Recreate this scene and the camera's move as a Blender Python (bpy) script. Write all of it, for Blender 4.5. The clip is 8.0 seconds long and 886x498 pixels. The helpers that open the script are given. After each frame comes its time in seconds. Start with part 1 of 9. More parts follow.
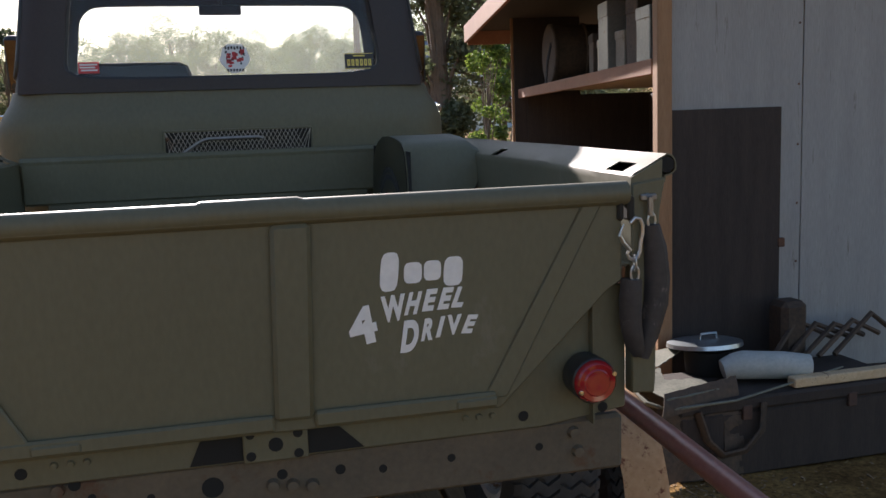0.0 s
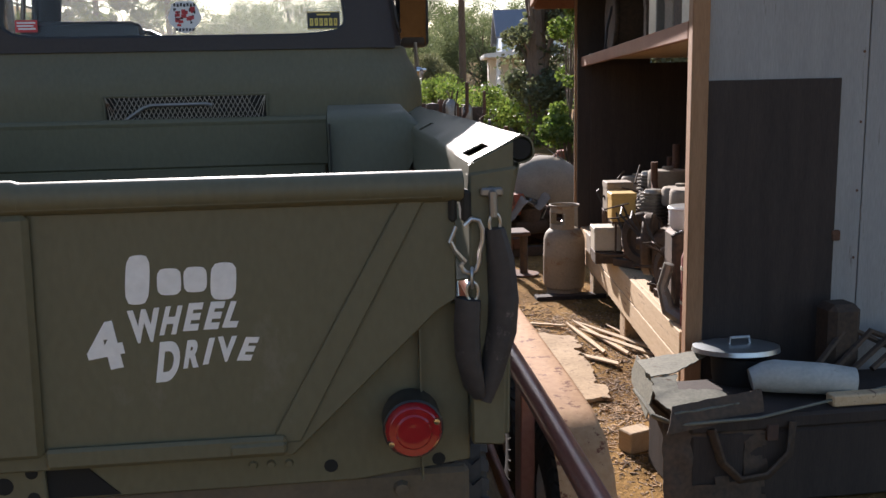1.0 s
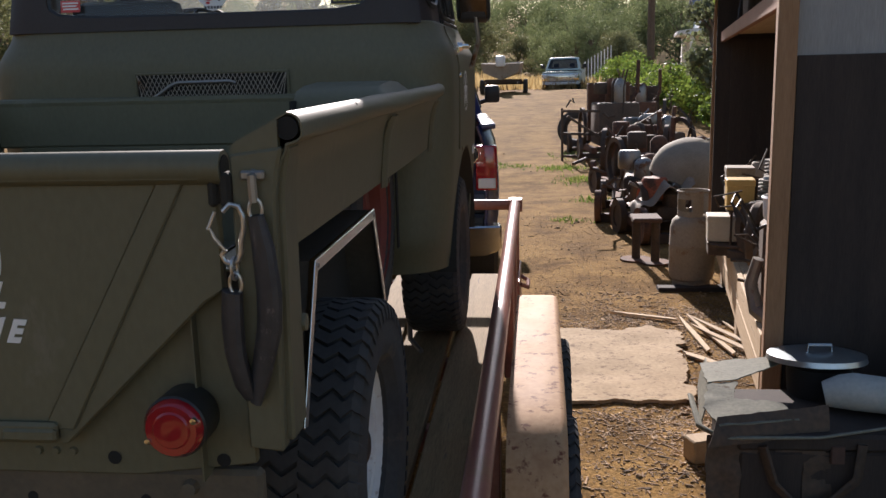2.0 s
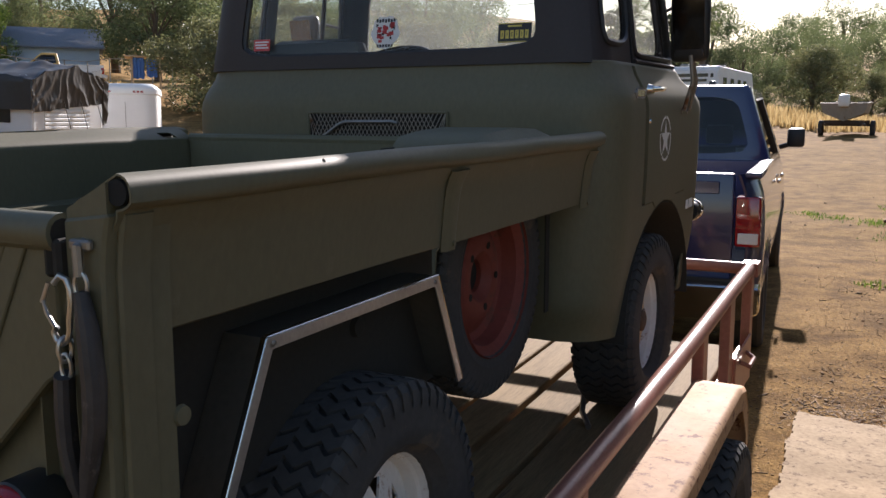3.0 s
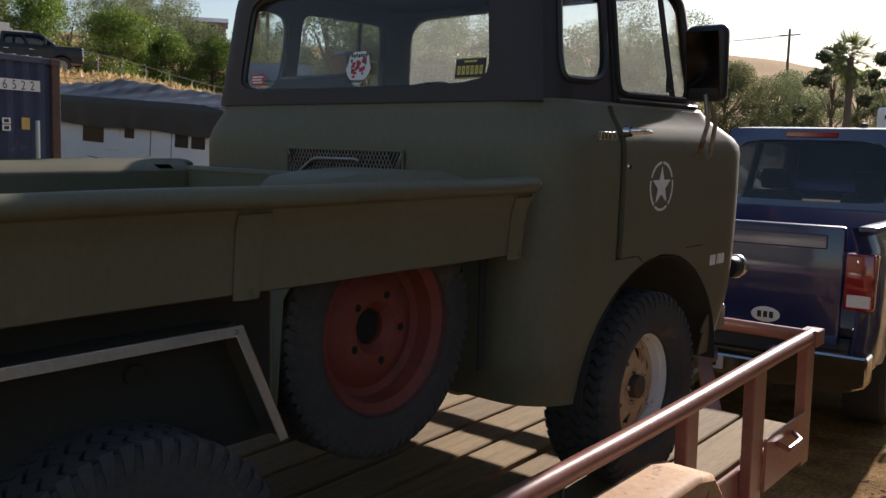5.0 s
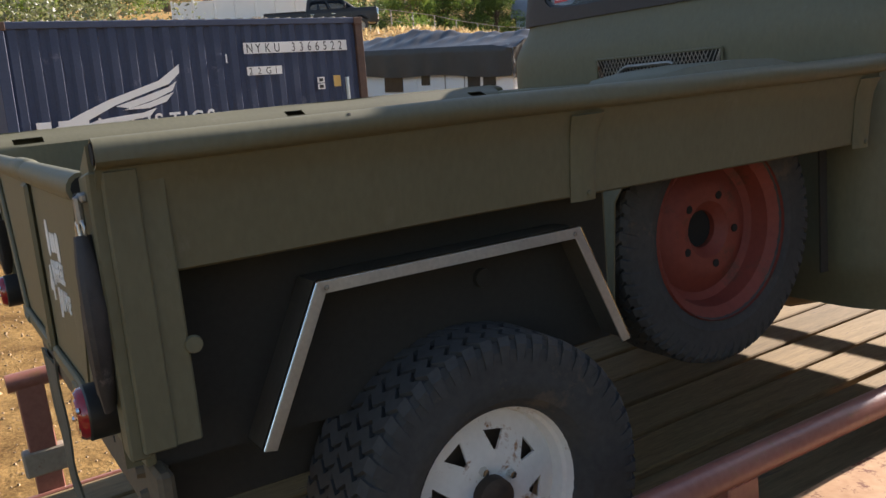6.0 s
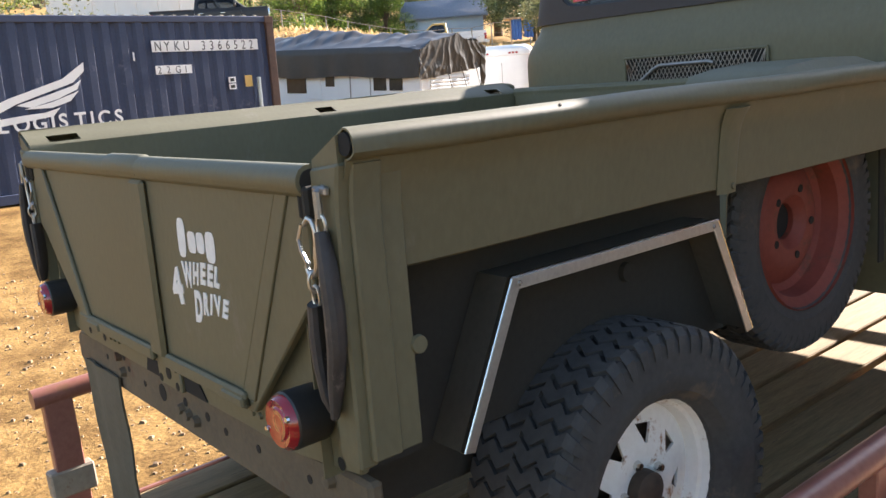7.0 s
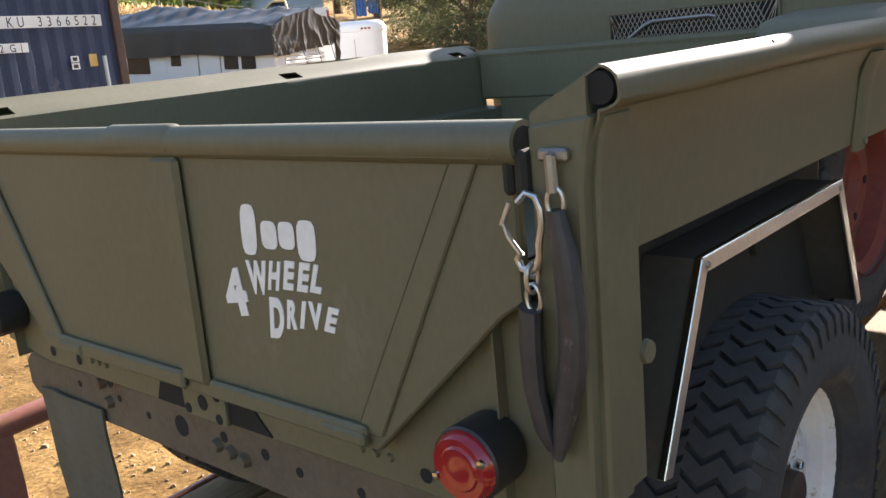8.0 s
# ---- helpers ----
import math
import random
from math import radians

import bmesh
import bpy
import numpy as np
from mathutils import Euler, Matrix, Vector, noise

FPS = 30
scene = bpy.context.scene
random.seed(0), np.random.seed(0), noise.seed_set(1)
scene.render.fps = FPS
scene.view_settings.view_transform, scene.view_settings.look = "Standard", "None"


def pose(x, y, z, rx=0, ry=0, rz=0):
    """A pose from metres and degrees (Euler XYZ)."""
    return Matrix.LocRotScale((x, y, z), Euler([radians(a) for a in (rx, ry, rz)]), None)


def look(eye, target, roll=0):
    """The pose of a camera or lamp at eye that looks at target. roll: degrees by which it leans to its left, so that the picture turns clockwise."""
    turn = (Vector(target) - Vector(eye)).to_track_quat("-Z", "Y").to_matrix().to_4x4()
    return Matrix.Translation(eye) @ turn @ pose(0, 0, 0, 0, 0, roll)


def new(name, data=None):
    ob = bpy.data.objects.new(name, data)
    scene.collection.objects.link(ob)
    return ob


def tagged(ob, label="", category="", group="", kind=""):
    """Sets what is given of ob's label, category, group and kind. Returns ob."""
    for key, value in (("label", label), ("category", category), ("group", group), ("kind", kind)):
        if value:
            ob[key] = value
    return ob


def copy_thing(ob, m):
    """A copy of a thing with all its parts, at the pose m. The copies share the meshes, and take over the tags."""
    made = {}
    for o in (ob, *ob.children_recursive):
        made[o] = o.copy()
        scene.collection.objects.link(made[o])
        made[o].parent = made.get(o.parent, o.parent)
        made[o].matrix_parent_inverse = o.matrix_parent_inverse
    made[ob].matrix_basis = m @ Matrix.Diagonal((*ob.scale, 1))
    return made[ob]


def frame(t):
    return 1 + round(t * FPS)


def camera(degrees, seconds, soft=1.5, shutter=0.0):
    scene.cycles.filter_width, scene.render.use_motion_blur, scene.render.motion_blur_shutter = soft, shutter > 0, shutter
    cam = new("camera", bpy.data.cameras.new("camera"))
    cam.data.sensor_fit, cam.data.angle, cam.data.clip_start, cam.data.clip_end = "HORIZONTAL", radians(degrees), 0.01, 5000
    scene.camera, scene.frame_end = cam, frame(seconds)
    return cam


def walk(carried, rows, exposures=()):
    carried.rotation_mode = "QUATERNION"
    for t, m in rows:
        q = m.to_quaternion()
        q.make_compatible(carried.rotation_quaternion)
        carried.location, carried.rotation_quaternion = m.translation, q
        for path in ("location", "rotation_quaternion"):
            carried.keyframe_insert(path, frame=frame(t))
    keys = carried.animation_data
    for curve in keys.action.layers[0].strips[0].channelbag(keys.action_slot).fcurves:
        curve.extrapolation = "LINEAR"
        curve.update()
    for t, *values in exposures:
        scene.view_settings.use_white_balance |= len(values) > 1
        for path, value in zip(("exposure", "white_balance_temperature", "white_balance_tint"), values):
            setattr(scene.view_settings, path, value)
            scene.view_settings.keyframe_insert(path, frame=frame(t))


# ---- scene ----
cam = camera(53.2, 8.0)
EXPOSURES = [(0.0, 1.25, 6130, 19), (0.5, 0.98, 6130, 19), (1.0, 1.22, 6130, 19), (1.2, 1.15, 6130, 19), (2.4, 0.84, 6130, 19), (3.0, 0.98, 6130, 19), (3.5, 0.92, 6130, 19), (4.0, 0.62, 6130, 19), (4.2, 0.62, 6130, 19), (5.5, 0.88, 6280, 16), (6.0, 1.52, 6280, 16), (6.6, 2.2, 6280, 16), (7.5, 2.3, 6280, 16), (8.0, 2.1, 6280, 16)]
PATH = [
    (0, (-0.062, -1.724, 1.76), (0.429, 0.195, 1.485), -2.1),
    (0.5, (0.279, -1.655, 1.742), (0.713, 0.278, 1.471), -2.4),
    (1, (0.575, -1.412, 1.744), (0.818, 0.545, 1.409), -1.3),
    (1.2, (0.711, -1.359, 1.733), (0.854, 0.61, 1.414), -1.1),
    (2.3, (1.384, -1.165, 1.721), (1.05, 0.770, 1.337), -0.1),
    (2.5, (1.477, -1.033, 1.73), (1.015, 0.876, 1.357), 1.25),
    (3, (1.724, -0.800, 1.752), (0.845, 0.9715, 1.463), 0.25),
    (3.5, (1.945, -0.571, 1.786), (0.926, 1.129, 1.518), -0.36),
    (4, (2.103, -0.431, 1.78), (0.94, 1.187, 1.608), 1.21),
    (4.2, (2.137, -0.326, 1.78), (0.949, 1.271, 1.589), 1.82),
    (5.3, (2.359, -0.185, 1.781), (1.0, 1.262, 1.534), 1.2),
    (5.5, (2.325, -0.212, 1.736), (0.825, 1.08, 1.446), -0.4),
    (6, (2.277, -0.262, 1.713), (0.598, 0.767, 1.361), -4.6),
    (6.5, (2.149, -0.463, 1.753), (0.525, 0.657, 1.42), -5.3),
    (7, (1.928, -0.688, 1.734), (0.4, 0.549, 1.368), -4.2),
    (7.5, (1.648, -0.712, 1.719), (0.252, 0.659, 1.308), -5.1),
    (8, (1.345, -0.802, 1.713), (0.065, 0.671, 1.274), -5.1),
]
walk(cam, [(t, look(eye, target, roll)) for t, eye, target, roll in PATH], EXPOSURES)

# ---- light ----
SUN_EL, SUN_AZ = 24.5, -6.0
world = bpy.data.worlds.new("world")
scene.world = world
world.use_nodes = True
wn = world.node_tree
for n in list(wn.nodes):
    wn.nodes.remove(n)
sky = wn.nodes.new("ShaderNodeTexSky")
sky.sky_type = "NISHITA"
sky.sun_disc = False
sky.sun_elevation = radians(SUN_EL)
sky.sun_rotation = radians(SUN_AZ)
sky.dust_density = 0.6
sky.air_density = 1.2
bg = wn.nodes.new("ShaderNodeBackground")
bg.inputs["Strength"].default_value = 0.068
wo = wn.nodes.new("ShaderNodeOutputWorld")
wn.links.new(sky.outputs[0], bg.inputs["Color"])
wn.links.new(bg.outputs[0], wo.inputs["Surface"])
sun = new("sun", bpy.data.lights.new("sun", "SUN"))
sun.data.energy = 5.0
sun.data.angle = radians(0.6)
sun.data.color = (1.0, 0.91, 0.79)
az = radians(SUN_AZ)
el = radians(SUN_EL)
sun_dir = Vector((math.sin(az) * math.cos(el), math.cos(az) * math.cos(el), math.sin(el)))
sun.matrix_world = look(sun_dir * 60, (0, 0, 0))

# ---- materials ----
def mat(name, c1, c2=None, rough=0.6, metal=0.0, scale=6.0, fine=60.0, bump=0.15, wear=None, wear_at=0.62, wear_scale=3.0,
        rough2=None, coat=0.0, stretch=(1, 1, 1), spec=0.5, vary=0.0, island=0.0):
    """Two colours mixed by large and fine noise, an optional third one in worn patches, with a bump of the fine noise."""
    m = bpy.data.materials.new(name)
    m.use_nodes = True
    nt = m.node_tree
    b = nt.nodes["Principled BSDF"]
    tc = nt.nodes.new("ShaderNodeTexCoord")
    mp = nt.nodes.new("ShaderNodeMapping")
    mp.inputs["Scale"].default_value = stretch
    nt.links.new(tc.outputs["Object"], mp.inputs["Vector"])
    n1 = nt.nodes.new("ShaderNodeTexNoise")
    n1.inputs["Scale"].default_value = scale
    n1.inputs["Detail"].default_value = 5
    n1.inputs["Roughness"].default_value = 0.65
    n2 = nt.nodes.new("ShaderNodeTexNoise")
    n2.inputs["Scale"].default_value = fine
    n2.inputs["Detail"].default_value = 3
    for n in (n1, n2):
        nt.links.new(mp.outputs[0], n.inputs["Vector"])
    mixf = nt.nodes.new("ShaderNodeMath")
    mixf.operation = "MULTIPLY_ADD"
    mixf.inputs[1].default_value = 0.45
    nt.links.new(n2.outputs["Fac"], mixf.inputs[0])
    sc = nt.nodes.new("ShaderNodeMath")
    sc.operation = "MULTIPLY"
    sc.inputs[1].default_value = 0.6
    nt.links.new(n1.outputs["Fac"], sc.inputs[0])
    nt.links.new(sc.outputs[0], mixf.inputs[2])
    ramp = nt.nodes.new("ShaderNodeValToRGB")
    ramp.color_ramp.elements[0].position = 0.33
    ramp.color_ramp.elements[1].position = 0.72
    ramp.color_ramp.elements[0].color = (*c1, 1)
    ramp.color_ramp.elements[1].color = (*(c2 or c1), 1)
    nt.links.new(mixf.outputs[0], ramp.inputs[0])
    col = ramp.outputs[0]
    if wear:
        n3 = nt.nodes.new("ShaderNodeTexNoise")
        n3.inputs["Scale"].default_value = wear_scale
        n3.inputs["Detail"].default_value = 8
        n3.inputs["Roughness"].default_value = 0.75
        nt.links.new(mp.outputs[0], n3.inputs["Vector"])
        wr = nt.nodes.new("ShaderNodeValToRGB")
        wr.color_ramp.elements[0].position = wear_at - 0.03
        wr.color_ramp.elements[1].position = wear_at + 0.04
        nt.links.new(n3.outputs["Fac"], wr.inputs[0])
        mx = nt.nodes.new("ShaderNodeMix")
        mx.data_type = "RGBA"
        nt.links.new(wr.outputs[0], mx.inputs[0])
        nt.links.new(col, mx.inputs[6])
        mx.inputs[7].default_value = (*wear, 1)
        col = mx.outputs[2]
    if vary:
        oi = nt.nodes.new("ShaderNodeObjectInfo")
        hs = nt.nodes.new("ShaderNodeHueSaturation")
        ma = nt.nodes.new("ShaderNodeMath")
        ma.operation = "MULTIPLY_ADD"
        ma.inputs[1].default_value = vary
        ma.inputs[2].default_value = 1 - vary / 2
        nt.links.new(oi.outputs["Random"], ma.inputs[0])
        nt.links.new(ma.outputs[0], hs.inputs["Value"])
        nt.links.new(col, hs.inputs["Color"])
        col = hs.outputs[0]
    if island:
        ge = nt.nodes.new("ShaderNodeNewGeometry")
        h2 = nt.nodes.new("ShaderNodeHueSaturation")
        m2 = nt.nodes.new("ShaderNodeMapRange")
        m2.inputs["To Min"].default_value = 1 - island
        m2.inputs["To Max"].default_value = 1 + island
        nt.links.new(ge.outputs["Random Per Island"], m2.inputs["Value"])
        nt.links.new(m2.outputs[0], h2.inputs["Value"])
        nt.links.new(col, h2.inputs["Color"])
        col = h2.outputs[0]
    nt.links.new(col, b.inputs["Base Color"])
    if rough2 is not None:
        mr = nt.nodes.new("ShaderNodeMapRange")
        mr.inputs["To Min"].default_value = rough
        mr.inputs["To Max"].default_value = rough2
        nt.links.new(n1.outputs["Fac"], mr.inputs["Value"])
        nt.links.new(mr.outputs[0], b.inputs["Roughness"])
    else:
        b.inputs["Roughness"].default_value = rough
    b.inputs["Metallic"].default_value = metal
    b.inputs["Specular IOR Level"].default_value = spec
    b.inputs["Coat Weight"].default_value = coat
    b.inputs["Coat Roughness"].default_value = 0.08
    if bump:
        bp = nt.nodes.new("ShaderNodeBump")
        bp.inputs["Strength"].default_value = bump
        bp.inputs["Distance"].default_value = 0.004
        nt.links.new(mixf.outputs[0], bp.inputs["Height"])
        nt.links.new(bp.outputs[0], b.inputs["Normal"])
    return m


def glass(name, tint=(0.9, 0.93, 0.92), dust=0.12, dust_col=(0.7, 0.7, 0.66), dirt_scale=9.0):
    """A thin pane: clear, with a film of dust, and a gloss that grows at grazing angles."""
    m = bpy.data.materials.new(name)
    m.use_nodes = True
    nt = m.node_tree
    for n in list(nt.nodes):
        nt.nodes.remove(n)
    out = nt.nodes.new("ShaderNodeOutputMaterial")
    tr = nt.nodes.new("ShaderNodeBsdfTransparent")
    tr.inputs[0].default_value = (*tint, 1)
    gl = nt.nodes.new("ShaderNodeBsdfGlossy")
    gl.inputs["Roughness"].default_value = 0.03
    df = nt.nodes.new("ShaderNodeBsdfTranslucent")
    df.inputs[0].default_value = (*dust_col, 1)
    fr = nt.nodes.new("ShaderNodeFresnel")
    fr.inputs[0].default_value = 1.45
    tc = nt.nodes.new("ShaderNodeTexCoord")
    nz = nt.nodes.new("ShaderNodeTexNoise")
    nz.inputs["Scale"].default_value = dirt_scale
    nz.inputs["Detail"].default_value = 9
    nz.inputs["Roughness"].default_value = 0.8
    nt.links.new(tc.outputs["Object"], nz.inputs["Vector"])
    mr = nt.nodes.new("ShaderNodeMapRange")
    mr.inputs["From Min"].default_value = 0.3
    mr.inputs["From Max"].default_value = 0.75
    mr.inputs["To Min"].default_value = dust * 0.8
    mr.inputs["To Max"].default_value = dust * 1.25
    nt.links.new(nz.outputs["Fac"], mr.inputs["Value"])
    m1 = nt.nodes.new("ShaderNodeMixShader")
    m2 = nt.nodes.new("ShaderNodeMixShader")
    nt.links.new(mr.outputs[0], m1.inputs[0])
    nt.links.new(tr.outputs[0], m1.inputs[1])
    nt.links.new(df.outputs[0], m1.inputs[2])
    nt.links.new(fr.outputs[0], m2.inputs[0])
    nt.links.new(m1.outputs[0], m2.inputs[1])
    nt.links.new(gl.outputs[0], m2.inputs[2])
    nt.links.new(m2.outputs[0], out.inputs["Surface"])
    return m


def foliage(name, c1, c2, scale=1.5):
    """Leaves: diffuse and translucent, the colour varied leaf by leaf."""
    m = bpy.data.materials.new(name)
    m.use_nodes = True
    nt = m.node_tree
    for n in list(nt.nodes):
        nt.nodes.remove(n)
    out = nt.nodes.new("ShaderNodeOutputMaterial")
    geo = nt.nodes.new("ShaderNodeNewGeometry")
    ramp = nt.nodes.new("ShaderNodeValToRGB")
    ramp.color_ramp.elements[0].color = (*c1, 1)
    ramp.color_ramp.elements[1].color = (*c2, 1)
    nt.links.new(geo.outputs["Random Per Island"], ramp.inputs[0])
    d = nt.nodes.new("ShaderNodeBsdfDiffuse")
    t = nt.nodes.new("ShaderNodeBsdfTranslucent")
    g = nt.nodes.new("ShaderNodeBsdfGlossy")
    g.inputs["Roughness"].default_value = 0.45
    mx = nt.nodes.new("ShaderNodeMixShader")
    mx.inputs[0].default_value = 0.55
    mg = nt.nodes.new("ShaderNodeMixShader")
    mg.inputs[0].default_value = 0.05
    nt.links.new(ramp.outputs[0], d.inputs[0])
    nt.links.new(ramp.outputs[0], t.inputs[0])
    nt.links.new(d.outputs[0], mx.inputs[1])
    nt.links.new(t.outputs[0], mx.inputs[2])
    nt.links.new(mx.outputs[0], mg.inputs[1])
    nt.links.new(g.outputs[0], mg.inputs[2])
    nt.links.new(mg.outputs[0], out.inputs["Surface"])
    return m


def soil(name):
    """Ochre dirt: dusty wheel lanes, darker damp patches, small stones; dry grass where the bank climbs."""
    m = bpy.data.materials.new(name)
    m.use_nodes = True
    nt = m.node_tree
    b = nt.nodes["Principled BSDF"]
    b.inputs["Roughness"].default_value = 0.95
    b.inputs["Specular IOR Level"].default_value = 0.05
    tc = nt.nodes.new("ShaderNodeTexCoord")

    def noise_node(scale, detail=6, rough=0.6):
        n = nt.nodes.new("ShaderNodeTexNoise")
        n.inputs["Scale"].default_value = scale
        n.inputs["Detail"].default_value = detail
        n.inputs["Roughness"].default_value = rough
        nt.links.new(tc.outputs["Object"], n.inputs["Vector"])
        return n

    def ramp_node(src, p0, p1, c0, c1):
        r = nt.nodes.new("ShaderNodeValToRGB")
        r.color_ramp.elements[0].position, r.color_ramp.elements[1].position = p0, p1
        r.color_ramp.elements[0].color, r.color_ramp.elements[1].color = (*c0, 1), (*c1, 1)
        nt.links.new(src, r.inputs[0])
        return r

    def mix_node(fac, a, c, kind="MIX"):
        x = nt.nodes.new("ShaderNodeMix")
        x.data_type, x.blend_type = "RGBA", kind
        nt.links.new(fac, x.inputs[0])
        nt.links.new(a, x.inputs[6])
        nt.links.new(c, x.inputs[7])
        return x.outputs[2]

    big = noise_node(0.35)
    mid = noise_node(1.9, 9, 0.72)
    fine = noise_node(42, 5, 0.75)
    base = ramp_node(big.outputs["Fac"], 0.35, 0.68, (0.285, 0.168, 0.062), (0.40, 0.252, 0.100))
    patch = ramp_node(mid.outputs["Fac"], 0.38, 0.60, (0.090, 0.050, 0.021), (0.43, 0.276, 0.110))
    half = nt.nodes.new("ShaderNodeValue")
    half.outputs[0].default_value = 0.66
    c = mix_node(half.outputs[0], base.outputs[0], patch.outputs[0])
    grit = ramp_node(fine.outputs["Fac"], 0.35, 0.7, (0.36, 0.35, 0.33), (1.32, 1.24, 1.08))
    one = nt.nodes.new("ShaderNodeValue")
    one.outputs[0].default_value = 0.9
    c = mix_node(one.outputs[0], c, grit.outputs[0], "MULTIPLY")
    vor = nt.nodes.new("ShaderNodeTexVoronoi")
    vor.inputs["Scale"].default_value = 26
    nt.links.new(tc.outputs["Object"], vor.inputs["Vector"])
    peb = ramp_node(vor.outputs["Distance"], 0.12, 0.22, (1, 1, 1), (0, 0, 0))
    pm = nt.nodes.new("ShaderNodeMath")
    pm.operation = "MULTIPLY"
    nt.links.new(peb.outputs[0], pm.inputs[0])
    gate = ramp_node(mid.outputs["Fac"], 0.5, 0.6, (0, 0, 0), (0.8, 0.8, 0.8))
    nt.links.new(gate.outputs[0], pm.inputs[1])
    stone = ramp_node(fine.outputs["Fac"], 0.3, 0.7, (0.16, 0.13, 0.1), (0.42, 0.37, 0.3))
    c = mix_node(pm.outputs[0], c, stone.outputs[0])
    # dry grass on the western bank
    sep = nt.nodes.new("ShaderNodeSeparateXYZ")
    nt.links.new(tc.outputs["Object"], sep.inputs[0])
    dry = nt.nodes.new("ShaderNodeMapRange")
    dry.inputs["From Min"].default_value = 2.6
    dry.inputs["From Max"].default_value = 3.6
    nt.links.new(sep.outputs["Z"], dry.inputs["Value"])
    straw = ramp_node(mid.outputs["Fac"], 0.3, 0.7, (0.26, 0.15, 0.06), (0.50, 0.33, 0.14))
    c = mix_node(dry.outputs[0], c, straw.outputs[0])
    nt.links.new(c, b.inputs["Base Color"])
    add = nt.nodes.new("ShaderNodeMath")
    add.operation = "MULTIPLY_ADD"
    add.inputs[1].default_value = 0.4
    nt.links.new(fine.outputs["Fac"], add.inputs[0])
    nt.links.new(mid.outputs["Fac"], add.inputs[2])
    add2 = nt.nodes.new("ShaderNodeMath")
    add2.operation = "MULTIPLY_ADD"
    add2.inputs[1].default_value = 0.4
    nt.links.new(pm.outputs[0], add2.inputs[0])
    nt.links.new(add.outputs[0], add2.inputs[2])
    bp = nt.nodes.new("ShaderNodeBump")
    bp.inputs["Strength"].default_value = 0.8
    bp.inputs["Distance"].default_value = 0.028
    nt.links.new(add2.outputs[0], bp.inputs["Height"])
    nt.links.new(bp.outputs[0], b.inputs["Normal"])
    return m


M_SOIL = soil("dirt")
M_OLIVE = mat("olive_paint", (0.107, 0.099, 0.057), (0.141, 0.130, 0.076), rough=0.50, rough2=0.68, spec=0.5, scale=2.2, fine=90, bump=0.06, stretch=(1, 1, 0.45),
              wear=(0.155, 0.140, 0.095), wear_at=0.645, wear_scale=4.5)
M_OLIVE_DARK = mat("olive_black_matte", (0.018, 0.0165, 0.013), (0.031, 0.028, 0.022), rough=0.8, rough2=0.95, scale=2.5, fine=70, bump=0.06)
M_FLAP = mat("dusty_rubber_flap", (0.085, 0.078, 0.055), (0.13, 0.115, 0.08), rough=0.8, rough2=0.95, scale=4, fine=60, bump=0.2)
M_CABTOP = mat("dark_brown_paint", (0.020, 0.0145, 0.0135), (0.032, 0.0225, 0.020), rough=0.45, rough2=0.6, scale=2.0, fine=80, bump=0.04)
M_FENDERTOP = mat("worn_black_sheet", (0.055, 0.050, 0.040), (0.090, 0.080, 0.064), rough=0.42, rough2=0.6, scale=3, fine=70, bump=0.08)
M_GROOVE = mat("dark_gap", (0.012, 0.012, 0.011), rough=0.9, bump=0)
M_FRAME = mat("rusty_frame", (0.085, 0.070, 0.048), (0.135, 0.105, 0.068), rough=0.75, scale=9, fine=80, bump=0.3, wear=(0.10, 0.05, 0.025), wear_at=0.57)
M_ZINC = mat("zinc_strip", (0.52, 0.51, 0.49), (0.68, 0.67, 0.64), rough=0.30, rough2=0.45, metal=0.9, scale=14, fine=120, bump=0.08)
M_CHROME = mat("chrome", (0.72, 0.72, 0.70), (0.62, 0.61, 0.58), rough=0.14, metal=1.0, bump=0)
M_HOOK = mat("dull_zinc_steel", (0.42, 0.42, 0.41), (0.60, 0.59, 0.57), rough=0.3, rough2=0.45, metal=0.9, scale=30, bump=0.05)
M_STEEL = mat("grey_steel", (0.25, 0.24, 0.22), (0.36, 0.34, 0.31), rough=0.45, metal=0.8, bump=0.15, wear=(0.16, 0.08, 0.04), wear_at=0.6)
M_RUBBER = mat("tyre_rubber", (0.034, 0.034, 0.034), (0.062, 0.060, 0.057), rough=0.8, rough2=0.95, scale=5, fine=60, bump=0.25,
               wear=(0.10, 0.08, 0.06), wear_at=0.62, wear_scale=4)
M_HOSE = mat("black_hose", (0.028, 0.026, 0.026), (0.055, 0.050, 0.048), rough=0.6, scale=20, bump=0.3, wear=(0.14, 0.12, 0.11), wear_at=0.63, wear_scale=16)
M_WHEEL = mat("white_wheel_paint", (0.66, 0.65, 0.62), (0.78, 0.77, 0.74), rough=0.4, rough2=0.6, scale=6, bump=0.08, wear=(0.30, 0.15, 0.06), wear_at=0.585, wear_scale=13)
M_WHEELIN = mat("tan_wheel_paint", (0.40, 0.27, 0.14), (0.56, 0.43, 0.27), rough=0.5, scale=6, bump=0.1, wear=(0.24, 0.12, 0.05), wear_at=0.60, wear_scale=8)
M_REDWHEEL = mat("red_wheel_paint", (0.165, 0.030, 0.020), (0.225, 0.050, 0.032), rough=0.55, rough2=0.8, scale=5, bump=0.12, wear=(0.12, 0.04, 0.025), wear_at=0.6, wear_scale=8)
M_REDLENS = mat("red_lens", (0.27, 0.008, 0.014), (0.34, 0.012, 0.018), rough=0.08, bump=0.06, coat=1.0)
M_BLACK = mat("black_plastic", (0.018, 0.018, 0.018), (0.03, 0.03, 0.03), rough=0.45, bump=0.05)
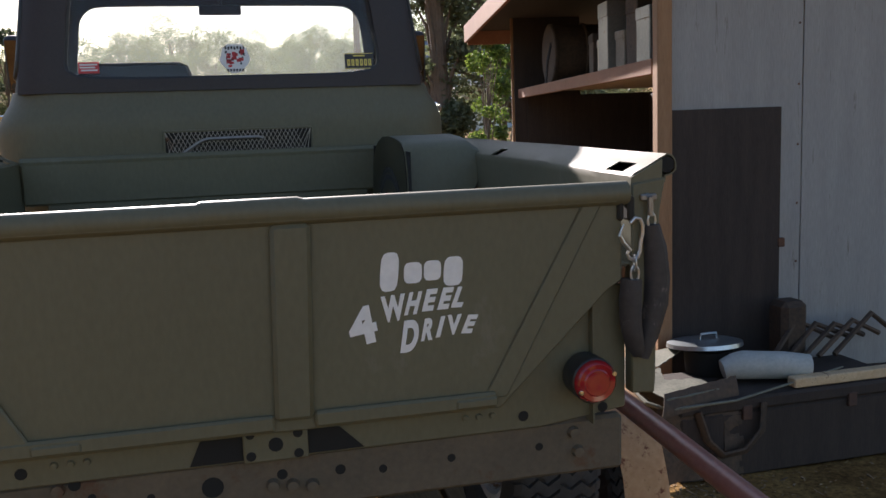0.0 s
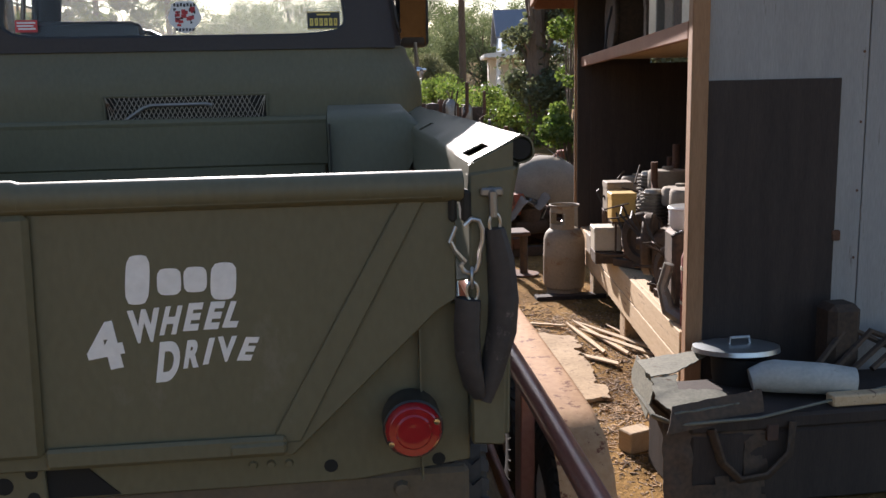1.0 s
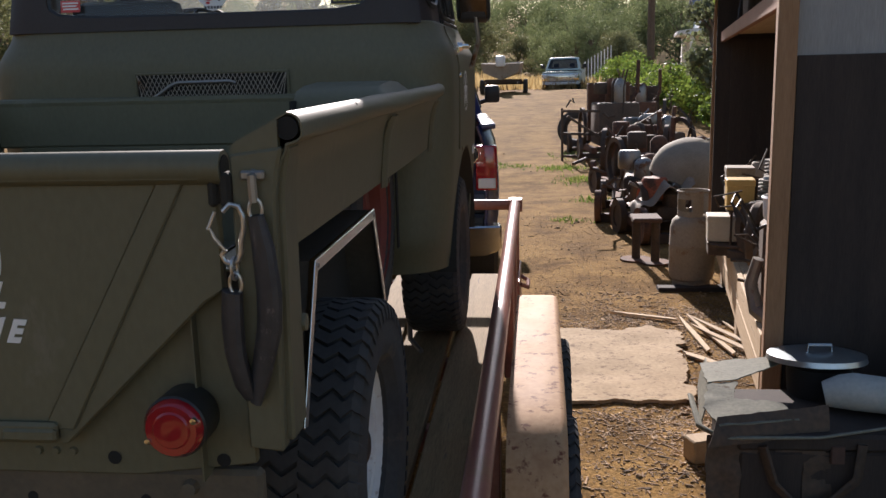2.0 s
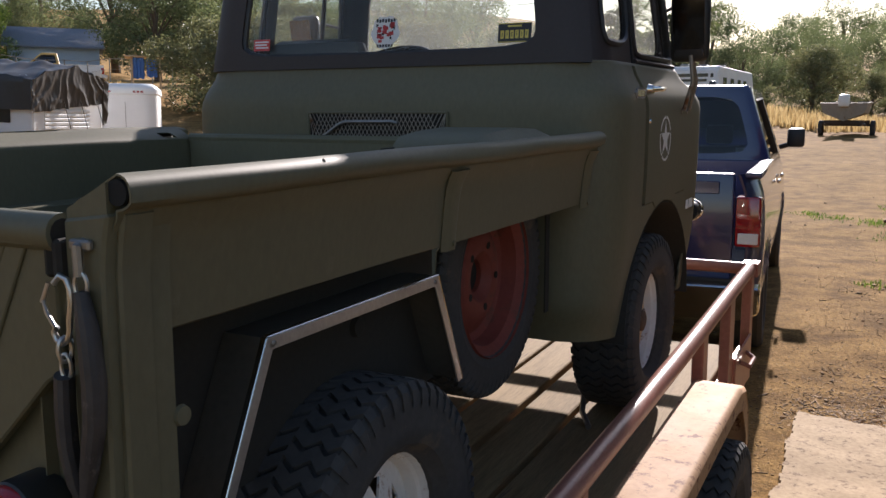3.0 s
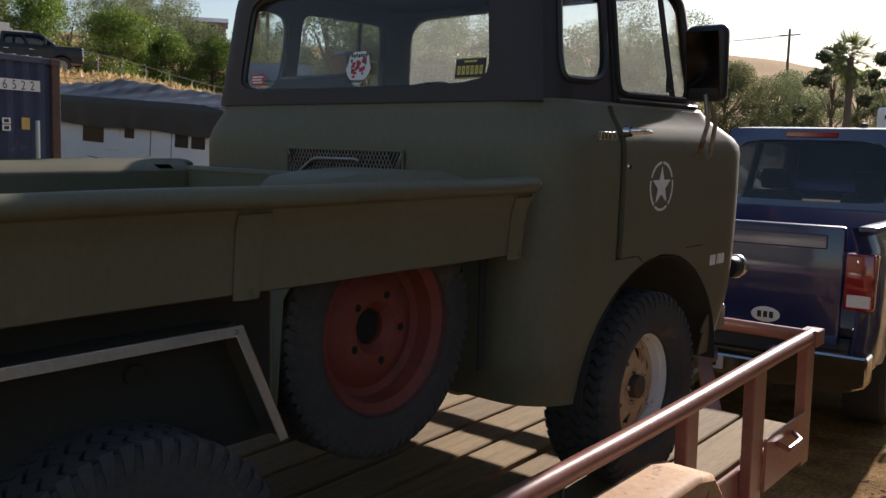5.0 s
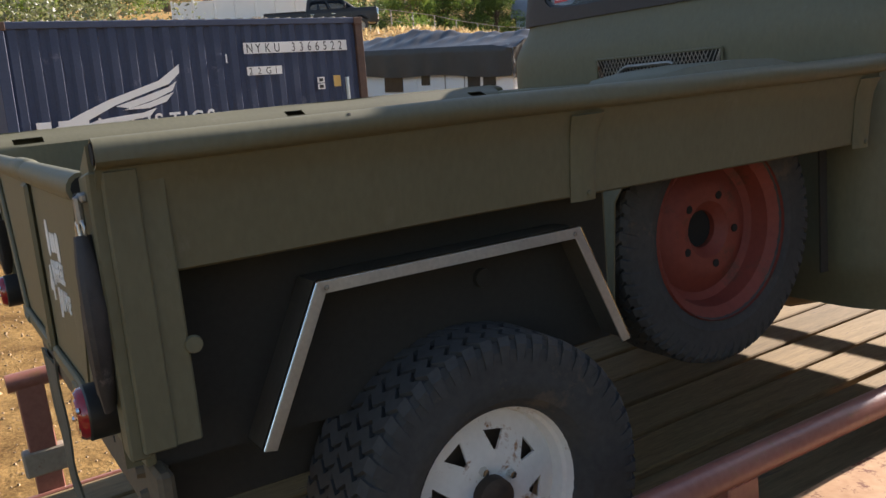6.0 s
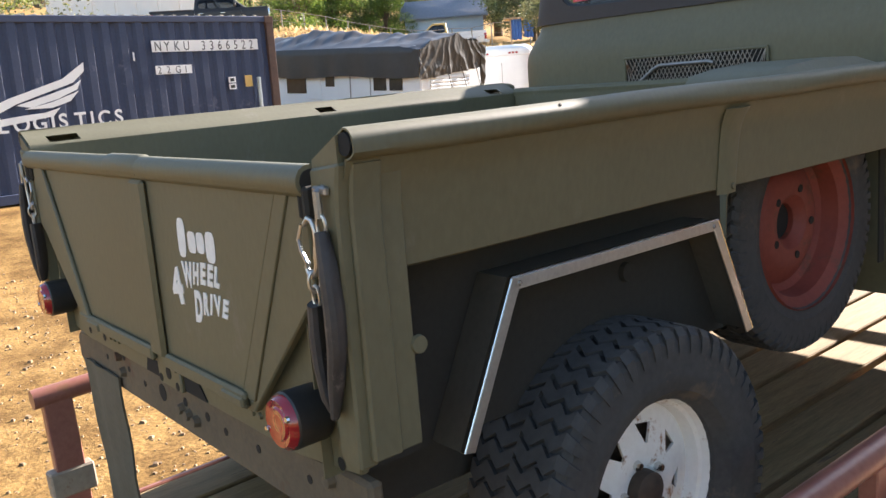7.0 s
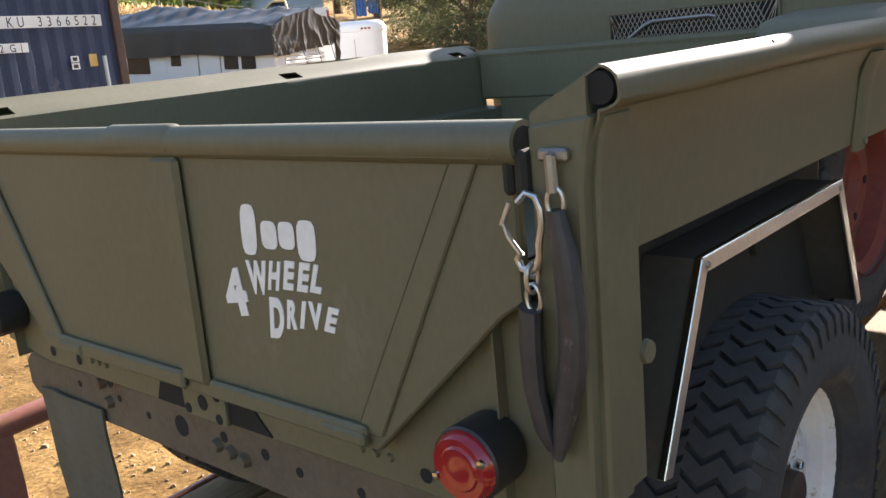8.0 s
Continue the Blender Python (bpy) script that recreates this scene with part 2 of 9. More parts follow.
M_WHITE = mat("white_stencil_paint", (0.72, 0.71, 0.68), (0.82, 0.81, 0.78), rough=0.7, scale=30, bump=0.1)
M_TRAILER = mat("red_oxide_paint", (0.23, 0.088, 0.064), (0.34, 0.15, 0.112), rough=0.24, rough2=0.40, scale=4, fine=60, bump=0.15,
                wear=(0.25, 0.12, 0.07), wear_at=0.60, wear_scale=7)
M_FENDER = mat("dusty_red_fender", (0.37, 0.19, 0.088), (0.54, 0.335, 0.175), rough=0.6, rough2=0.85, spec=0.3, scale=5, fine=50, bump=0.3,
               wear=(0.16, 0.055, 0.028), wear_at=0.58, wear_scale=20)
M_DECK = mat("weathered_deck_board", (0.165, 0.112, 0.050), (0.36, 0.250, 0.120), rough=0.85, scale=3, fine=26, bump=0.5, stretch=(9, 0.7, 9), vary=0.45,
             wear=(0.13, 0.09, 0.06), wear_at=0.63)
M_TIMBER = mat("raw_timber", (0.24, 0.125, 0.058), (0.37, 0.21, 0.105), rough=0.75, scale=3, fine=22, bump=0.3, stretch=(8, 8, 0.8), vary=0.3)
M_PLANK = mat("old_plank", (0.42, 0.29, 0.16), (0.60, 0.46, 0.29), rough=0.8, scale=3, fine=22, bump=0.4, stretch=(8, 0.8, 8), vary=0.3, wear=(0.20, 0.12, 0.07), wear_at=0.62)
M_PLYWHITE = mat("whitewashed_plywood", (0.25, 0.245, 0.235), (0.36, 0.355, 0.34), rough=0.8, scale=2, fine=30, bump=0.3, stretch=(6, 6, 0.6),
                 wear=(0.17, 0.15, 0.13), wear_at=0.62, wear_scale=4)
M_PLYDARK = mat("dark_stained_plywood", (0.026, 0.020, 0.017), (0.056, 0.041, 0.033), rough=0.85, scale=2, fine=26, bump=0.4, stretch=(7, 7, 0.7))
M_FASCIA = mat("orange_brown_fascia", (0.24, 0.105, 0.055), (0.34, 0.16, 0.085), rough=0.7, scale=3, bump=0.2)
M_BLUE = mat("blue_car_paint", (0.008, 0.017, 0.085), (0.012, 0.024, 0.105), rough=0.30, scale=1.5, bump=0.0, coat=1.0, wear=(0.08, 0.07, 0.075), wear_at=0.68, wear_scale=2)
M_CONT = mat("container_blue", (0.025, 0.038, 0.082), (0.042, 0.058, 0.110), rough=0.55, rough2=0.7, scale=1.2, fine=30, bump=0.1, wear=(0.10, 0.11, 0.16), wear_at=0.62, wear_scale=1.6)
M_RUST = mat("rust", (0.095, 0.045, 0.027), (0.19, 0.095, 0.052), rough=0.9, scale=7, fine=50, bump=0.5, wear=(0.07, 0.04, 0.03), wear_at=0.55)
M_RUSTDARK = mat("dark_rust", (0.055, 0.035, 0.03), (0.11, 0.06, 0.04), rough=0.85, scale=6, fine=50, bump=0.3)
M_GREASE = mat("greasy_iron", (0.045, 0.035, 0.028), (0.13, 0.085, 0.055), rough=0.6, rough2=0.9, scale=8, fine=50, bump=0.5, metal=0.2, vary=0.5)
M_ORANGE = mat("faded_red_machine_paint", (0.34, 0.085, 0.04), (0.45, 0.15, 0.08), rough=0.7, scale=6, bump=0.3, wear=(0.10, 0.05, 0.03), wear_at=0.55)
M_TANK = mat("dusty_tank_paint", (0.235, 0.19, 0.14), (0.345, 0.29, 0.22), rough=0.75, scale=4, bump=0.25, wear=(0.22, 0.14, 0.08), wear_at=0.6, wear_scale=6)
M_CANVAS = mat("black_tarpaulin", (0.022, 0.020, 0.019), (0.045, 0.041, 0.038), rough=0.34, rough2=0.55, scale=3, fine=60, bump=0.3)
M_WHITEPAINT = mat("white_paint", (0.72, 0.72, 0.71), (0.82, 0.82, 0.80), rough=0.4, scale=1.5, bump=0.05, wear=(0.55, 0.52, 0.47), wear_at=0.66)
M_DOME = mat("dusty_grey_shell", (0.25, 0.21, 0.155), (0.37, 0.32, 0.235), rough=0.85, scale=5, bump=0.2)
M_CONCRETE = mat("worn_concrete", (0.30, 0.205, 0.110), (0.47, 0.345, 0.205), rough=0.9, scale=5, fine=40, bump=0.8, wear=(0.17, 0.105, 0.052), wear_at=0.57, wear_scale=17)
M_BARK = mat("bark", (0.10, 0.07, 0.05), (0.20, 0.15, 0.11), rough=0.95, scale=6, fine=30, bump=0.8, stretch=(4, 4, 0.8))
M_YELLOW = mat("yellow_plastic", (0.60, 0.38, 0.10), (0.68, 0.46, 0.15), rough=0.5, bump=0.1)
M_CREAM = mat("cream_plastic", (0.46, 0.41, 0.31), (0.58, 0.52, 0.41), rough=0.6, bump=0.1)
M_SCRAP = mat("scrap_sheet_metal", (0.14, 0.140, 0.110), (0.27, 0.262, 0.205), rough=0.7, rough2=0.9, spec=0.25, scale=9, fine=70, bump=0.6, wear=(0.09, 0.065, 0.04), wear_at=0.62, wear_scale=10)
M_DULLWHITE = mat("dull_white_paint", (0.34, 0.36, 0.34), (0.50, 0.51, 0.48), rough=0.5, rough2=0.7, scale=6, fine=60, bump=0.2, wear=(0.20, 0.17, 0.13), wear_at=0.63, wear_scale=7)
M_GALV = mat("galvanised_lid", (0.42, 0.48, 0.52), (0.55, 0.60, 0.63), rough=0.3, metal=0.85, bump=0.1)
M_ROOFGREY = mat("grey_roof_shingle", (0.18, 0.20, 0.24), (0.26, 0.28, 0.32), rough=0.9, scale=6, bump=0.3)
M_WALLBLUE = mat("pale_blue_siding", (0.42, 0.52, 0.64), (0.50, 0.60, 0.70), rough=0.8, scale=2, bump=0.1)
M_CREAMWALL = mat("cream_wall", (0.62, 0.58, 0.50), (0.72, 0.68, 0.60), rough=0.8, scale=2, bump=0.1)
M_TRUCKGREEN = mat("pale_green_car_paint", (0.42, 0.50, 0.46), (0.52, 0.60, 0.55), rough=0.4, scale=2, bump=0.0)
M_STRAW = foliage("dry_grass", (0.30, 0.20, 0.08), (0.55, 0.42, 0.20))
# leaf colours lifted a little: some distance haze is painted into them
M_LEAF1 = foliage("hazy_oak_leaf", (0.095, 0.125, 0.052), (0.215, 0.245, 0.105))
M_LEAF2 = foliage("vine_leaf", (0.07, 0.13, 0.02), (0.22, 0.29, 0.05))
M_LEAF3 = foliage("olive_leaf", (0.10, 0.115, 0.05), (0.23, 0.225, 0.10))
M_LEAF4 = foliage("eucalyptus_leaf", (0.08, 0.10, 0.05), (0.17, 0.19, 0.095))
M_PALM = foliage("palm_frond", (0.09, 0.12, 0.035), (0.20, 0.23, 0.08))
G_CAB = glass("dusty_cab_glass", dust=0.055, dirt_scale=30)
G_SCREEN = glass("dusty_windscreen_glass", dust=0.11, dirt_scale=24)
G_SIDE = glass("side_glass", dust=0.06, dirt_scale=24)
G_CAR = glass("tinted_car_glass", tint=(0.25, 0.28, 0.30), dust=0.04)
M_SEAT = mat("black_vinyl", (0.02, 0.02, 0.02), (0.035, 0.033, 0.03), rough=0.5, bump=0.15)
M_BLUECLOTH = mat("blue_sheeting", (0.06, 0.15, 0.42), (0.10, 0.22, 0.52), rough=0.7, scale=4, fine=60, bump=0.2)
# mirror colour set dark, so a dark reflection is painted into the glass
M_MIRROR = mat("darkened_mirror_glass", (0.085, 0.070, 0.064), (0.13, 0.11, 0.10), rough=0.10, metal=1.0, bump=0)
M_WINDARK = mat("dark_window", (0.02, 0.022, 0.025), (0.04, 0.04, 0.042), rough=0.1, bump=0)

# ---- building blocks ----
def finish(name, bm, material, angle=35):
    me = bpy.data.meshes.new(name)
    bm.to_mesh(me)
    bm.free()
    me.materials.append(material)
    for p in me.polygons:
        p.use_smooth = True
    me.set_sharp_from_angle(angle=radians(angle))
    return me


def part(name, bm, material, parent, label="", angle=35, m=None):
    ob = new(name, finish(name, bm, material, angle))
    ob.parent = parent
    if m is not None:
        ob.matrix_basis = m
    return tagged(ob, label=label)


def thing(name, label, category, m=None, group="", kind=""):
    ob = new(name)
    ob.empty_display_size = 0.2
    if m is not None:
        ob.matrix_basis = m
    return tagged(ob, label, category, group, kind)


def solid(name, bm, material, label, category, m=None, group="", kind="", angle=35):
    ob = new(name, finish(name, bm, material, angle))
    if m is not None:
        ob.matrix_basis = m
    return tagged(ob, label, category, group, kind)


def B():
    return bmesh.new()


def place(bm, verts, m):
    if m is not None:
        for v in verts:
            v.co = m @ v.co


def box(bm, lo, hi, bev=0.0, m=None, seg=1):
    """A block between two corners, its edges bevelled."""
    cs = [(x, y, z) for z in (lo[2], hi[2]) for y in (lo[1], hi[1]) for x in (lo[0], hi[0])]
    vs = [bm.verts.new(c) for c in cs]
    fs = [bm.faces.new([vs[i] for i in q]) for q in ((0, 2, 3, 1), (4, 5, 7, 6), (0, 1, 5, 4), (2, 6, 7, 3), (0, 4, 6, 2), (1, 3, 7, 5))]
    if bev:
        es = list({e for f in fs for e in f.edges})
        r = bmesh.ops.bevel(bm, geom=es, offset=bev, segments=seg, affect="EDGES", profile=0.5)
        vs = list({v for f in r["faces"] for v in f.verts} | {v for v in vs if v.is_valid})
    place(bm, vs, m)
    return bm


def prism(bm, pts, a, b, axis="x", bev=0.0, m=None):
    """An outline pulled from a to b along an axis. Outline in (y, z), (x, z) or (x, y)."""
    def at(p, d):
        return {"x": (d, p[0], p[1]), "y": (p[0], d, p[1]), "z": (p[0], p[1], d)}[axis]
    v0 = [bm.verts.new(at(p, a)) for p in pts]
    v1 = [bm.verts.new(at(p, b)) for p in pts]
    n = len(pts)
    fs = [bm.faces.new(v0), bm.faces.new(v1[::-1])]
    for i in range(n):
        j = (i + 1) % n
        fs.append(bm.faces.new((v0[j], v0[i], v1[i], v1[j])))
    bmesh.ops.recalc_face_normals(bm, faces=fs)
    vs = v0 + v1
    if bev:
        es = list({e for f in fs for e in f.edges})
        r = bmesh.ops.bevel(bm, geom=es, offset=bev, segments=1, affect="EDGES", profile=0.5)
        vs = list({v for f in r["faces"] for v in f.verts} | {v for v in vs if v.is_valid})
    place(bm, vs, m)
    return bm


def tube(bm, pts, r, n=10, closed=False, cap=True, m=None, squash=1.0):
    """A round bar along a line of points; r may be one radius or one for each point."""
    pts = [Vector(p) for p in pts]
    k = len(pts)
    rs = r if isinstance(r, (list, tuple)) else [r] * k
    rings = []
    up = None
    for i, p in enumerate(pts):
        a = pts[(i - 1) % k] if (closed or i) else pts[0]
        b = pts[(i + 1) % k] if (closed or i < k - 1) else pts[-1]
        d = (b - a).normalized()
        if up is None:
            up = d.orthogonal().normalized()
        side = d.cross(up)
        if side.length < 1e-5:
            side = d.orthogonal()
        side.normalize()
        up = side.cross(d).normalized()
        rings.append([bm.verts.new(p + (side * math.cos(t) + up * math.sin(t) * squash) * rs[i])
                      for t in (2 * math.pi * q / n for q in range(n))])
    for i in range(k if closed else k - 1):
        a, b = rings[i], rings[(i + 1) % k]
        for q in range(n):
            w = (q + 1) % n
            bm.faces.new((a[q], a[w], b[w], b[q]))
    if cap and not closed:
        bm.faces.new(rings[0][::-1])
        bm.faces.new(rings[-1])
    vs = [v for g in rings for v in g]
    bmesh.ops.recalc_face_normals(bm, faces=list({f for v in vs for f in v.link_faces}))
    place(bm, vs, m)
    return bm


def lathe(bm, prof, n=24, m=None, closed=False):
    """A profile of (radius, height) turned round z."""
    rings = []
    for r, h in prof:
        if r < 1e-6:
            rings.append([bm.verts.new((0, 0, h))])
        else:
            rings.append([bm.verts.new((r * math.cos(t), r * math.sin(t), h)) for t in (2 * math.pi * q / n for q in range(n))])
    pairs = list(zip(rings, rings[1:] + rings[:1])) if closed else list(zip(rings, rings[1:]))
    fs = []
    for a, b in pairs:
        for q in range(n):
            w = (q + 1) % n
            if len(a) == 1 and len(b) == 1:
                continue
            if len(a) == 1:
                fs.append(bm.faces.new((a[0], b[w], b[q])))
            elif len(b) == 1:
                fs.append(bm.faces.new((a[q], a[w], b[0])))
            else:
                fs.append(bm.faces.new((a[q], a[w], b[w], b[q])))
    bmesh.ops.recalc_face_normals(bm, faces=fs)
    place(bm, [v for g in rings for v in g], m)
    return bm


def sheet(bm, fn, us, vs, thick=0.0, skip=None):
    """A curved sheet fn(u, v) over a grid of u and v."""
    g = [[bm.verts.new(fn(u, v)) for v in vs] for u in us]
    fs = []
    for i in range(len(us) - 1):
        for j in range(len(vs) - 1):
            if skip and skip((us[i] + us[i + 1]) / 2, (vs[j] + vs[j + 1]) / 2):
                continue
            fs.append(bm.faces.new((g[i][j], g[i + 1][j], g[i + 1][j + 1], g[i][j + 1])))
    loose = [v for row in g for v in row if not v.link_faces]
    bmesh.ops.delete(bm, geom=loose, context="VERTS")
    if thick:
        bmesh.ops.solidify(bm, geom=fs, thickness=thick)
    return bm


def steps(a, b, n):
    return [a + (b - a) * i / n for i in range(n + 1)]


def writing(words, size, material, parent, m, name="lettering", label="", shear=0.0, bold=0.0, sx=1.0, thing_label=None):
    """Words in the built-in font, turned into a thin mesh; their lower left corner at m."""
    cu = bpy.data.curves.new(name, "FONT")
    cu.body, cu.size, cu.extrude, cu.shear, cu.offset = words, size, 0.0008, shear, bold
    tmp = bpy.data.objects.new("tmp", cu)
    scene.collection.objects.link(tmp)
    bpy.context.view_layer.update()
    me = bpy.data.meshes.new_from_object(tmp.evaluated_get(bpy.context.evaluated_depsgraph_get()))
    bpy.data.objects.remove(tmp)
    bpy.data.curves.remove(cu)
    me.transform(Matrix.Diagonal((sx, 1, 1, 1)))
    me.materials.clear()
    me.materials.append(material)
    ob = new(name, me)
    ob.parent = parent
    ob.matrix_basis = m
    return tagged(ob, label=label)


def face_to(p, right, up):
    """A pose at p whose x goes along right and y along up."""
    r = Vector(right).normalized()
    u = Vector(up).normalized()
    n = r.cross(u).normalized()
    u = n.cross(r)
    return Matrix.Translation(p) @ Matrix((r, u, n)).transposed().to_4x4()


AX = pose(0, 0, 0, 0, 90, 0)   # turns a lathe's z to +x

# ---- ground ----
def smooth(a, b, t):
    t = max(0.0, min(1.0, (t - a) / (b - a)))
    return t * t * (3 - 2 * t)


def terrain(x, y):
    z = 1.3 * smooth(10, 46, y) + 15.0 * smooth(60, 270, y)
    w = -x + 0.12 * (y - 6)
    z = z + 0.55 * smooth(4, 13, w) + 0.5 * smooth(14, 24, w) + 14 * smooth(50, 150, w)
    z += (3.5 * smooth(25, 38, w) + 2.2 * smooth(42, 57, w)) * (1 - 0.62 * smooth(22, 34, y))
    z += 2.5 * smooth(60, 200, x)
    near = 1 - smooth(10, 40, math.hypot(x, y))
    z += 0.05 * noise.noise((x * 0.5, y * 0.5, 0)) * (0.35 + 0.65 * smooth(3, 8, math.hypot(x - 1, y - 1))) * (1.0 + 2 * (1 - near))
    z += 0.012 * noise.noise((x * 3.1, y * 3.1, 4))
    z += 0.9 * noise.noise((x * 0.06, y * 0.06, 2)) * smooth(28, 60, math.hypot(x, y))
    return z


def spread(n, reach, fine):
    k = math.asinh(reach / fine) / n
    return [fine * math.sinh(k * i) for i in range(-n, n + 1)]


bm = B()
xs, ys = spread(120, 1500, 2.2), [v + 4 for v in spread(120, 1500, 2.2)]
sheet(bm, lambda x, y: (x, y, terrain(x, y)), xs, ys)
bmesh.ops.recalc_face_normals(bm, faces=bm.faces)
ground = solid("ground", bm, M_SOIL, "ochre packed dirt with stones, litter and dry weeds", "ground", kind="structure", angle=180)

# ---- the old forward-control pickup on the trailer ----
truck = thing("pickup_truck", "olive drab forward-cab pickup truck strapped on a flat trailer", "truck", pose(-0.007, 0.028, 0, 0.95, 0, -1.0))

GW, GT, GB = 0.79, 1.606, 1.165      # half width, top and bottom of the tailgate
SPARE_Y, SPARE_Z = 1.53, 1.275       # middle of the spare wheel


def mirrored(fn):
    for s in (1, -1):
        fn(s)


# tailgate
def tailgate():
    bm = B()
    out = [(-0.50, GB), (0.50, GB), (0.745, 1.40), (GW - 0.012, 1.42), (GW - 0.012, GT), (-GW + 0.012, GT), (-GW + 0.012, 1.42), (-0.745, 1.40)]
    prism(bm, out, 0.012, 0.03, "y", 0.003)
    gate = part("tailgate", bm, M_OLIVE, truck, "closed olive steel tailgate with stencilled white lettering")
    bm = B()
    tube(bm, [(x, 0.018, GT) for x in steps(-GW, GW, 8)], 0.026, 14)
    part("top_roll", bm, M_OLIVE, gate)
    for s in (-1, 1):
        bm = B()
        lathe(bm, [(0.019, 0), (0.019, 0.03)], 12, pose(s * (GW + 0.0005), 0.018, GT, 0, 90 * s, 0) @ pose(0, 0, -0.029))
        lathe(bm, [(0.0, 0.0), (0.019, 0.0)], 12, pose(s * (GW + 0.0015), 0.018, GT, 0, 90 * s, 0))
        part("roll_end", bm, M_GROOVE, gate, "hollow dark end of the rolled edge")
    bm = B()
    tube(bm, [(x, 0.018, GT + dz) for x, dz in ((-0.094, -0.002), (-0.080, 0.003), (0.098, 0.003), (0.112, -0.002))], [0.0258, 0.0268, 0.0268, 0.0258], 16)
    part("latch_plate", bm, M_OLIVE, gate)
    # raised ribs, frames and folds of the pressing
    bm = B()
    prism(bm, [(0.030, 1.19), (0.108, 1.19), (0.122, 1.585), (0.042, 1.585)], -0.003, 0.014, "y", 0.009)
    part("rib", bm, M_OLIVE, gate)
    for x0, x1, x2, x3, y0 in ((0.462, 0.515, 0.735, 0.692, 0.0085), (-0.475, -0.415, -0.640, -0.705, 0.001)):
        part("fold", prism(B(), [(x0, 1.19), (x1, 1.19), (x2, 1.595), (x3, 1.595)], y0, 0.0125, "y", 0.0035), M_OLIVE, gate)
    bm = B()
    box(bm, (-0.49, -0.002, 1.172), (0.03, 0.013, 1.205), 0.005)
    part("lower_fold", bm, M_OLIVE, gate)
    bm = B()
    box(bm, (0.11, -0.002, 1.172), (0.49, 0.013, 1.205), 0.005)
    part("lower_fold", bm, M_OLIVE, gate)
    bm = B()
    box(bm, (-GW + 0.03, -0.004, 1.587), (GW - 0.03, 0.013, 1.602), 0.004)
    part("upper_fold", bm, M_OLIVE, gate)
    for x in (-0.42, 0.40):
        bm = B()
        box(bm, (x, -0.007, 1.176), (x + 0.09, 0.012, 1.196), 0.004)
        for q in range(3):
            lathe(bm, [(0, 0.007), (0.006, 0.006), (0.008, 0)], 8, pose(x + 0.03 + q * 0.03, 0.043, 1.140, 90, 0, 0))
        part("hinge", bm, M_OLIVE, gate)
    gate.location = (0, -0.011, 0)
    return gate


gate = tailgate()


def shape2d(pts, material, parent, name, m, label=""):
    """A flat painted shape, hair thin."""
    bm = B()
    v = [bm.verts.new((x, y, 0)) for x, y in pts]
    f = bm.faces.new(v)
    r = bmesh.ops.extrude_face_region(bm, geom=[f])
    for e in r["geom"]:
        if isinstance(e, bmesh.types.BMVert):
            e.co.z += 0.0008
    bmesh.ops.recalc_face_normals(bm, faces=bm.faces)
    return part(name, bm, material, parent, label, m=m)


def arc_shape(cx, cy, ro, ri, a0, a1, n=14):
    o = [(cx + ro * math.cos(radians(a0 + (a1 - a0) * i / n)), cy + ro * math.sin(radians(a0 + (a1 - a0) * i / n))) for i in range(n + 1)]
    i_ = [(cx + ri * math.cos(radians(a1 + (a0 - a1) * i / n)), cy + ri * math.sin(radians(a1 + (a0 - a1) * i / n))) for i in range(n + 1)]
    return o + i_


def stencil():
    """White painted marks: plain blocks above, the words below, on the gate's face."""
    y = 0.0112
    for x, z, w, h, lean in ((0.246, 1.435, 0.037, 0.079, 0.10), (0.297, 1.448, 0.037, 0.043, 0.05), (0.338, 1.451, 0.036, 0.041, 0.05), (0.378, 1.437, 0.040, 0.060, 0.08)):
        pts = []
        for k in range(20):
            c, d = math.cos(2 * math.pi * k / 20), math.sin(2 * math.pi * k / 20)
            q = (abs(c) ** 4 + abs(d) ** 4) ** 0.25
            pts.append((w / 2 * (1 + c / q), h / 2 * (1 + d / q)))
        shape2d([(x + a + lean * b, z + b) for a, b in pts], M_WHITE, gate, "stencil_mark", face_to((0.005, y, 0), (1, 0, 0), (0, 0, 1)), "white stencilled mark")
    for words, x, z, w, h, turn, shear in (
            ("4", 0.185, 1.326, 0.057, 0.078, 9, 0.0), ("W", 0.246, 1.371, 0.050, 0.054, 4, 0.08), ("H", 0.293, 1.383, 0.026, 0.046, 2, 0.33), ("E", 0.330, 1.388, 0.023, 0.045, 1, 0.30),
            ("E", 0.362, 1.389, 0.023, 0.045, 0, 0.33), ("L", 0.391, 1.391, 0.023, 0.043, -2, 0.36), ("D", 0.282, 1.305, 0.034, 0.066, 3, 0.22), ("R", 0.326, 1.326, 0.024, 0.046, 3, 0.27),
            ("I", 0.357, 1.331, 0.009, 0.043, 2, 0.34), ("V", 0.379, 1.334, 0.030, 0.042, 0, 0.12), ("E", 0.411, 1.335, 0.022, 0.039, -3, 0.38)):
        u = (-math.sin(radians(turn)), 0, math.cos(radians(turn)))
        r = (math.cos(radians(turn)), 0, math.sin(radians(turn)))
        ob = writing(words, 0.07, M_WHITE, gate, face_to((x + 0.007, y, z), r, u), "lettering", "white stencilled letter", 0, 0.0035, 1.0)
        vs = ob.data.vertices
        x0, x1 = min(v.co.x for v in vs), max(v.co.x for v in vs)
        z0, z1 = min(v.co.y for v in vs), max(v.co.y for v in vs)
        for v in vs:
            b = (v.co.y - z0) / (z1 - z0) * h
            v.co.x, v.co.y = (v.co.x - x0) / (x1 - x0) * w + shear * b, b


stencil()


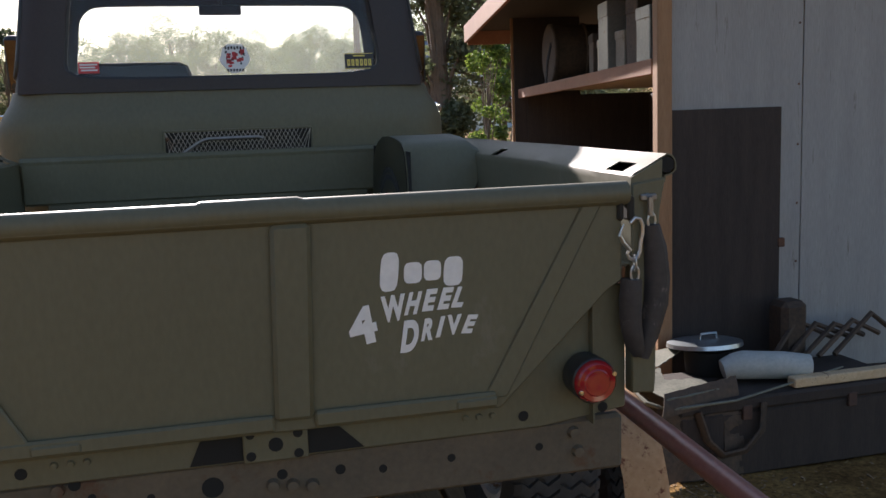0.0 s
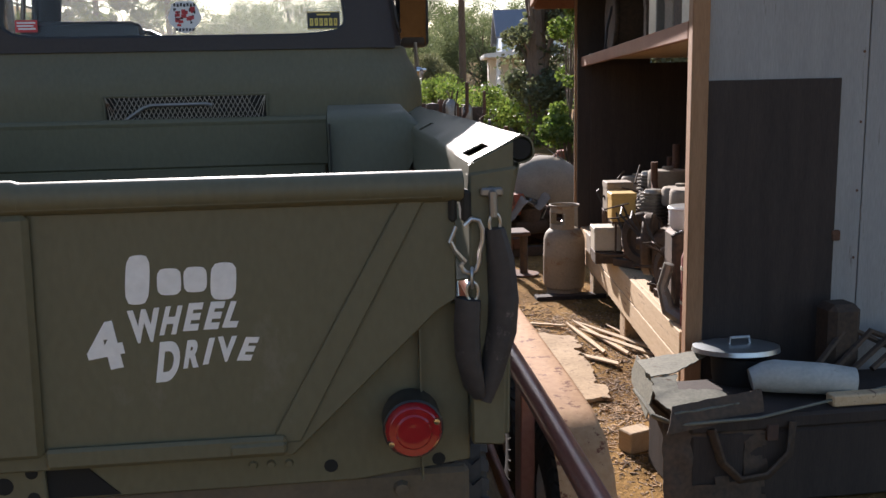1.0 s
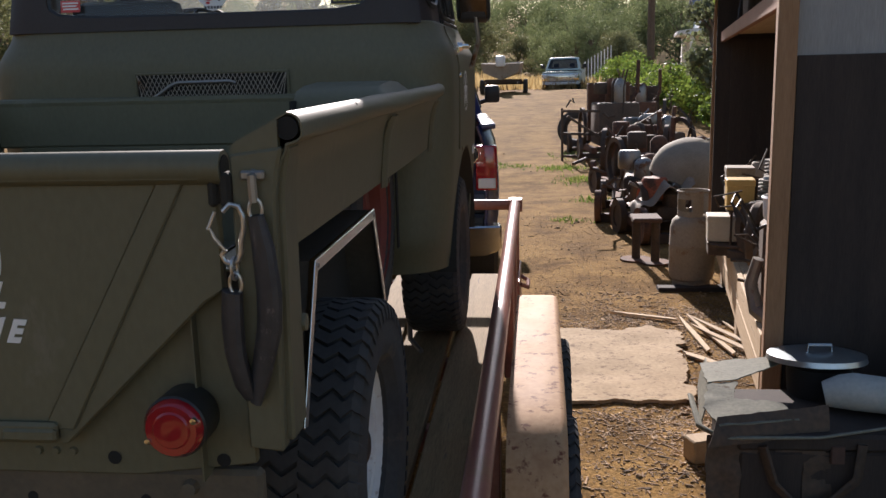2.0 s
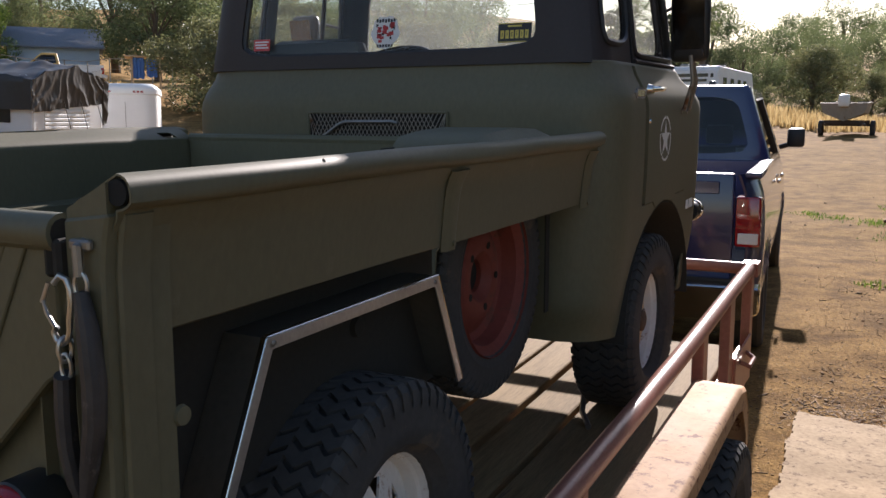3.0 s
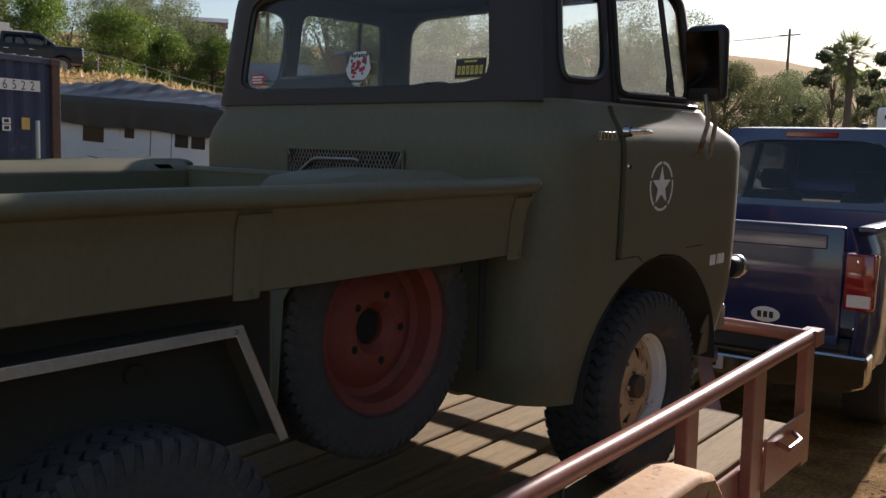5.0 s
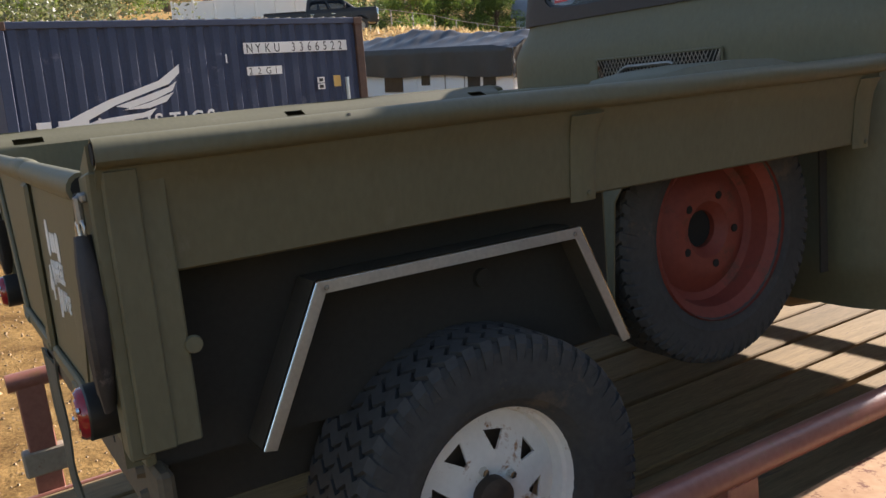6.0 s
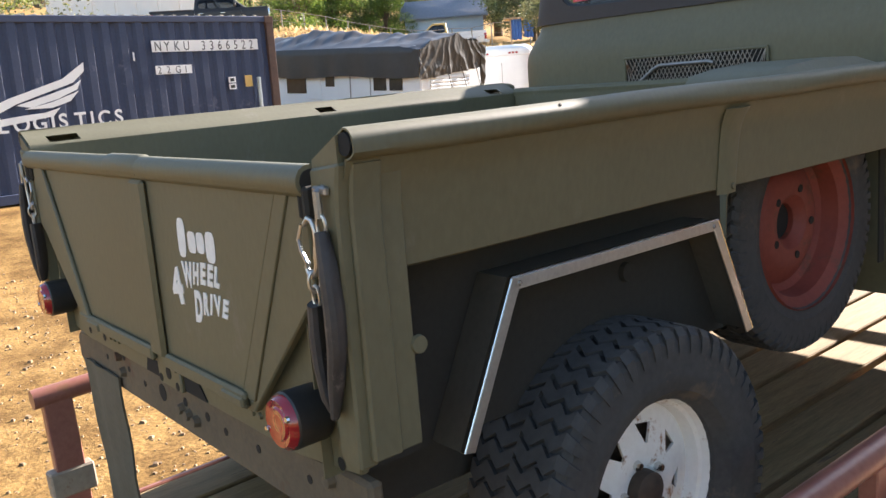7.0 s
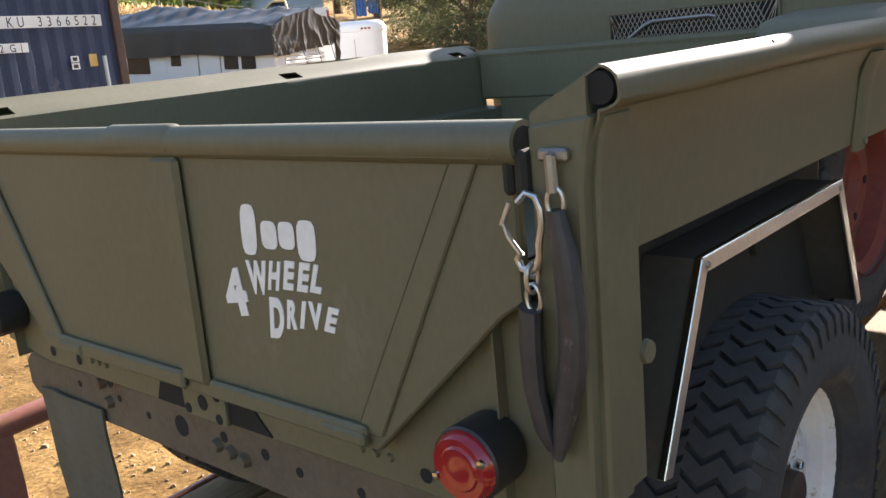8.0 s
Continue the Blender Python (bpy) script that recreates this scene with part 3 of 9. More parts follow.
# bed: rear sill, corner posts, flared sides with a rolled rail, inner walls, floor
def bed():
    bm = B()
    out = [(-0.60, 1.10), (0.60, 1.10), (0.80, 1.125), (0.80, 1.40), (0.725, 1.42), (0.465, 1.163), (-0.465, 1.163), (-0.725, 1.42), (-0.80, 1.40), (-0.80, 1.125)]
    prism(bm, out, 0.032, 0.05, "y", 0.003)
    body = part("rear_panel", bm, M_OLIVE, truck)
    for x in (-0.57, -0.45, 0.56, 0.745):
        bm = B()
        lathe(bm, [(0, 0.001), (0.012, 0.001)], 10, pose(x, 0.0315, 1.13, 90, 0, 0))
        part("bolt_hole", bm, M_GROOVE, body)
    bm = B()
    box(bm, (-0.70, 0.06, 1.09), (0.53, 1.92, 1.12), 0.004)
    part("bed_floor", bm, M_OLIVE, truck)
    bm = B()
    box(bm, (-0.795, 1.92, 1.48), (0.795, 1.95, 1.645), 0.008)
    box(bm, (-0.71, 1.922, 1.09), (0.53, 1.948, 1.482), 0.004)
    tube(bm, [(-0.795, 1.935, 1.645), (0.795, 1.935, 1.645)], 0.018, 10)
    part("front_panel", bm, M_OLIVE, truck)

    def side(s):
        # one pressing: inner wall, sloping flare, roll, outer skirt
        prof = [(0.715, 1.10), (0.715, 1.445), (0.800, 1.452), (0.801, 1.53), (0.802, 1.625), (0.804, 1.640), (0.810, 1.6465), (0.846, 1.6635), (0.866, 1.6735), (0.885, 1.6835)]
        for a in range(0, 200, 20):
            prof.append((0.887 + 0.024 * math.sin(radians(a)), 1.661 + 0.024 * math.cos(radians(a))))
        prof += [(0.884, 1.627), (0.873, 1.608), (0.866, 1.585), (0.861, 1.555), (0.850, 1.460), (0.838, 1.455)]
        bm = B()
        ys = steps(0.012, 1.95, 24)
        ks = list(range(len(prof)))
        hole = [(0.07, 0.16), (0.99, 1.06), (1.80, 1.87)]

        def fn(k, y):
            dent = 0.004 * noise.noise((y * 3.1, k * 0.4, s))
            return (s * (prof[int(k)][0] + dent), y, prof[int(k)][1] + 0.003 * noise.noise((y * 2.2, 5, s)))
        ys = sorted(set(ys) | {h for p in hole for h in p})
        us = [float(k) for k in ks]

        def skip(u, y):
            return (s > 0 and u < 3 and 1.15 < y) or (6 < u < 7 and any(a < y < b for a, b in hole))
        sheet(bm, fn, us, ys, 0.003, skip)
        flank = part("bed_side", bm, M_OLIVE, truck)
        # dark pockets under the open slots in the flare
        for a, b in hole:
            bm = B()
            box(bm, (min(s * 0.812, s * 0.852), a - 0.008, 1.535), (max(s * 0.812, s * 0.852), b + 0.008, 1.615), 0.002)
            part("stake_pocket", bm, M_GROOVE, flank, "dark open stake pocket")
        # rear corner post
        for y0, y1, x0, x1, x2 in ((0.0, 0.035, 0.80, 0.856, 0.866), (0.02, 0.075, 0.842, 0.868, 0.874), (0.06, 0.118, 0.846, 0.862, 0.866)):
            bm = B()
            prism(bm, [(s * x0, 1.165 + 0.01 * (y0 > 0)), (s * x1, 1.16 + 0.01 * (y0 > 0)), (s * x2, 1.56), (s * (x2 + 0.006), 1.60), (s * (x2 + 0.014), 1.635), (s * x0, 1.625)][::s], y0, y1, "y", 0.004)
            part("corner_post", bm, M_OLIVE, truck)
        bm = B()
        prism(bm, [(s * 0.797, 1.58), (s * 0.802, 1.638), (s * 0.834, 1.654), (s * 0.874, 1.674), (s * 0.873, 1.615), (s * 0.865, 1.58)][::s], 0.006, 0.02, "y")
        part("corner_gusset", bm, M_OLIVE, flank)
        # hollow end of the roll
        bm = B()
        lathe(bm, [(0, 0), (0.017, 0), (0.017, -0.008)], 14, pose(s * 0.887, 0.0105, 1.661, 90, 0, 0))
        part("roll_end", bm, M_GROOVE, flank, "dark hollow end of the rolled rail")
        # the roll runs on to the cab and closes in a rounded tip
        bm = B()
        tube(bm, [(s * 0.887, 1.945, 1.661), (s * 0.884, 1.965, 1.662), (s * 0.876, 1.985, 1.664), (s * 0.868, 1.996, 1.666)], [0.0243, 0.0235, 0.017, 0.006], 12)
        part("roll_tip", bm, M_OLIVE, flank)
        # pressed channels that brace the skirt, their feet below its edge
        lean_ = [(0.8515, 1.447), (0.8535, 1.475), (0.862, 1.555), (0.868, 1.588), (0.877, 1.612), (0.886, 1.628)]
        for y in (0.972, 1.915):
            bm = B()
            across = [(-0.034, -0.001), (-0.030, 0.000), (-0.021, 0.006), (0.014, 0.007), (0.022, 0.005), (0.031, -0.001)]
            sheet(bm, lambda k, q: (s * (lean_[int(k)][0] + across[int(q)][1]), y + across[int(q)][0] * (1 + 0.012 * k * k), lean_[int(k)][1]), [float(k) for k in range(6)], [float(q) for q in range(6)], 0.003)
            lathe(bm, [(0, 0.004), (0.006, 0.003), (0.007, 0)], 10, pose(s * 0.864, y + 0.008, 1.462, 0, 90 * s, 0))
            part("skirt_bracket", bm, M_OLIVE, flank)
        bm = B()
        lathe(bm, [(0, 0.002), (0.003, 0.0015), (0.0042, -0.001)], 8, pose(s * 0.9035, 0.43, 1.6785, 0, 45 * s, 0))
        part("rivet", bm, M_OLIVE_DARK, flank)
    mirrored(side)
    # hollow housing for the spare wheel inside the bed, its rear face sloping, its top crowned
    line = [(1.16, 1.10), (1.185, 1.40), (1.215, 1.60), (1.235, 1.655), (1.27, 1.682), (1.36, 1.694), (1.52, 1.702), (1.66, 1.696), (1.78, 1.672), (1.88, 1.61), (1.915, 1.50)]
    bm = B()
    sheet(bm, lambda k, x: (x if k > 1 else min(x, 0.712), line[int(k)][0], line[int(k)][1] if x < 0.8 else min(line[int(k)][1], 1.642)), [float(k) for k in range(len(line))], [0.555, 0.66, 0.785, 0.836], 0.004)
    bulge = part("spare_wheel_housing", bm, M_OLIVE, truck, "crowned steel housing over the spare wheel", angle=35)
    bm = B()
    bm.faces.new([bm.verts.new((0.553, y, z)) for y, z in line + [(1.915, 1.10)]])
    bmesh.ops.solidify(bm, geom=list(bm.faces), thickness=0.004)
    part("housing_plate", bm, M_OLIVE, bulge)
    # olive-black lining just inside the housing's skin and inner plate
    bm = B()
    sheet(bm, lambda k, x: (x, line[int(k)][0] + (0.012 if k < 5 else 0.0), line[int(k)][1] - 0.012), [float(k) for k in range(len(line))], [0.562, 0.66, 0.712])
    part("housing_lining", bm, M_OLIVE_DARK, bulge, "olive-black lining")
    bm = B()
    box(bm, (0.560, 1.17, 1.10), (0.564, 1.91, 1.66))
    part("housing_lining", bm, M_OLIVE_DARK, bulge, "olive-black lining")
    # thin olive-black sheets over the outer face of the bed walls
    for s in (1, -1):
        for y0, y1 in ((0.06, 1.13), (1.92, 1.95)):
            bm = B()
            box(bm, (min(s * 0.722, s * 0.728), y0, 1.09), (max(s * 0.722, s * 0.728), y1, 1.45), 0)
            part("outer_wall_sheet", bm, M_OLIVE_DARK, truck, "thin black sheet over the bed wall's outer face")


bed()


# rear frame member, lights, chains
def rear_gear():
    bm = B()
    prism(bm, [(-0.73, 0.985), (0.80, 0.975), (0.80, 1.104), (-0.735, 1.098), (-0.765, 1.075), (-0.765, 1.01)], 0.045, 0.075, "y", 0.008)
    cross = part("frame_member", bm, M_FRAME, truck, "rusty brown frame member with punched holes")
    for x, z, r in ((-0.50, 1.06, 0.008), (-0.33, 1.06, 0.008), (-0.22, 1.045, 0.008), (-0.10, 1.05, 0.022), (0.04, 1.06, 0.011), (0.16, 1.055, 0.011),
                    (0.25, 1.045, 0.009), (0.40, 1.05, 0.009), (0.60, 1.05, 0.009), (-0.36, 1.09, 0.012)):
        bm = B()
        lathe(bm, [(0, 0.0015), (r, 0.0015), (r, 0)], 14, pose(x, 0.0455, z, 90, 0, 0))
        part("punched_hole", bm, M_GROOVE, cross)
    for x, z in ((-0.39, 1.085), (-0.37, 1.045), (0.68, 1.075), (0.69, 1.03), (0.10, 1.03), (0.06, 1.035), (0.02, 1.04)):
        bm = B()
        lathe(bm, [(0, 0.016), (0.012, 0.014), (0.015, 0.0)], 8, pose(x, 0.045, z, 90, 0, 0))
        part("bolt", bm, M_FRAME, cross)
    bm = B()
    prism(bm, [(-0.035, 1.10), (0.095, 1.10), (0.095, 1.165), (-0.035, 1.178)], 0.02, 0.034, "y", 0.003)
    plate = part("hitch_plate", bm, M_OLIVE, truck)
    for x, z, r in ((-0.02, 1.16, 0.009), (-0.02, 1.115, 0.01), (0.03, 1.135, 0.015), (0.075, 1.155, 0.01), (0.075, 1.112, 0.01)):
        bm = B()
        lathe(bm, [(0, 0.0015), (r, 0.0015), (r, 0)], 12, pose(x, 0.0205, z, 90, 0, 0))
        part("plate_hole", bm, M_GROOVE, plate)
    for notch in ([(-0.14, 1.105), (-0.035, 1.105), (-0.035, 1.16), (-0.115, 1.16)], [(0.095, 1.105), (0.21, 1.105), (0.16, 1.155), (0.095, 1.16)]):
        bm = B()
        prism(bm, notch, 0.0285, 0.0325, "y")
        part("sill_cutout", bm, M_GROOVE, truck, "dark notch in the rear sill")
    # chassis rails and axle under the bed
    for x in (-0.36, 0.36):
        bm = B()
        box(bm, (x - 0.04, 0.08, 0.98), (x + 0.04, 3.4, 1.09), 0.006)
        part("chassis_rail", bm, M_GREASE, truck)
    for y in (0.704, 2.735):
        bm = B()
        tube(bm, [(-0.62, y, 0.835), (-0.2, y, 0.835), (-0.13, y, 0.835), (0.0, y, 0.835), (0.13, y, 0.835), (0.2, y, 0.835), (0.62, y, 0.835)],
             [0.04, 0.04, 0.10, 0.14, 0.10, 0.04, 0.04], 14)
        part("axle", bm, M_GREASE, truck)
        for x in (-0.42, 0.42):
            bm = B()
            for q in range(5):
                tube(bm, [(x, y - 0.42 + q * 0.07, 0.94 - q * 0.012), (x, y, 0.90 - q * 0.012), (x, y + 0.42 - q * 0.07, 0.94 - q * 0.012)], 0.024, 6, squash=0.3)
            part("leaf_spring", bm, M_GREASE, truck)
    bm = B()
    tube(bm, [(0, 0.8, 0.84), (0, 2.2, 0.95)], 0.03, 10)
    part("drive_shaft", bm, M_GREASE, truck)
    # tail lights
    for s in (-1, 1):
        m = pose(s * 0.698, 0.033, 1.214, 90, 0, 0)
        bm = B()
        lathe(bm, [(0, 0.0), (0.042, 0.0), (0.049, 0.010), (0.050, 0.068), (0.047, 0.071), (0.047, 0.064)], 24, m)
        lamp = part("tail_light", bm, M_BLACK, truck, "round tail light with a red lens in a black housing")
        bm = B()
        lathe(bm, [(0.0475, 0.064), (0.046, 0.078), (0.040, 0.085), (0.030, 0.083), (0.027, 0.086), (0.012, 0.084), (0.0, 0.087)], 24, m)
        part("lens", bm, M_REDLENS, lamp, "round red lens")
        for a in (25, 205):
            bm = B()
            lathe(bm, [(0, 0.006), (0.005, 0.005), (0.006, 0)], 8, m @ pose(0.041 * math.cos(radians(a)), 0.041 * math.sin(radians(a)), 0.0835))
            part("screw", bm, M_CHROME, lamp)
    # safety chains in black sleeves, with a snap hook
    for s in (-1, 1):
        for x0, x1, zb, zt, y0 in ((0.766, 0.78, 1.548, 1.60, 0.004), (0.786, 0.803, 1.548, 1.60, 0.0)):
            bm = B()
            box(bm, (min(s * x0, s * x1), y0 - 0.012, zb), (max(s * x0, s * x1), 0.02, zt), 0.005)
            part("chain_bracket", bm, M_OLIVE_DARK, truck)
        bm = B()
        hook = [(0.812, 1.549), (0.824, 1.560), (0.836, 1.556), (0.842, 1.542), (0.842, 1.525), (0.837, 1.505), (0.836, 1.489), (0.831, 1.476), (0.821, 1.470), (0.811, 1.474), (0.806, 1.484), (0.812, 1.492)]
        tube(bm, [(s * (x - 0.022), -0.012, z - 0.006) for x, z in hook], 0.0042, 8)
        chain = part("snap_hook", bm, M_HOOK, truck, "bright steel snap hook")
        bm = B()
        tube(bm, [(s * 0.791, -0.014, 1.484), (s * 0.775, -0.013, 1.502), (s * 0.768, -0.012, 1.518)], [0.0055, 0.0055, 0.004], 8, squash=0.6)
        part("hook_gate", bm, M_HOOK, chain)
        bm = B()
        tube(bm, [(s * 0.766, -0.012, 1.516), (s * 0.777, -0.010, 1.542)], [0.0035, 0.003], 8)
        part("hook_spring", bm, M_HOOK, chain)

        def link(cx, cz, turn):
            ring = [(0.0095 * math.cos(t), 0.0, 0.0165 * math.sin(t)) for t in (2 * math.pi * q / 16 for q in range(16))]
            return part("chain_link", tube(B(), ring, 0.0028, 6, closed=True), M_HOOK, chain, m=pose(s * (cx - 0.022), -0.012, cz - 0.006, 0, 0, turn))
        link(0.824, 1.463, 80)
        link(0.824, 1.440, 0)
        link(0.862, 1.551, 10)
        bm = B()
        sl = [(0.817, 1.428), (0.814, 1.381), (0.815, 1.332), (0.825, 1.280), (0.834, 1.258)]
        tube(bm, [(s * (x - 0.022), -0.010, z - 0.006) for x, z in sl], [0.024, 0.0255, 0.025, 0.022, 0.013], 12, squash=0.55)
        part("chain_sleeve", bm, M_HOSE, truck, "scuffed black rubber hose over a chain")
        bm = B()
        sl = [(0.858, 1.542), (0.866, 1.494), (0.871, 1.426), (0.868, 1.374), (0.851, 1.303), (0.838, 1.252)]
        tube(bm, [(s * (x - 0.018), -0.013, z - 0.005) for x, z in sl], [0.018, 0.026, 0.029, 0.028, 0.023, 0.013], 12, squash=0.55)
        part("chain_sleeve", bm, M_HOSE, truck, "scuffed black rubber hose over a chain")
        bm = B()
        tube(bm, [(s * 0.838, -0.012, 1.556), (s * 0.837, -0.012, 1.594), (s * 0.836, 0.005, 1.599)], 0.007, 8)
        box(bm, (min(s * 0.818, s * 0.855), -0.010, 1.588), (max(s * 0.818, s * 0.855), 0.001, 1.602), 0.003)
        part("chain_anchor", bm, M_STEEL, truck)


rear_gear()


# rear fenders, flat sheets with a zinc edging strip
def fender(s):
    FX = 0.820
    pts = [(0.230, 1.100), (0.368, 1.384), (0.982, 1.385), (1.106, 1.108)]
    bm = B()
    th = 0.004
    for (a, b), (c, d) in zip(pts, pts[1:]):
        v = [bm.verts.new(p) for p in ((s * 0.73, a, b), (s * FX, a, b), (s * FX, c, d), (s * 0.73, c, d))]
        bm.faces.new(v)
    bmesh.ops.remove_doubles(bm, verts=bm.verts, dist=0.0005)
    bmesh.ops.recalc_face_normals(bm, faces=bm.faces)
    bmesh.ops.solidify(bm, geom=list(bm.faces), thickness=th)
    sheet_ob = part("rear_fender", bm, M_FENDERTOP, truck, "flat black sheet-metal rear fender")
    for (a, b), (c, d) in zip(pts, pts[1:]):
        dv = Vector((c - a, d - b)).normalized()
        nrm = Vector((dv.y, -dv.x)) * 0.0225
        quad = [(a, b), (c, d), (c + nrm.x - dv.x * 0.006, d + nrm.y - dv.y * 0.006), (a + nrm.x + dv.x * 0.006, b + nrm.y + dv.y * 0.006)]
        bm = B()
        prism(bm, quad, s * FX, s * (FX + 0.004), "x", 0.0008)
        strip = part("edging_strip", bm, M_ZINC, sheet_ob, "bare zinc edging strip")
        bm = B()
        # the angle's upper leg; brighter chrome on it stands in for the edge highlight
        up = Vector((-dv.y, dv.x)) * 0.003
        prism(bm, [(a, b), (c, d), (c + up.x, d + up.y), (a + up.x, b + up.y)], s * (FX - 0.008), s * (FX + 0.0045), "x", 0.0012)
        part("strip_flange", bm, M_CHROME, strip)
    for y, z in ((0.385, 1.372), (0.966, 1.373)):
        bm = B()
        lathe(bm, [(0, 0.004), (0.004, 0.003), (0.0055, 0)], 10, pose(s * (FX + 0.004), y, z, 0, 90 * s, 0))
        part("screw", bm, M_STEEL, sheet_ob)
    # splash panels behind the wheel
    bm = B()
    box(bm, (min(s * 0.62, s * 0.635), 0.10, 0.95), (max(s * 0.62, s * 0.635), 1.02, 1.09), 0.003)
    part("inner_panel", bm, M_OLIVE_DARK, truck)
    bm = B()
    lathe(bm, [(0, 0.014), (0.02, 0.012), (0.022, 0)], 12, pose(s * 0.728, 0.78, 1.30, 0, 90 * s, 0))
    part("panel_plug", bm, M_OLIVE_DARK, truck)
    bm = B()
    lathe(bm, [(0, 0.008), (0.014, 0.007), (0.016, 0)], 14, pose(s * 0.862, 0.124, 1.335, 0, 90 * s, 0))
    part("side_marker", bm, M_OLIVE, truck)


mirrored(fender)


# wheels
def tyre_mesh(R, rim, w, lugs=30, seed=0):
    """Tyre with chunky zigzag lugs; its axis along x, the outer face at +w/2."""
    bm = B()
    h = w / 2
    prof = [(rim, -h * 0.78), (rim + 0.02, -h * 0.95), (R * 0.80, -h), (R * 0.92, -h * 0.95), (R - 0.012, -h * 0.84), (R - 0.012, h * 0.84), (R * 0.92, h * 0.95), (R * 0.80, h),
            (R * 0.76, h * 0.985), (R * 0.74, h * 1.0), (rim + 0.03, h * 0.97), (rim + 0.012, h * 0.92), (rim, h * 0.78), (rim - 0.012, h * 0.7), (rim - 0.012, -h * 0.7)]
    lathe(bm, prof, 56, AX, closed=True)
    bmesh.ops.recalc_face_normals(bm, faces=bm.faces)
    carcass, bm = bm, B()
    step = 2 * math.pi / lugs
    for k in range(lugs):
        a0 = k * step
        # each lug is a bent bar: shoulder, knee and centre, staggered between the two halves
        for side, shift in ((-1, 0.0), (1, 0.5)):
            path = ((1.035, 0.30, R * 0.115, 0.22), (1.0, 0.22, R * 0.05, 0.30), (0.86, 0.05, 0.003, 0.33), (0.70, 0.42, 0.0, 0.36), (0.50, -0.05, 0.0, 0.36), (0.27, 0.45, 0.0, 0.36), (0.0, -0.05, 0.0, 0.36))
            prev = None
            for xx, dd, drop, wide in path:
                a = a0 + (shift + dd) * step
                wd = step * wide
                cur = []
                for rr in (R - 0.014 - drop, R - drop):
                    for q in (-1, 1):
                        t = a + q * wd
                        cur.append(bm.verts.new((side * xx * h * 0.97, rr * math.cos(t), rr * math.sin(t))))
                if prev:
                    for i, j in ((0, 1), (1, 3), (3, 2), (2, 0)):
                        bm.faces.new((prev[i], prev[j], cur[j], cur[i]))
                else:
                    bm.faces.new((cur[0], cur[1], cur[3], cur[2]))
                prev = cur
            bm.faces.new((prev[2], prev[3], prev[1], prev[0]))
    bmesh.ops.recalc_face_normals(bm, faces=bm.faces)
    return finish("tyre", carcass, M_RUBBER, 25), finish("tread", bm, M_RUBBER, 25)


def put_tyre(parent, meshes, label="worn black tyre with chevron tread", name="tyre", nested=False):
    t = new(name, meshes[0])
    t.parent = parent
    tagged(t, label=label)
    tread = new("tread", meshes[1])
    tread.parent = t if nested else parent
    tagged(tread, kind="stuff")
    return t


def spoked_rim(w, R=0.212, deep=0.075):
    """White spoked steel rim; outer face to +x."""
    h = w / 2 * 0.80
    bm = B()
    lathe(bm, [(R, h), (R + 0.004, h - 0.006), (R - 0.006, h - 0.014), (R - 0.018, h - 0.02), (R - 0.026, h - deep * 0.55), (R - 0.034, h - deep * 0.62),
               (R - 0.04, h - deep), (R - 0.052, h - deep), (R - 0.03, -h), (R, -h), (R - 0.002, -h + 0.01)], 44, AX, closed=True)
    barrel = bm
    face = B()
    # disc with tapered windows between the spokes
    n = 8
    x0 = h - deep * 0.92
    r1, rc = R - 0.044, 0.034
    for k in range(n):
        a = 2 * math.pi * k / n
        half = math.pi / n

        def P(r, t, x):
            return (x, r * math.cos(a + t), r * math.sin(a + t))
        rows = [(rc, 0.012), (0.084, 0.020), (0.100, 0.018), (0.142, 0.003), (r1, -0.004)]
        ts = [-half, -half * 0.46, half * 0.46, half]
        g = []
        for ri, (r, dx) in enumerate(rows):
            g.append([face.verts.new(P(r, t * (1.0 if abs(t) > half * 0.9 else (0.22 if ri == 2 else 1.0)), x0 + dx)) for t in ts])
        for i in range(4):
            for j in range(3):
                if i == 2 and j == 1:
                    continue
                face.faces.new((g[i][j], g[i][j + 1], g[i + 1][j + 1], g[i + 1][j]))
    bmesh.ops.remove_doubles(face, verts=face.verts, dist=0.0004)
    bmesh.ops.recalc_face_normals(face, faces=face.faces)
    bmesh.ops.solidify(face, geom=list(face.faces), thickness=0.006)
    return barrel, face, x0


def plain_rim(w, R=0.225):
    """Plain pressed steel disc with a dark hub hole."""
    h = w / 2 * 0.82
    bm = B()
    lathe(bm, [(R, h), (R + 0.004, h - 0.008), (R - 0.012, h - 0.018), (R - 0.03, h - 0.03), (R - 0.04, h - 0.075), (R - 0.06, h - 0.085), (0.13, h - 0.06), (0.11, h - 0.05),
               (0.075, h - 0.055), (0.055, h - 0.075), (0.05, h - 0.08), (0.05, -h * 0.3), (R - 0.03, -h * 0.3), (R, -h), (R, -h + 0.01)], 40, AX, closed=True)
    return bm, h - 0.055


RUBBER_REAR = tyre_mesh(0.359, 0.214, 0.25, 52)
RUBBER_SPARE = tyre_mesh(0.350, 0.220, 0.18, 64)


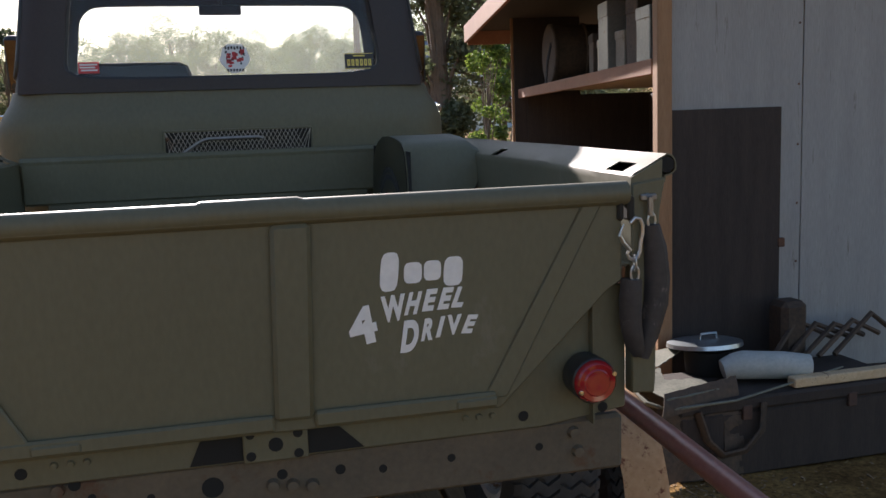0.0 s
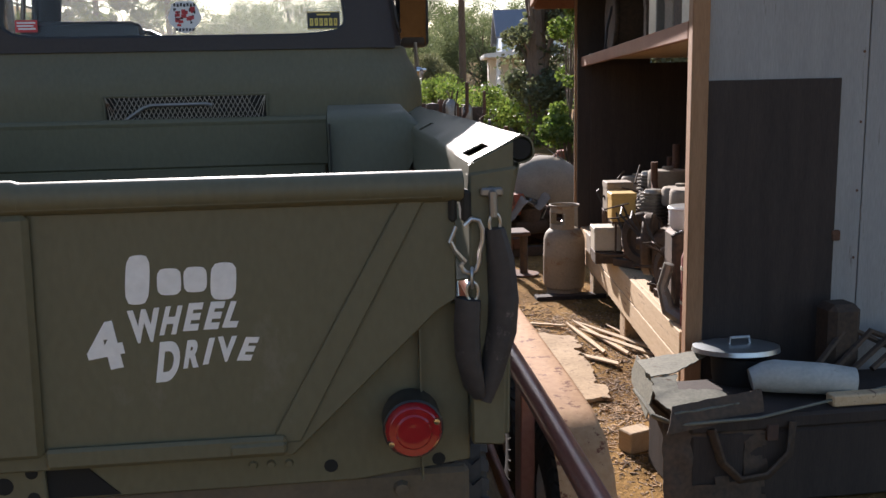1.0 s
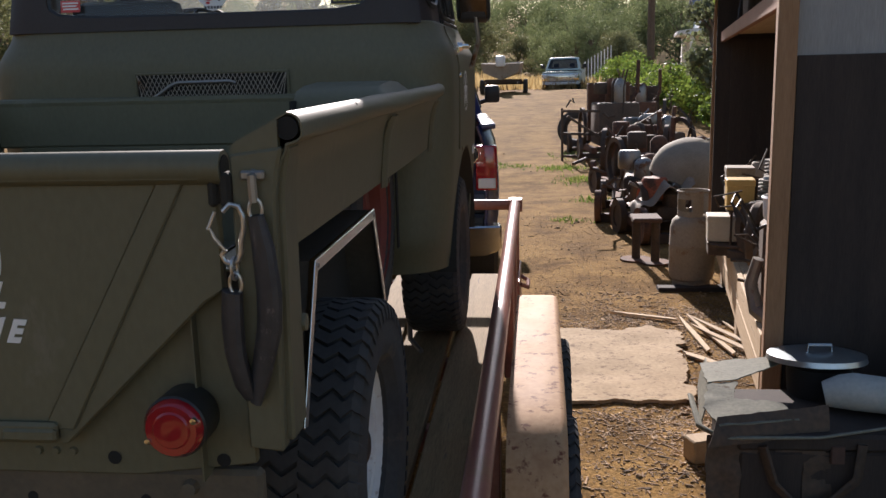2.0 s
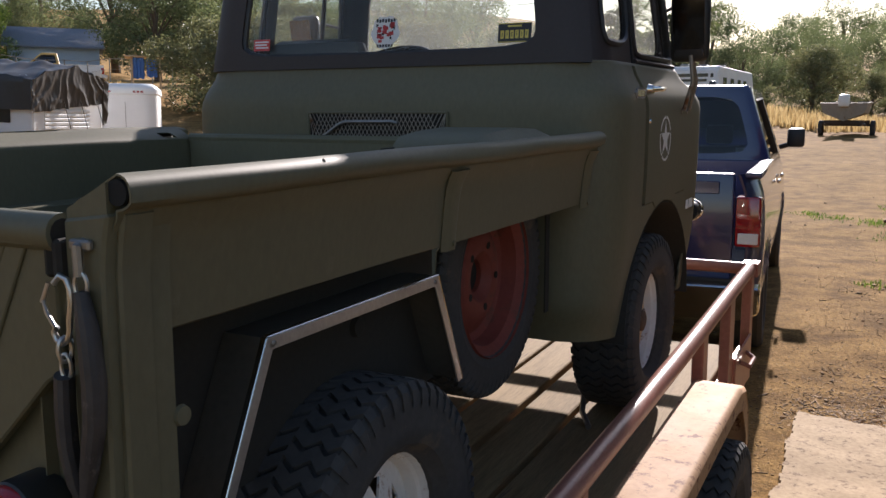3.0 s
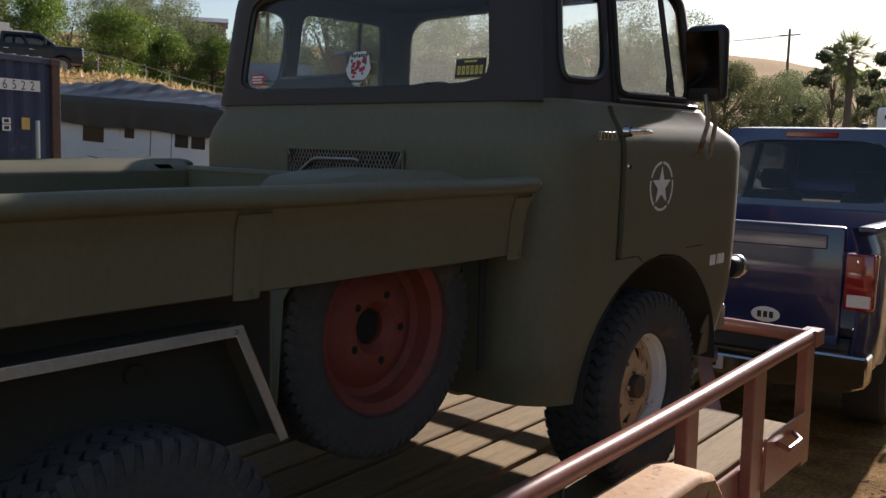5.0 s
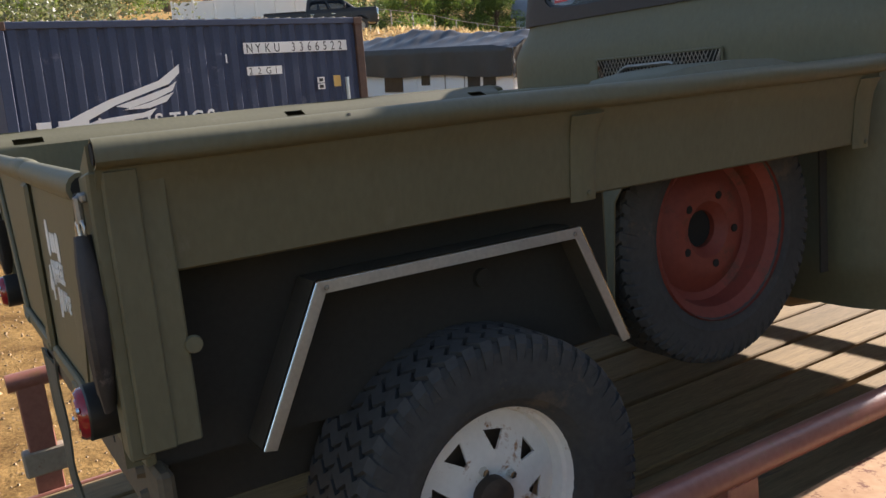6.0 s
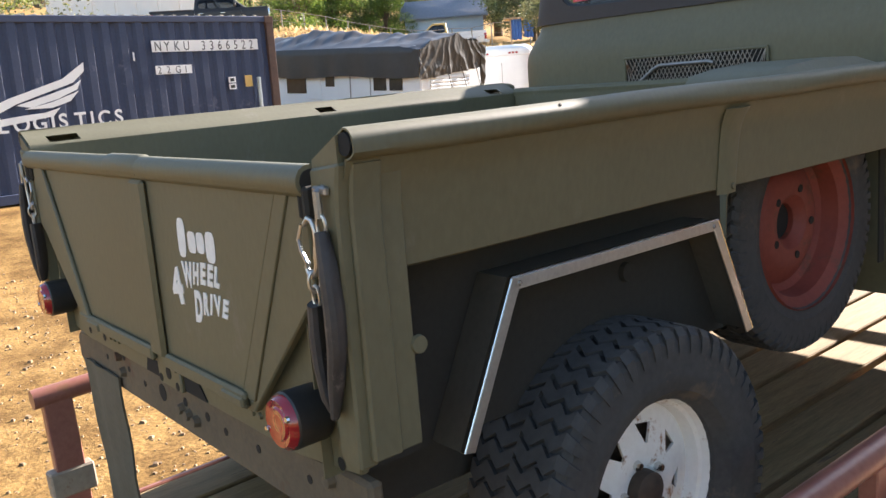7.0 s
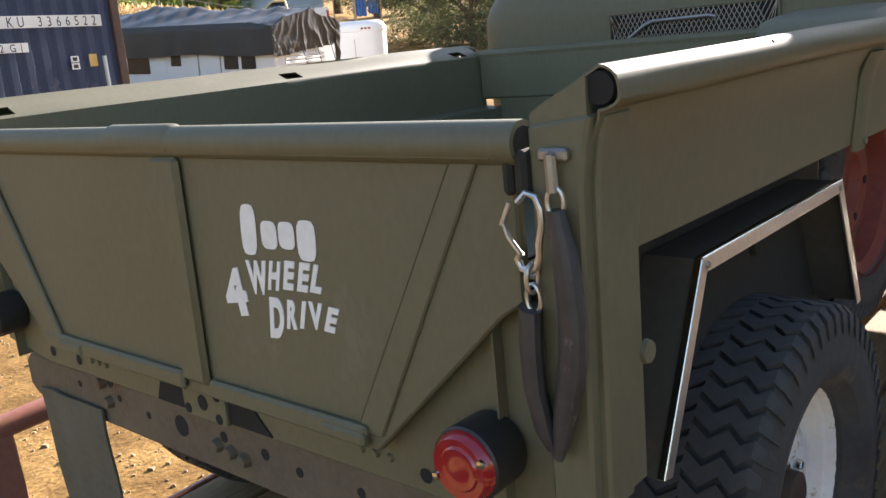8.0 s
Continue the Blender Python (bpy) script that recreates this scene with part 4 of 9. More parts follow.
def wheel(x, y, z, s, spokes=M_WHEEL, name="wheel"):
    w = new(name)
    w.parent = truck
    w.matrix_basis = pose(x, y, z, random.uniform(0, 40), 0, 0 if s > 0 else 180)
    put_tyre(w, RUBBER_REAR)
    barrel, face, x0 = spoked_rim(0.25, 0.222)
    rim = part("rim", barrel, M_WHEEL, w, "rust-spotted white steel rim")
    part("spoke_disc", face, spokes, w, "spoked steel disc with triangular windows")
    bm = B()
    lathe(bm, [(0.034, 0.0), (0.045, 0.02), (0.043, 0.05), (0.03, 0.056), (0, 0.058)], 20, AX @ pose(0, 0, x0 - 0.01))
    part("hub", bm, M_GREASE, w, "greasy black hub")
    for k in range(5):
        a = 2 * math.pi * k / 5 + 0.3
        bm = B()
        lathe(bm, [(0, 0.024), (0.008, 0.023), (0.011, 0.014), (0.011, 0)], 6, AX @ pose(0.062 * math.cos(a), 0.062 * math.sin(a), x0 + 0.008))
        part("lug_nut", bm, M_CHROME, w)
    # dark drum behind the disc
    bm = B()
    lathe(bm, [(0.15, -0.06), (0.15, x0 - 0.03), (0.0, x0 - 0.03)], 24, AX)
    part("brake_drum", bm, M_GREASE, w)
    return w


for s in (1, -1):
    wheel(s * 0.764, 0.704, 0.853, s)
    wheel(s * 0.775, 2.735, 0.898, s, M_WHEELIN)


def spare():
    w = new("spare_wheel")
    w.parent = truck
    w.matrix_basis = pose(0.642, SPARE_Y, SPARE_Z, 12, 0, 0)
    tagged(w, label="spare wheel with a faded red steel rim under the bed side")
    put_tyre(w, RUBBER_SPARE, "black spare tyre")
    bm, x0 = plain_rim(0.22, 0.231)
    part("rim", bm, M_REDWHEEL, w, "faded red steel rim")
    for k in range(5):
        a = 2 * math.pi * k / 5
        bm = B()
        lathe(bm, [(0.0, 0.0018), (0.011, 0.0018), (0.011, -0.004)], 10, AX @ pose(0.095 * math.cos(a), 0.095 * math.sin(a), x0 + 0.003))
        part("bolt_hole", bm, M_GROOVE, w)
    bm = B()
    lathe(bm, [(0.0, x0 - 0.04), (0.05, x0 - 0.04)], 20, AX)
    part("hub_hole", bm, M_GROOVE, w)


spare()

# ---- the cab ----
CY0, CY1 = 2.02, 3.60


def ring_point(u, W, y0, y1, rr, rf):
    """Round the cab: 0 rear middle, 1-2 rear right corner, 2-3 right side, 3-4 front right corner, 4-5 front, then back along the left."""
    if u > 4.5:
        x, y = ring_point(9 - u, W, y0, y1, rr, rf)
        return -x, y
    if u <= 1:
        return u * (W - rr), y0
    if u <= 2:
        a = (u - 1) * math.pi / 2
        return W - rr + rr * math.sin(a), y0 + rr - rr * math.cos(a)
    if u <= 3:
        return W, y0 + rr + (u - 2) * (y1 - rf - y0 - rr)
    if u <= 4:
        a = (u - 3) * math.pi / 2
        return W - rf + rf * math.cos(a), y1 - rf + rf * math.sin(a)
    return (W - rf) * (1 - (u - 4) * 2), y1


def lower(u, z):
    """The lower body's skin: a slight barrel, the shoulder drawn in under the windows."""
    t = (z - 0.95) / 0.96
    k = smooth(0.80, 1.0, t)
    W = 0.885 + 0.035 * math.sin(min(1, t * 1.1) * math.pi * 0.62) - 0.055 * k * k
    y0 = CY0 - 0.004 + 0.045 * k * k + 0.05 * (1 - smooth(0, 0.16, t))
    y1 = CY1 - 0.01 - 0.33 * k * k - 0.10 * (1 - smooth(0, 0.3, t))
    x, y = ring_point(u, W, y0, y1, 0.20, 0.30 - 0.10 * k)
    return Vector((x, y, z))


def upper(u, z):
    """The window band's skin, leaning in towards the roof."""
    t = (z - 1.90) / 0.46
    W = 0.845 - 0.062 * t - 0.012 * smooth(0.85, 1.0, t)
    x, y = ring_point(u, W, 2.072 + 0.05 * t, 3.235 - 0.05 * t, 0.15, 0.16)
    return Vector((x, y, z))


ARCH_Y, ARCH_Z, ARCH_A, ARCH_B = 2.725, 0.93, 0.51, 0.465
DOOR = (2.394, 3.06, 1.405)          # rear edge, front edge, lower edge


def u_at(y):
    """Station along the right side of the lower body at a given y."""
    y0, y1 = CY0 + 0.20, CY1 - 0.31
    return 2 + (y - y0) / (y1 - y0)


def cab_shell():
    zs = steps(0.955, 1.905, 31)
    us = steps(0, 1, 6)[:-1] + steps(1, 2, 9)[:-1] + steps(2, 3, 36)[:-1] + steps(3, 4, 9)[:-1] + steps(4, 4.5, 5)
    us = us + [9 - u for u in us[::-1][1:]]
    for (a, b) in ((DOOR[0], 0), (DOOR[1], 0)):
        near_u = min(us, key=lambda q: abs(q - u_at(a)))
        us[us.index(near_u)] = u_at(a)
        us[us.index(min(us, key=lambda q: abs(q - (9 - u_at(a)))))] = 9 - u_at(a)
    zd = min(zs, key=lambda q: abs(q - DOOR[2]))
    zs[zs.index(zd)] = DOOR[2]

    def side_y(u):
        return lower(u if u < 4.5 else 9 - u, 1.4).y if (2 <= u <= 3 or 6 <= u <= 7) else -9

    def in_arch(u, z):
        y = side_y(u)
        return y > 0 and math.hypot((y - ARCH_Y) / ARCH_A, (z - ARCH_Z) / ARCH_B) < 1

    def in_door(u, z):
        y = side_y(u)
        return DOOR[0] < y < DOOR[1] and z > DOOR[2]

    def snapped(u, z):
        p = lower(u, z)
        if 2 <= u <= 3 or 6 <= u <= 7:
            d = math.hypot((p.y - ARCH_Y) / ARCH_A, (z - ARCH_Z) / ARCH_B)
            if abs(d - 1) < 0.07:
                y2, z2 = ARCH_Y + (p.y - ARCH_Y) / d, ARCH_Z + (z - ARCH_Z) / d
                return Vector((p.x, y2, max(z2, 0.955)))
        return p
    bm = B()
    sheet(bm, snapped, us, zs, 0.0, lambda u, z: in_arch(u, z) or in_door(u, z))
    bmesh.ops.remove_doubles(bm, verts=bm.verts, dist=0.0003)
    bmesh.ops.recalc_face_normals(bm, faces=bm.faces)
    bmesh.ops.solidify(bm, geom=list(bm.faces), thickness=0.006)
    shell = part("cab_body", bm, M_OLIVE, truck, "olive drab rounded lower cab body", angle=40)
    # doors, a little proud, with a gap all round
    for s in (1, -1):
        bm = B()
        uu = [u for u in us if (u <= 4.5) and DOOR[0] - 0.001 <= side_y(u) <= DOOR[1] + 0.001]
        zz = [z for z in zs if z >= DOOR[2] - 0.001]

        def skin(u, z):
            y = side_y(u)
            q = snapped(u, z)
            q.y += 0.004 * (y < DOOR[0] + 0.002) - 0.004 * (y > DOOR[1] - 0.002)
            q.z += 0.004 * (z < DOOR[2] + 0.002)
            q.x += 0.003
            return Vector((s * q.x, q.y, q.z))
        sheet(bm, skin, uu, zz, 0.0, lambda u, z: in_arch(u, z))
        bmesh.ops.recalc_face_normals(bm, faces=bm.faces)
        bmesh.ops.solidify(bm, geom=list(bm.faces), thickness=0.02 * 1)
        d = part("door", bm, M_OLIVE, truck, "closed olive cab door with a white star", angle=40)
        handle(d, s)
        if s > 0:
            star(d)
    # belt ledge between body and window band
    bm = B()
    sheet(bm, lambda u, k: (lower(u, 1.905).lerp(upper(u, 1.915), k) + Vector((0, 0, 0.006 * math.sin(k * math.pi)))), us, steps(0, 1, 4))
    bmesh.ops.remove_doubles(bm, verts=bm.verts, dist=0.0003)
    bmesh.ops.recalc_face_normals(bm, faces=bm.faces)
    part("belt_ledge", bm, M_OLIVE, shell, angle=60)
    # inner lining, closes the cab below the windows
    bm = B()
    sheet(bm, lambda u, z: lower(u, z) * 1.0 - Vector((lower(u, z).x * 0.035, (lower(u, z).y - 2.76) * 0.03, 0)), us, steps(1.40, 1.90, 3))
    part("inner_lining", bm, M_SEAT, shell)
    bm = B()
    box(bm, (-0.80, 2.16, 1.38), (0.80, 3.25, 1.40), 0.004)
    part("cab_floor", bm, M_SEAT, shell)
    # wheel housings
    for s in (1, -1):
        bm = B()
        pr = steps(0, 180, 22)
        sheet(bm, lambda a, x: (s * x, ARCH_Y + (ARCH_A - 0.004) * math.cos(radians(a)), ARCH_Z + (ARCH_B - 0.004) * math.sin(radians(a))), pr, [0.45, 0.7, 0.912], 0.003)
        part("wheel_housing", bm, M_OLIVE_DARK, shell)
    # seam down the rear corner and mesh vent in the rear wall
    vent(shell)
    return shell


def handle(d, s):
    bm = B()
    yh, zh, xh = 2.45, 1.822, 0.917
    lathe(bm, [(0, 0.022), (0.016, 0.02), (0.02, 0.0)], 14, pose(s * xh, yh - 0.03, zh, 0, 90 * s, 0))
    tube(bm, [(s * (xh + 0.015), yh - 0.03, zh), (s * (xh + 0.034), yh - 0.02, zh + 0.002), (s * (xh + 0.036), yh + 0.05, zh + 0.002), (s * (xh + 0.024), yh + 0.10, zh)],
         [0.011, 0.012, 0.010, 0.006], 10, squash=0.8)
    part("door_handle", bm, M_CHROME, d, "chrome pull handle")
    bm = B()
    lathe(bm, [(0, 0.006), (0.008, 0.006), (0.01, 0)], 12, pose(s * 0.922, 2.44, 1.71, 0, 90 * s, 0))
    part("key_lock", bm, M_CHROME, d)


def star(d):
    """White five-pointed star in a ring, painted on the door."""
    cx, cz = 2.672, 1.64
    m0 = face_to((0.9245, 0, 0), (0, 1, 0), (0, 0, 1))
    pts = []
    for k in range(10):
        r = 0.069 if k % 2 == 0 else 0.028
        a = radians(90 + 36 * k)
        pts.append((cx + r * math.cos(a), cz + r * math.sin(a)))
    shape2d(pts, M_WHITE, d, "star_mark", m0, "white painted star")
    for a in range(0, 360, 72):
        shape2d(arc_shape(cx, cz, 0.086, 0.077, a + 22, a + 86, 10), M_WHITE, d, "star_ring", m0)


def vent(shell):
    y = CY0 - 0.008
    bm = B()
    box(bm, (-0.265, y - 0.001, 1.642), (0.315, y + 0.004, 1.742), 0.0)
    part("vent_opening", bm, M_GROOVE, shell, "dark opening behind the wire mesh")
    bm = B()
    n = 34
    for k in range(n):
        x0 = -0.265 + 0.58 * k / n
        for d in (-1, 1):
            a, b = (x0, 1.642), (x0 + d * 0.055, 1.742)
            a2 = min(0.315, max(-0.265, a[0]))
            b2 = min(0.315, max(-0.265, b[0]))
            if abs(a2 - b2) > 0.01:
                tube(bm, [(a2, y - 0.005, a[1]), (b2, y - 0.005, b[1])], 0.0016, 4)
    part("wire_mesh", bm, M_STEEL, shell, "expanded wire mesh")
    bm = B()
    for p, q in (((-0.27, 1.64), (-0.27, 1.744)), ((0.32, 1.64), (0.32, 1.744)), ((-0.27, 1.64), (0.32, 1.64)), ((-0.27, 1.744), (0.32, 1.744))):
        tube(bm, [(p[0], y - 0.004, p[1]), (q[0], y - 0.004, q[1])], 0.005, 6)
    part("vent_frame", bm, M_OLIVE, shell)
    bm = B()
    tube(bm, [(-0.20, y - 0.008, 1.655), (-0.13, y - 0.012, 1.70), (-0.10, y - 0.014, 1.71), (0.10, y - 0.012, 1.712), (0.12, y - 0.01, 1.705)], 0.007, 8)
    part("vent_rod", bm, M_STEEL, shell, "bent grey rod across the mesh")


def holed(bm, fn, a0, a1, b0, b1, c0, c1, d0, d1, power=5.0, n=64, k=6, thick=0.02):
    """A panel fn(a, b) over [a0, a1] x [b0, b1] with a rounded opening; returns the opening's rim in (a, b)."""
    rim = []
    rows = [[] for _ in range(k + 1)]
    for i in range(n):
        t = 2 * math.pi * (i + 0.0) / n
        c, s = math.cos(t), math.sin(t)
        q = max(abs(c), abs(s))
        p = (abs(c / q) ** power + abs(s / q) ** power) ** (1 / power)
        inner = ((c0 + c1) / 2 + (c1 - c0) / 2 * c / q / p, (d0 + d1) / 2 + (d1 - d0) / 2 * s / q / p)
        outer = ((a0 + a1) / 2 + (a1 - a0) / 2 * c / q, (b0 + b1) / 2 + (b1 - b0) / 2 * s / q)
        rim.append(inner)
        for j in range(k + 1):
            f = j / k
            rows[j].append(bm.verts.new(fn(inner[0] + (outer[0] - inner[0]) * f, inner[1] + (outer[1] - inner[1]) * f)))
    fs = []
    for j in range(k):
        for i in range(n):
            w = (i + 1) % n
            fs.append(bm.faces.new((rows[j][i], rows[j][w], rows[j + 1][w], rows[j + 1][i])))
    bmesh.ops.recalc_face_normals(bm, faces=fs)
    bmesh.ops.solidify(bm, geom=fs, thickness=thick)
    return rim


def pane(fn, rim, inset=(0, 0, 0)):
    bm = B()
    ca = sum(p[0] for p in rim) / len(rim)
    cb = sum(p[1] for p in rim) / len(rim)
    prev = None
    for f in (1.02, 0.66, 0.33):
        cur = [bm.verts.new(Vector(fn(ca + (a - ca) * f, cb + (b - cb) * f)) + Vector(inset)) for a, b in rim]
        if prev:
            for i in range(len(rim)):
                w = (i + 1) % len(rim)
                bm.faces.new((prev[i], prev[w], cur[w], cur[i]))
        prev = cur
    bm.faces.new(prev)
    return bm


def gasket(fn, rim, r=0.012):
    return tube(B(), [Vector(fn(a, b)) for a, b in rim], r, 6, closed=True)


def greenhouse(shell):
    Z0, Z1 = 1.905, 2.40
    # rear wall, drawn in x along the band; sides and front in stations
    def rear(u, z):
        return upper(u if u >= 0 else 9 + u, z)

    def pieces(name, fn, rect, holes, glass_m, inset, label=""):
        bm = B()
        rim = holed(bm, fn, *rect, *holes)
        w = part(name, bm, M_CABTOP, shell, label, angle=50)
        g = part("window_pane", pane(fn, rim, inset), glass_m, w, "dusty window glass")
        g.visible_shadow = False
        part("window_gasket", gasket(fn, rim), M_BLACK, w)
        return w
    back = pieces("rear_wall", rear, (-1.5, 1.5, Z0, Z1), (-0.925, 0.925, 1.955, 2.330, 9.0), G_CAB, (0, 0.012, 0), "dark window band with the rear window")

    def su(y):
        # station on the side band near mid height
        y0, y1 = 2.097 + 0.15, 3.21 - 0.16
        return 2 + (y - y0) / (y1 - y0)
    for s in (1, -1):
        def side(u, z, s=s):
            p = upper(u, z)
            return Vector((s * p.x, p.y, p.z))
        pieces("quarter_wall", side, (1.5, su(2.47), Z0, Z1), (1.74, su(2.435), 1.978, 2.325, 4.5), G_SIDE, (-s * 0.012, 0, 0))
        w = pieces("window_frame", side, (su(2.47), 3.5, Z0, Z1), (su(2.505), su(3.045), 1.948, 2.338, 14.0), G_SIDE, (-s * 0.012, 0, 0))
        bm = B()
        p0, p1 = side(su(2.885), 1.95), side(su(2.885), 2.338)
        tube(bm, [p0, p1], 0.011, 8)
        part("vent_bar", bm, M_CABTOP, w)
        bm = B()
        q = side(su(2.86), 1.975)
        tube(bm, [q + Vector((s * 0.006, 0, 0)), q + Vector((s * 0.008, -0.025, 0.0)), q + Vector((s * 0.008, -0.03, 0.03)), q + Vector((s * 0.008, -0.026, 0.055))], 0.006, 6)
        part("vent_latch", bm, M_BLACK, w)
        bm = B()
        tube(bm, [side(su(y), 1.925) + Vector((s * 0.006, 0, 0)) for y in (2.49, 2.7, 2.9, 3.06)], 0.009, 6)
        part("window_sill", bm, M_CABTOP, w)
        # seam between door frame and quarter
        bm = B()
        tube(bm, [side(su(2.47), z) for z in steps(Z0, Z1, 6)], 0.006, 6)
        part("door_seam", bm, M_GROOVE, w)
    pieces("front_wall", lambda u, z: upper(u, z), (3.5, 5.5, Z0, Z1), (3.62, 5.38, 1.945, 2.382, 5.0), G_SCREEN, (0, -0.012, 0), "dark front band with the windscreen")
    # roof: a low crowned shell with a rolled gutter
    us = steps(0, 9, 72)
    bm = B()
    cx, cy = 0, 2.64

    def roof(u, k):
        p = upper(u % 9, Z1 - 0.004)
        f = 1 - k
        bulge = 0.095 * math.sqrt(max(0, 1 - (1 - k) ** 2.6))
        return Vector((cx + (p.x - cx) * f * 1.012, cy + (p.y - cy) * f * 1.012, Z1 - 0.004 + bulge))
    sheet(bm, roof, us, [0, 0.02, 0.06, 0.12, 0.22, 0.4, 0.65, 0.9, 0.995])
    bmesh.ops.remove_doubles(bm, verts=bm.verts, dist=0.002)
    bmesh.ops.recalc_face_normals(bm, faces=bm.faces)
    bmesh.ops.solidify(bm, geom=list(bm.faces), thickness=0.012)
    top = part("roof", bm, M_CABTOP, shell, "dark rounded cab roof", angle=60)
    bm = B()
    tube(bm, [upper(u % 9, Z1) * 1.0 + Vector((upper(u % 9, Z1).x * 0.02, 0, 0)) for u in us[:-1]], 0.011, 8, closed=True)
    part("gutter", bm, M_CABTOP, top)
    # things stuck on the rear pane
    def on_pane(x, z, w, h, material, label, name="sticker", bulge=()):
        p = rear(x / 0.69, z)
        lean = Vector((0, 0.06 / 0.46, 1)).normalized()
        bm = B()
        if bulge:
            prism(bm, [(w / 2 * r * math.cos(2 * math.pi * k / len(bulge)), h / 2 * r * math.sin(2 * math.pi * k / len(bulge))) for k, r in enumerate(bulge)], -0.0005, 0.0012, "z")
        else:
            box(bm, (-w / 2, -h / 2, -0.0005), (w / 2, h / 2, 0.0012), 0)
        return part(name, bm, material, back, label, m=face_to(p + Vector((0, -0.0035, 0)), (1, 0, 0), lean))
    st = on_pane(0.550, 2.012, 0.122, 0.066, M_BLACK, "black and yellow rectangular window sticker")
    m_y = mat("sticker_yellow", (0.72, 0.58, 0.12), rough=0.5, bump=0)
    m_r = mat("sticker_red", (0.55, 0.05, 0.05), rough=0.5, bump=0)
    m_w = mat("sticker_white", (0.75, 0.75, 0.73), rough=0.5, bump=0)
    def marks(owner, rects, material, nm="sticker_print"):
        for x, yv, w, h in rects:
            bm = B()
            box(bm, (x - w / 2, yv - h / 2, 0.0016), (x + w / 2, yv + h / 2, 0.0026), 0)
            part(nm, bm, material, owner)
    marks(st, [(-0.045 + 0.018 * k, -0.006, 0.0125, 0.028) for k in range(6)] + [(0, 0.022, 0.05, 0.006)], m_y)
    marks(st, [(-0.045 + 0.018 * k, -0.006 + 0.002 * (k % 2), 0.0035, 0.014) for k in range(6)], M_BLACK, "sticker_counter")
    for e in ((0, 0.031, 0.118, 0.002), (0, -0.031, 0.118, 0.002)):
        marks(st, [e], m_y)
    st = on_pane(-0.545, 2.005, 0.078, 0.044, m_r, "small red sticker with white print")
    marks(st, [(0, 0.012, 0.066, 0.006), (-0.004, 0.001, 0.058, 0.006), (0.002, -0.010, 0.062, 0.006)], m_w)
    st = on_pane(0.03, 2.03, 0.125, 0.118, m_w, "round white sticker with red and dark marks", bulge=(1.0, 0.92, 1.05, 1.12, 1.0, 1.1, 1.08, 0.92, 1.0, 0.95, 0.88, 0.98, 1.0, 0.95, 0.86, 0.92))
    random.seed(11)
    marks(st, [(random.uniform(-0.03, 0.03), random.uniform(-0.03, 0.03), random.uniform(0.008, 0.02), random.uniform(0.008, 0.02)) for _ in range(16)], m_r)
    marks(st, [(random.uniform(-0.04, 0.04), random.uniform(-0.03, 0.03), random.uniform(0.003, 0.010), random.uniform(0.004, 0.014)) for _ in range(16)], M_BLACK)
    marks(st, [(-0.035 + 0.012 * k, 0.046 - 0.002 * (k % 2), 0.008, 0.012) for k in range(7)] + [(-0.03 + 0.012 * k, -0.046, 0.008, 0.010) for k in range(6)], M_BLACK)
    # badge on the rear quarter, model mark ahead of the arch
    bm = B()
    mb = face_to(Vector((0.923, 2.285, 1.808)), (0, 1, 0), (0, 0, 1))
    box(bm, (-0.055, -0.018, 0), (0.055, 0.018, 0.006), 0.006)
    prism(bm, [(-0.072, 0.0), (-0.05, 0.012), (-0.05, -0.012)][::-1], 0, 0.005, "z")
    prism(bm, [(0.072, 0.0), (0.05, 0.012), (0.05, -0.012)], 0, 0.005, "z")
    badge = part("badge", bm, M_STEEL, shell, "worn metal badge with raised bars", m=mb)
    bm = B()
    for k in range(4):
        box(bm, (-0.042 + 0.022 * k, -0.011, 0.006), (-0.028 + 0.022 * k, 0.011, 0.009), 0.001)
    part("badge_bar", bm, M_CHROME, badge)
    for x, w in ((3.135, 0.020), (3.162, 0.020), (3.200, 0.008), (3.216, 0.020), (3.244, 0.020)):
        bm = B()
        box(bm, (x, 1.318, -0.0015), (x + w, 1.358, 0.0015), 0)
        part("model_mark", bm, M_WHITE, shell, m=face_to((lower(2.5, 1.34).x + 0.001, 0, 0), (0, 1, 0), (0, 0, 1)))


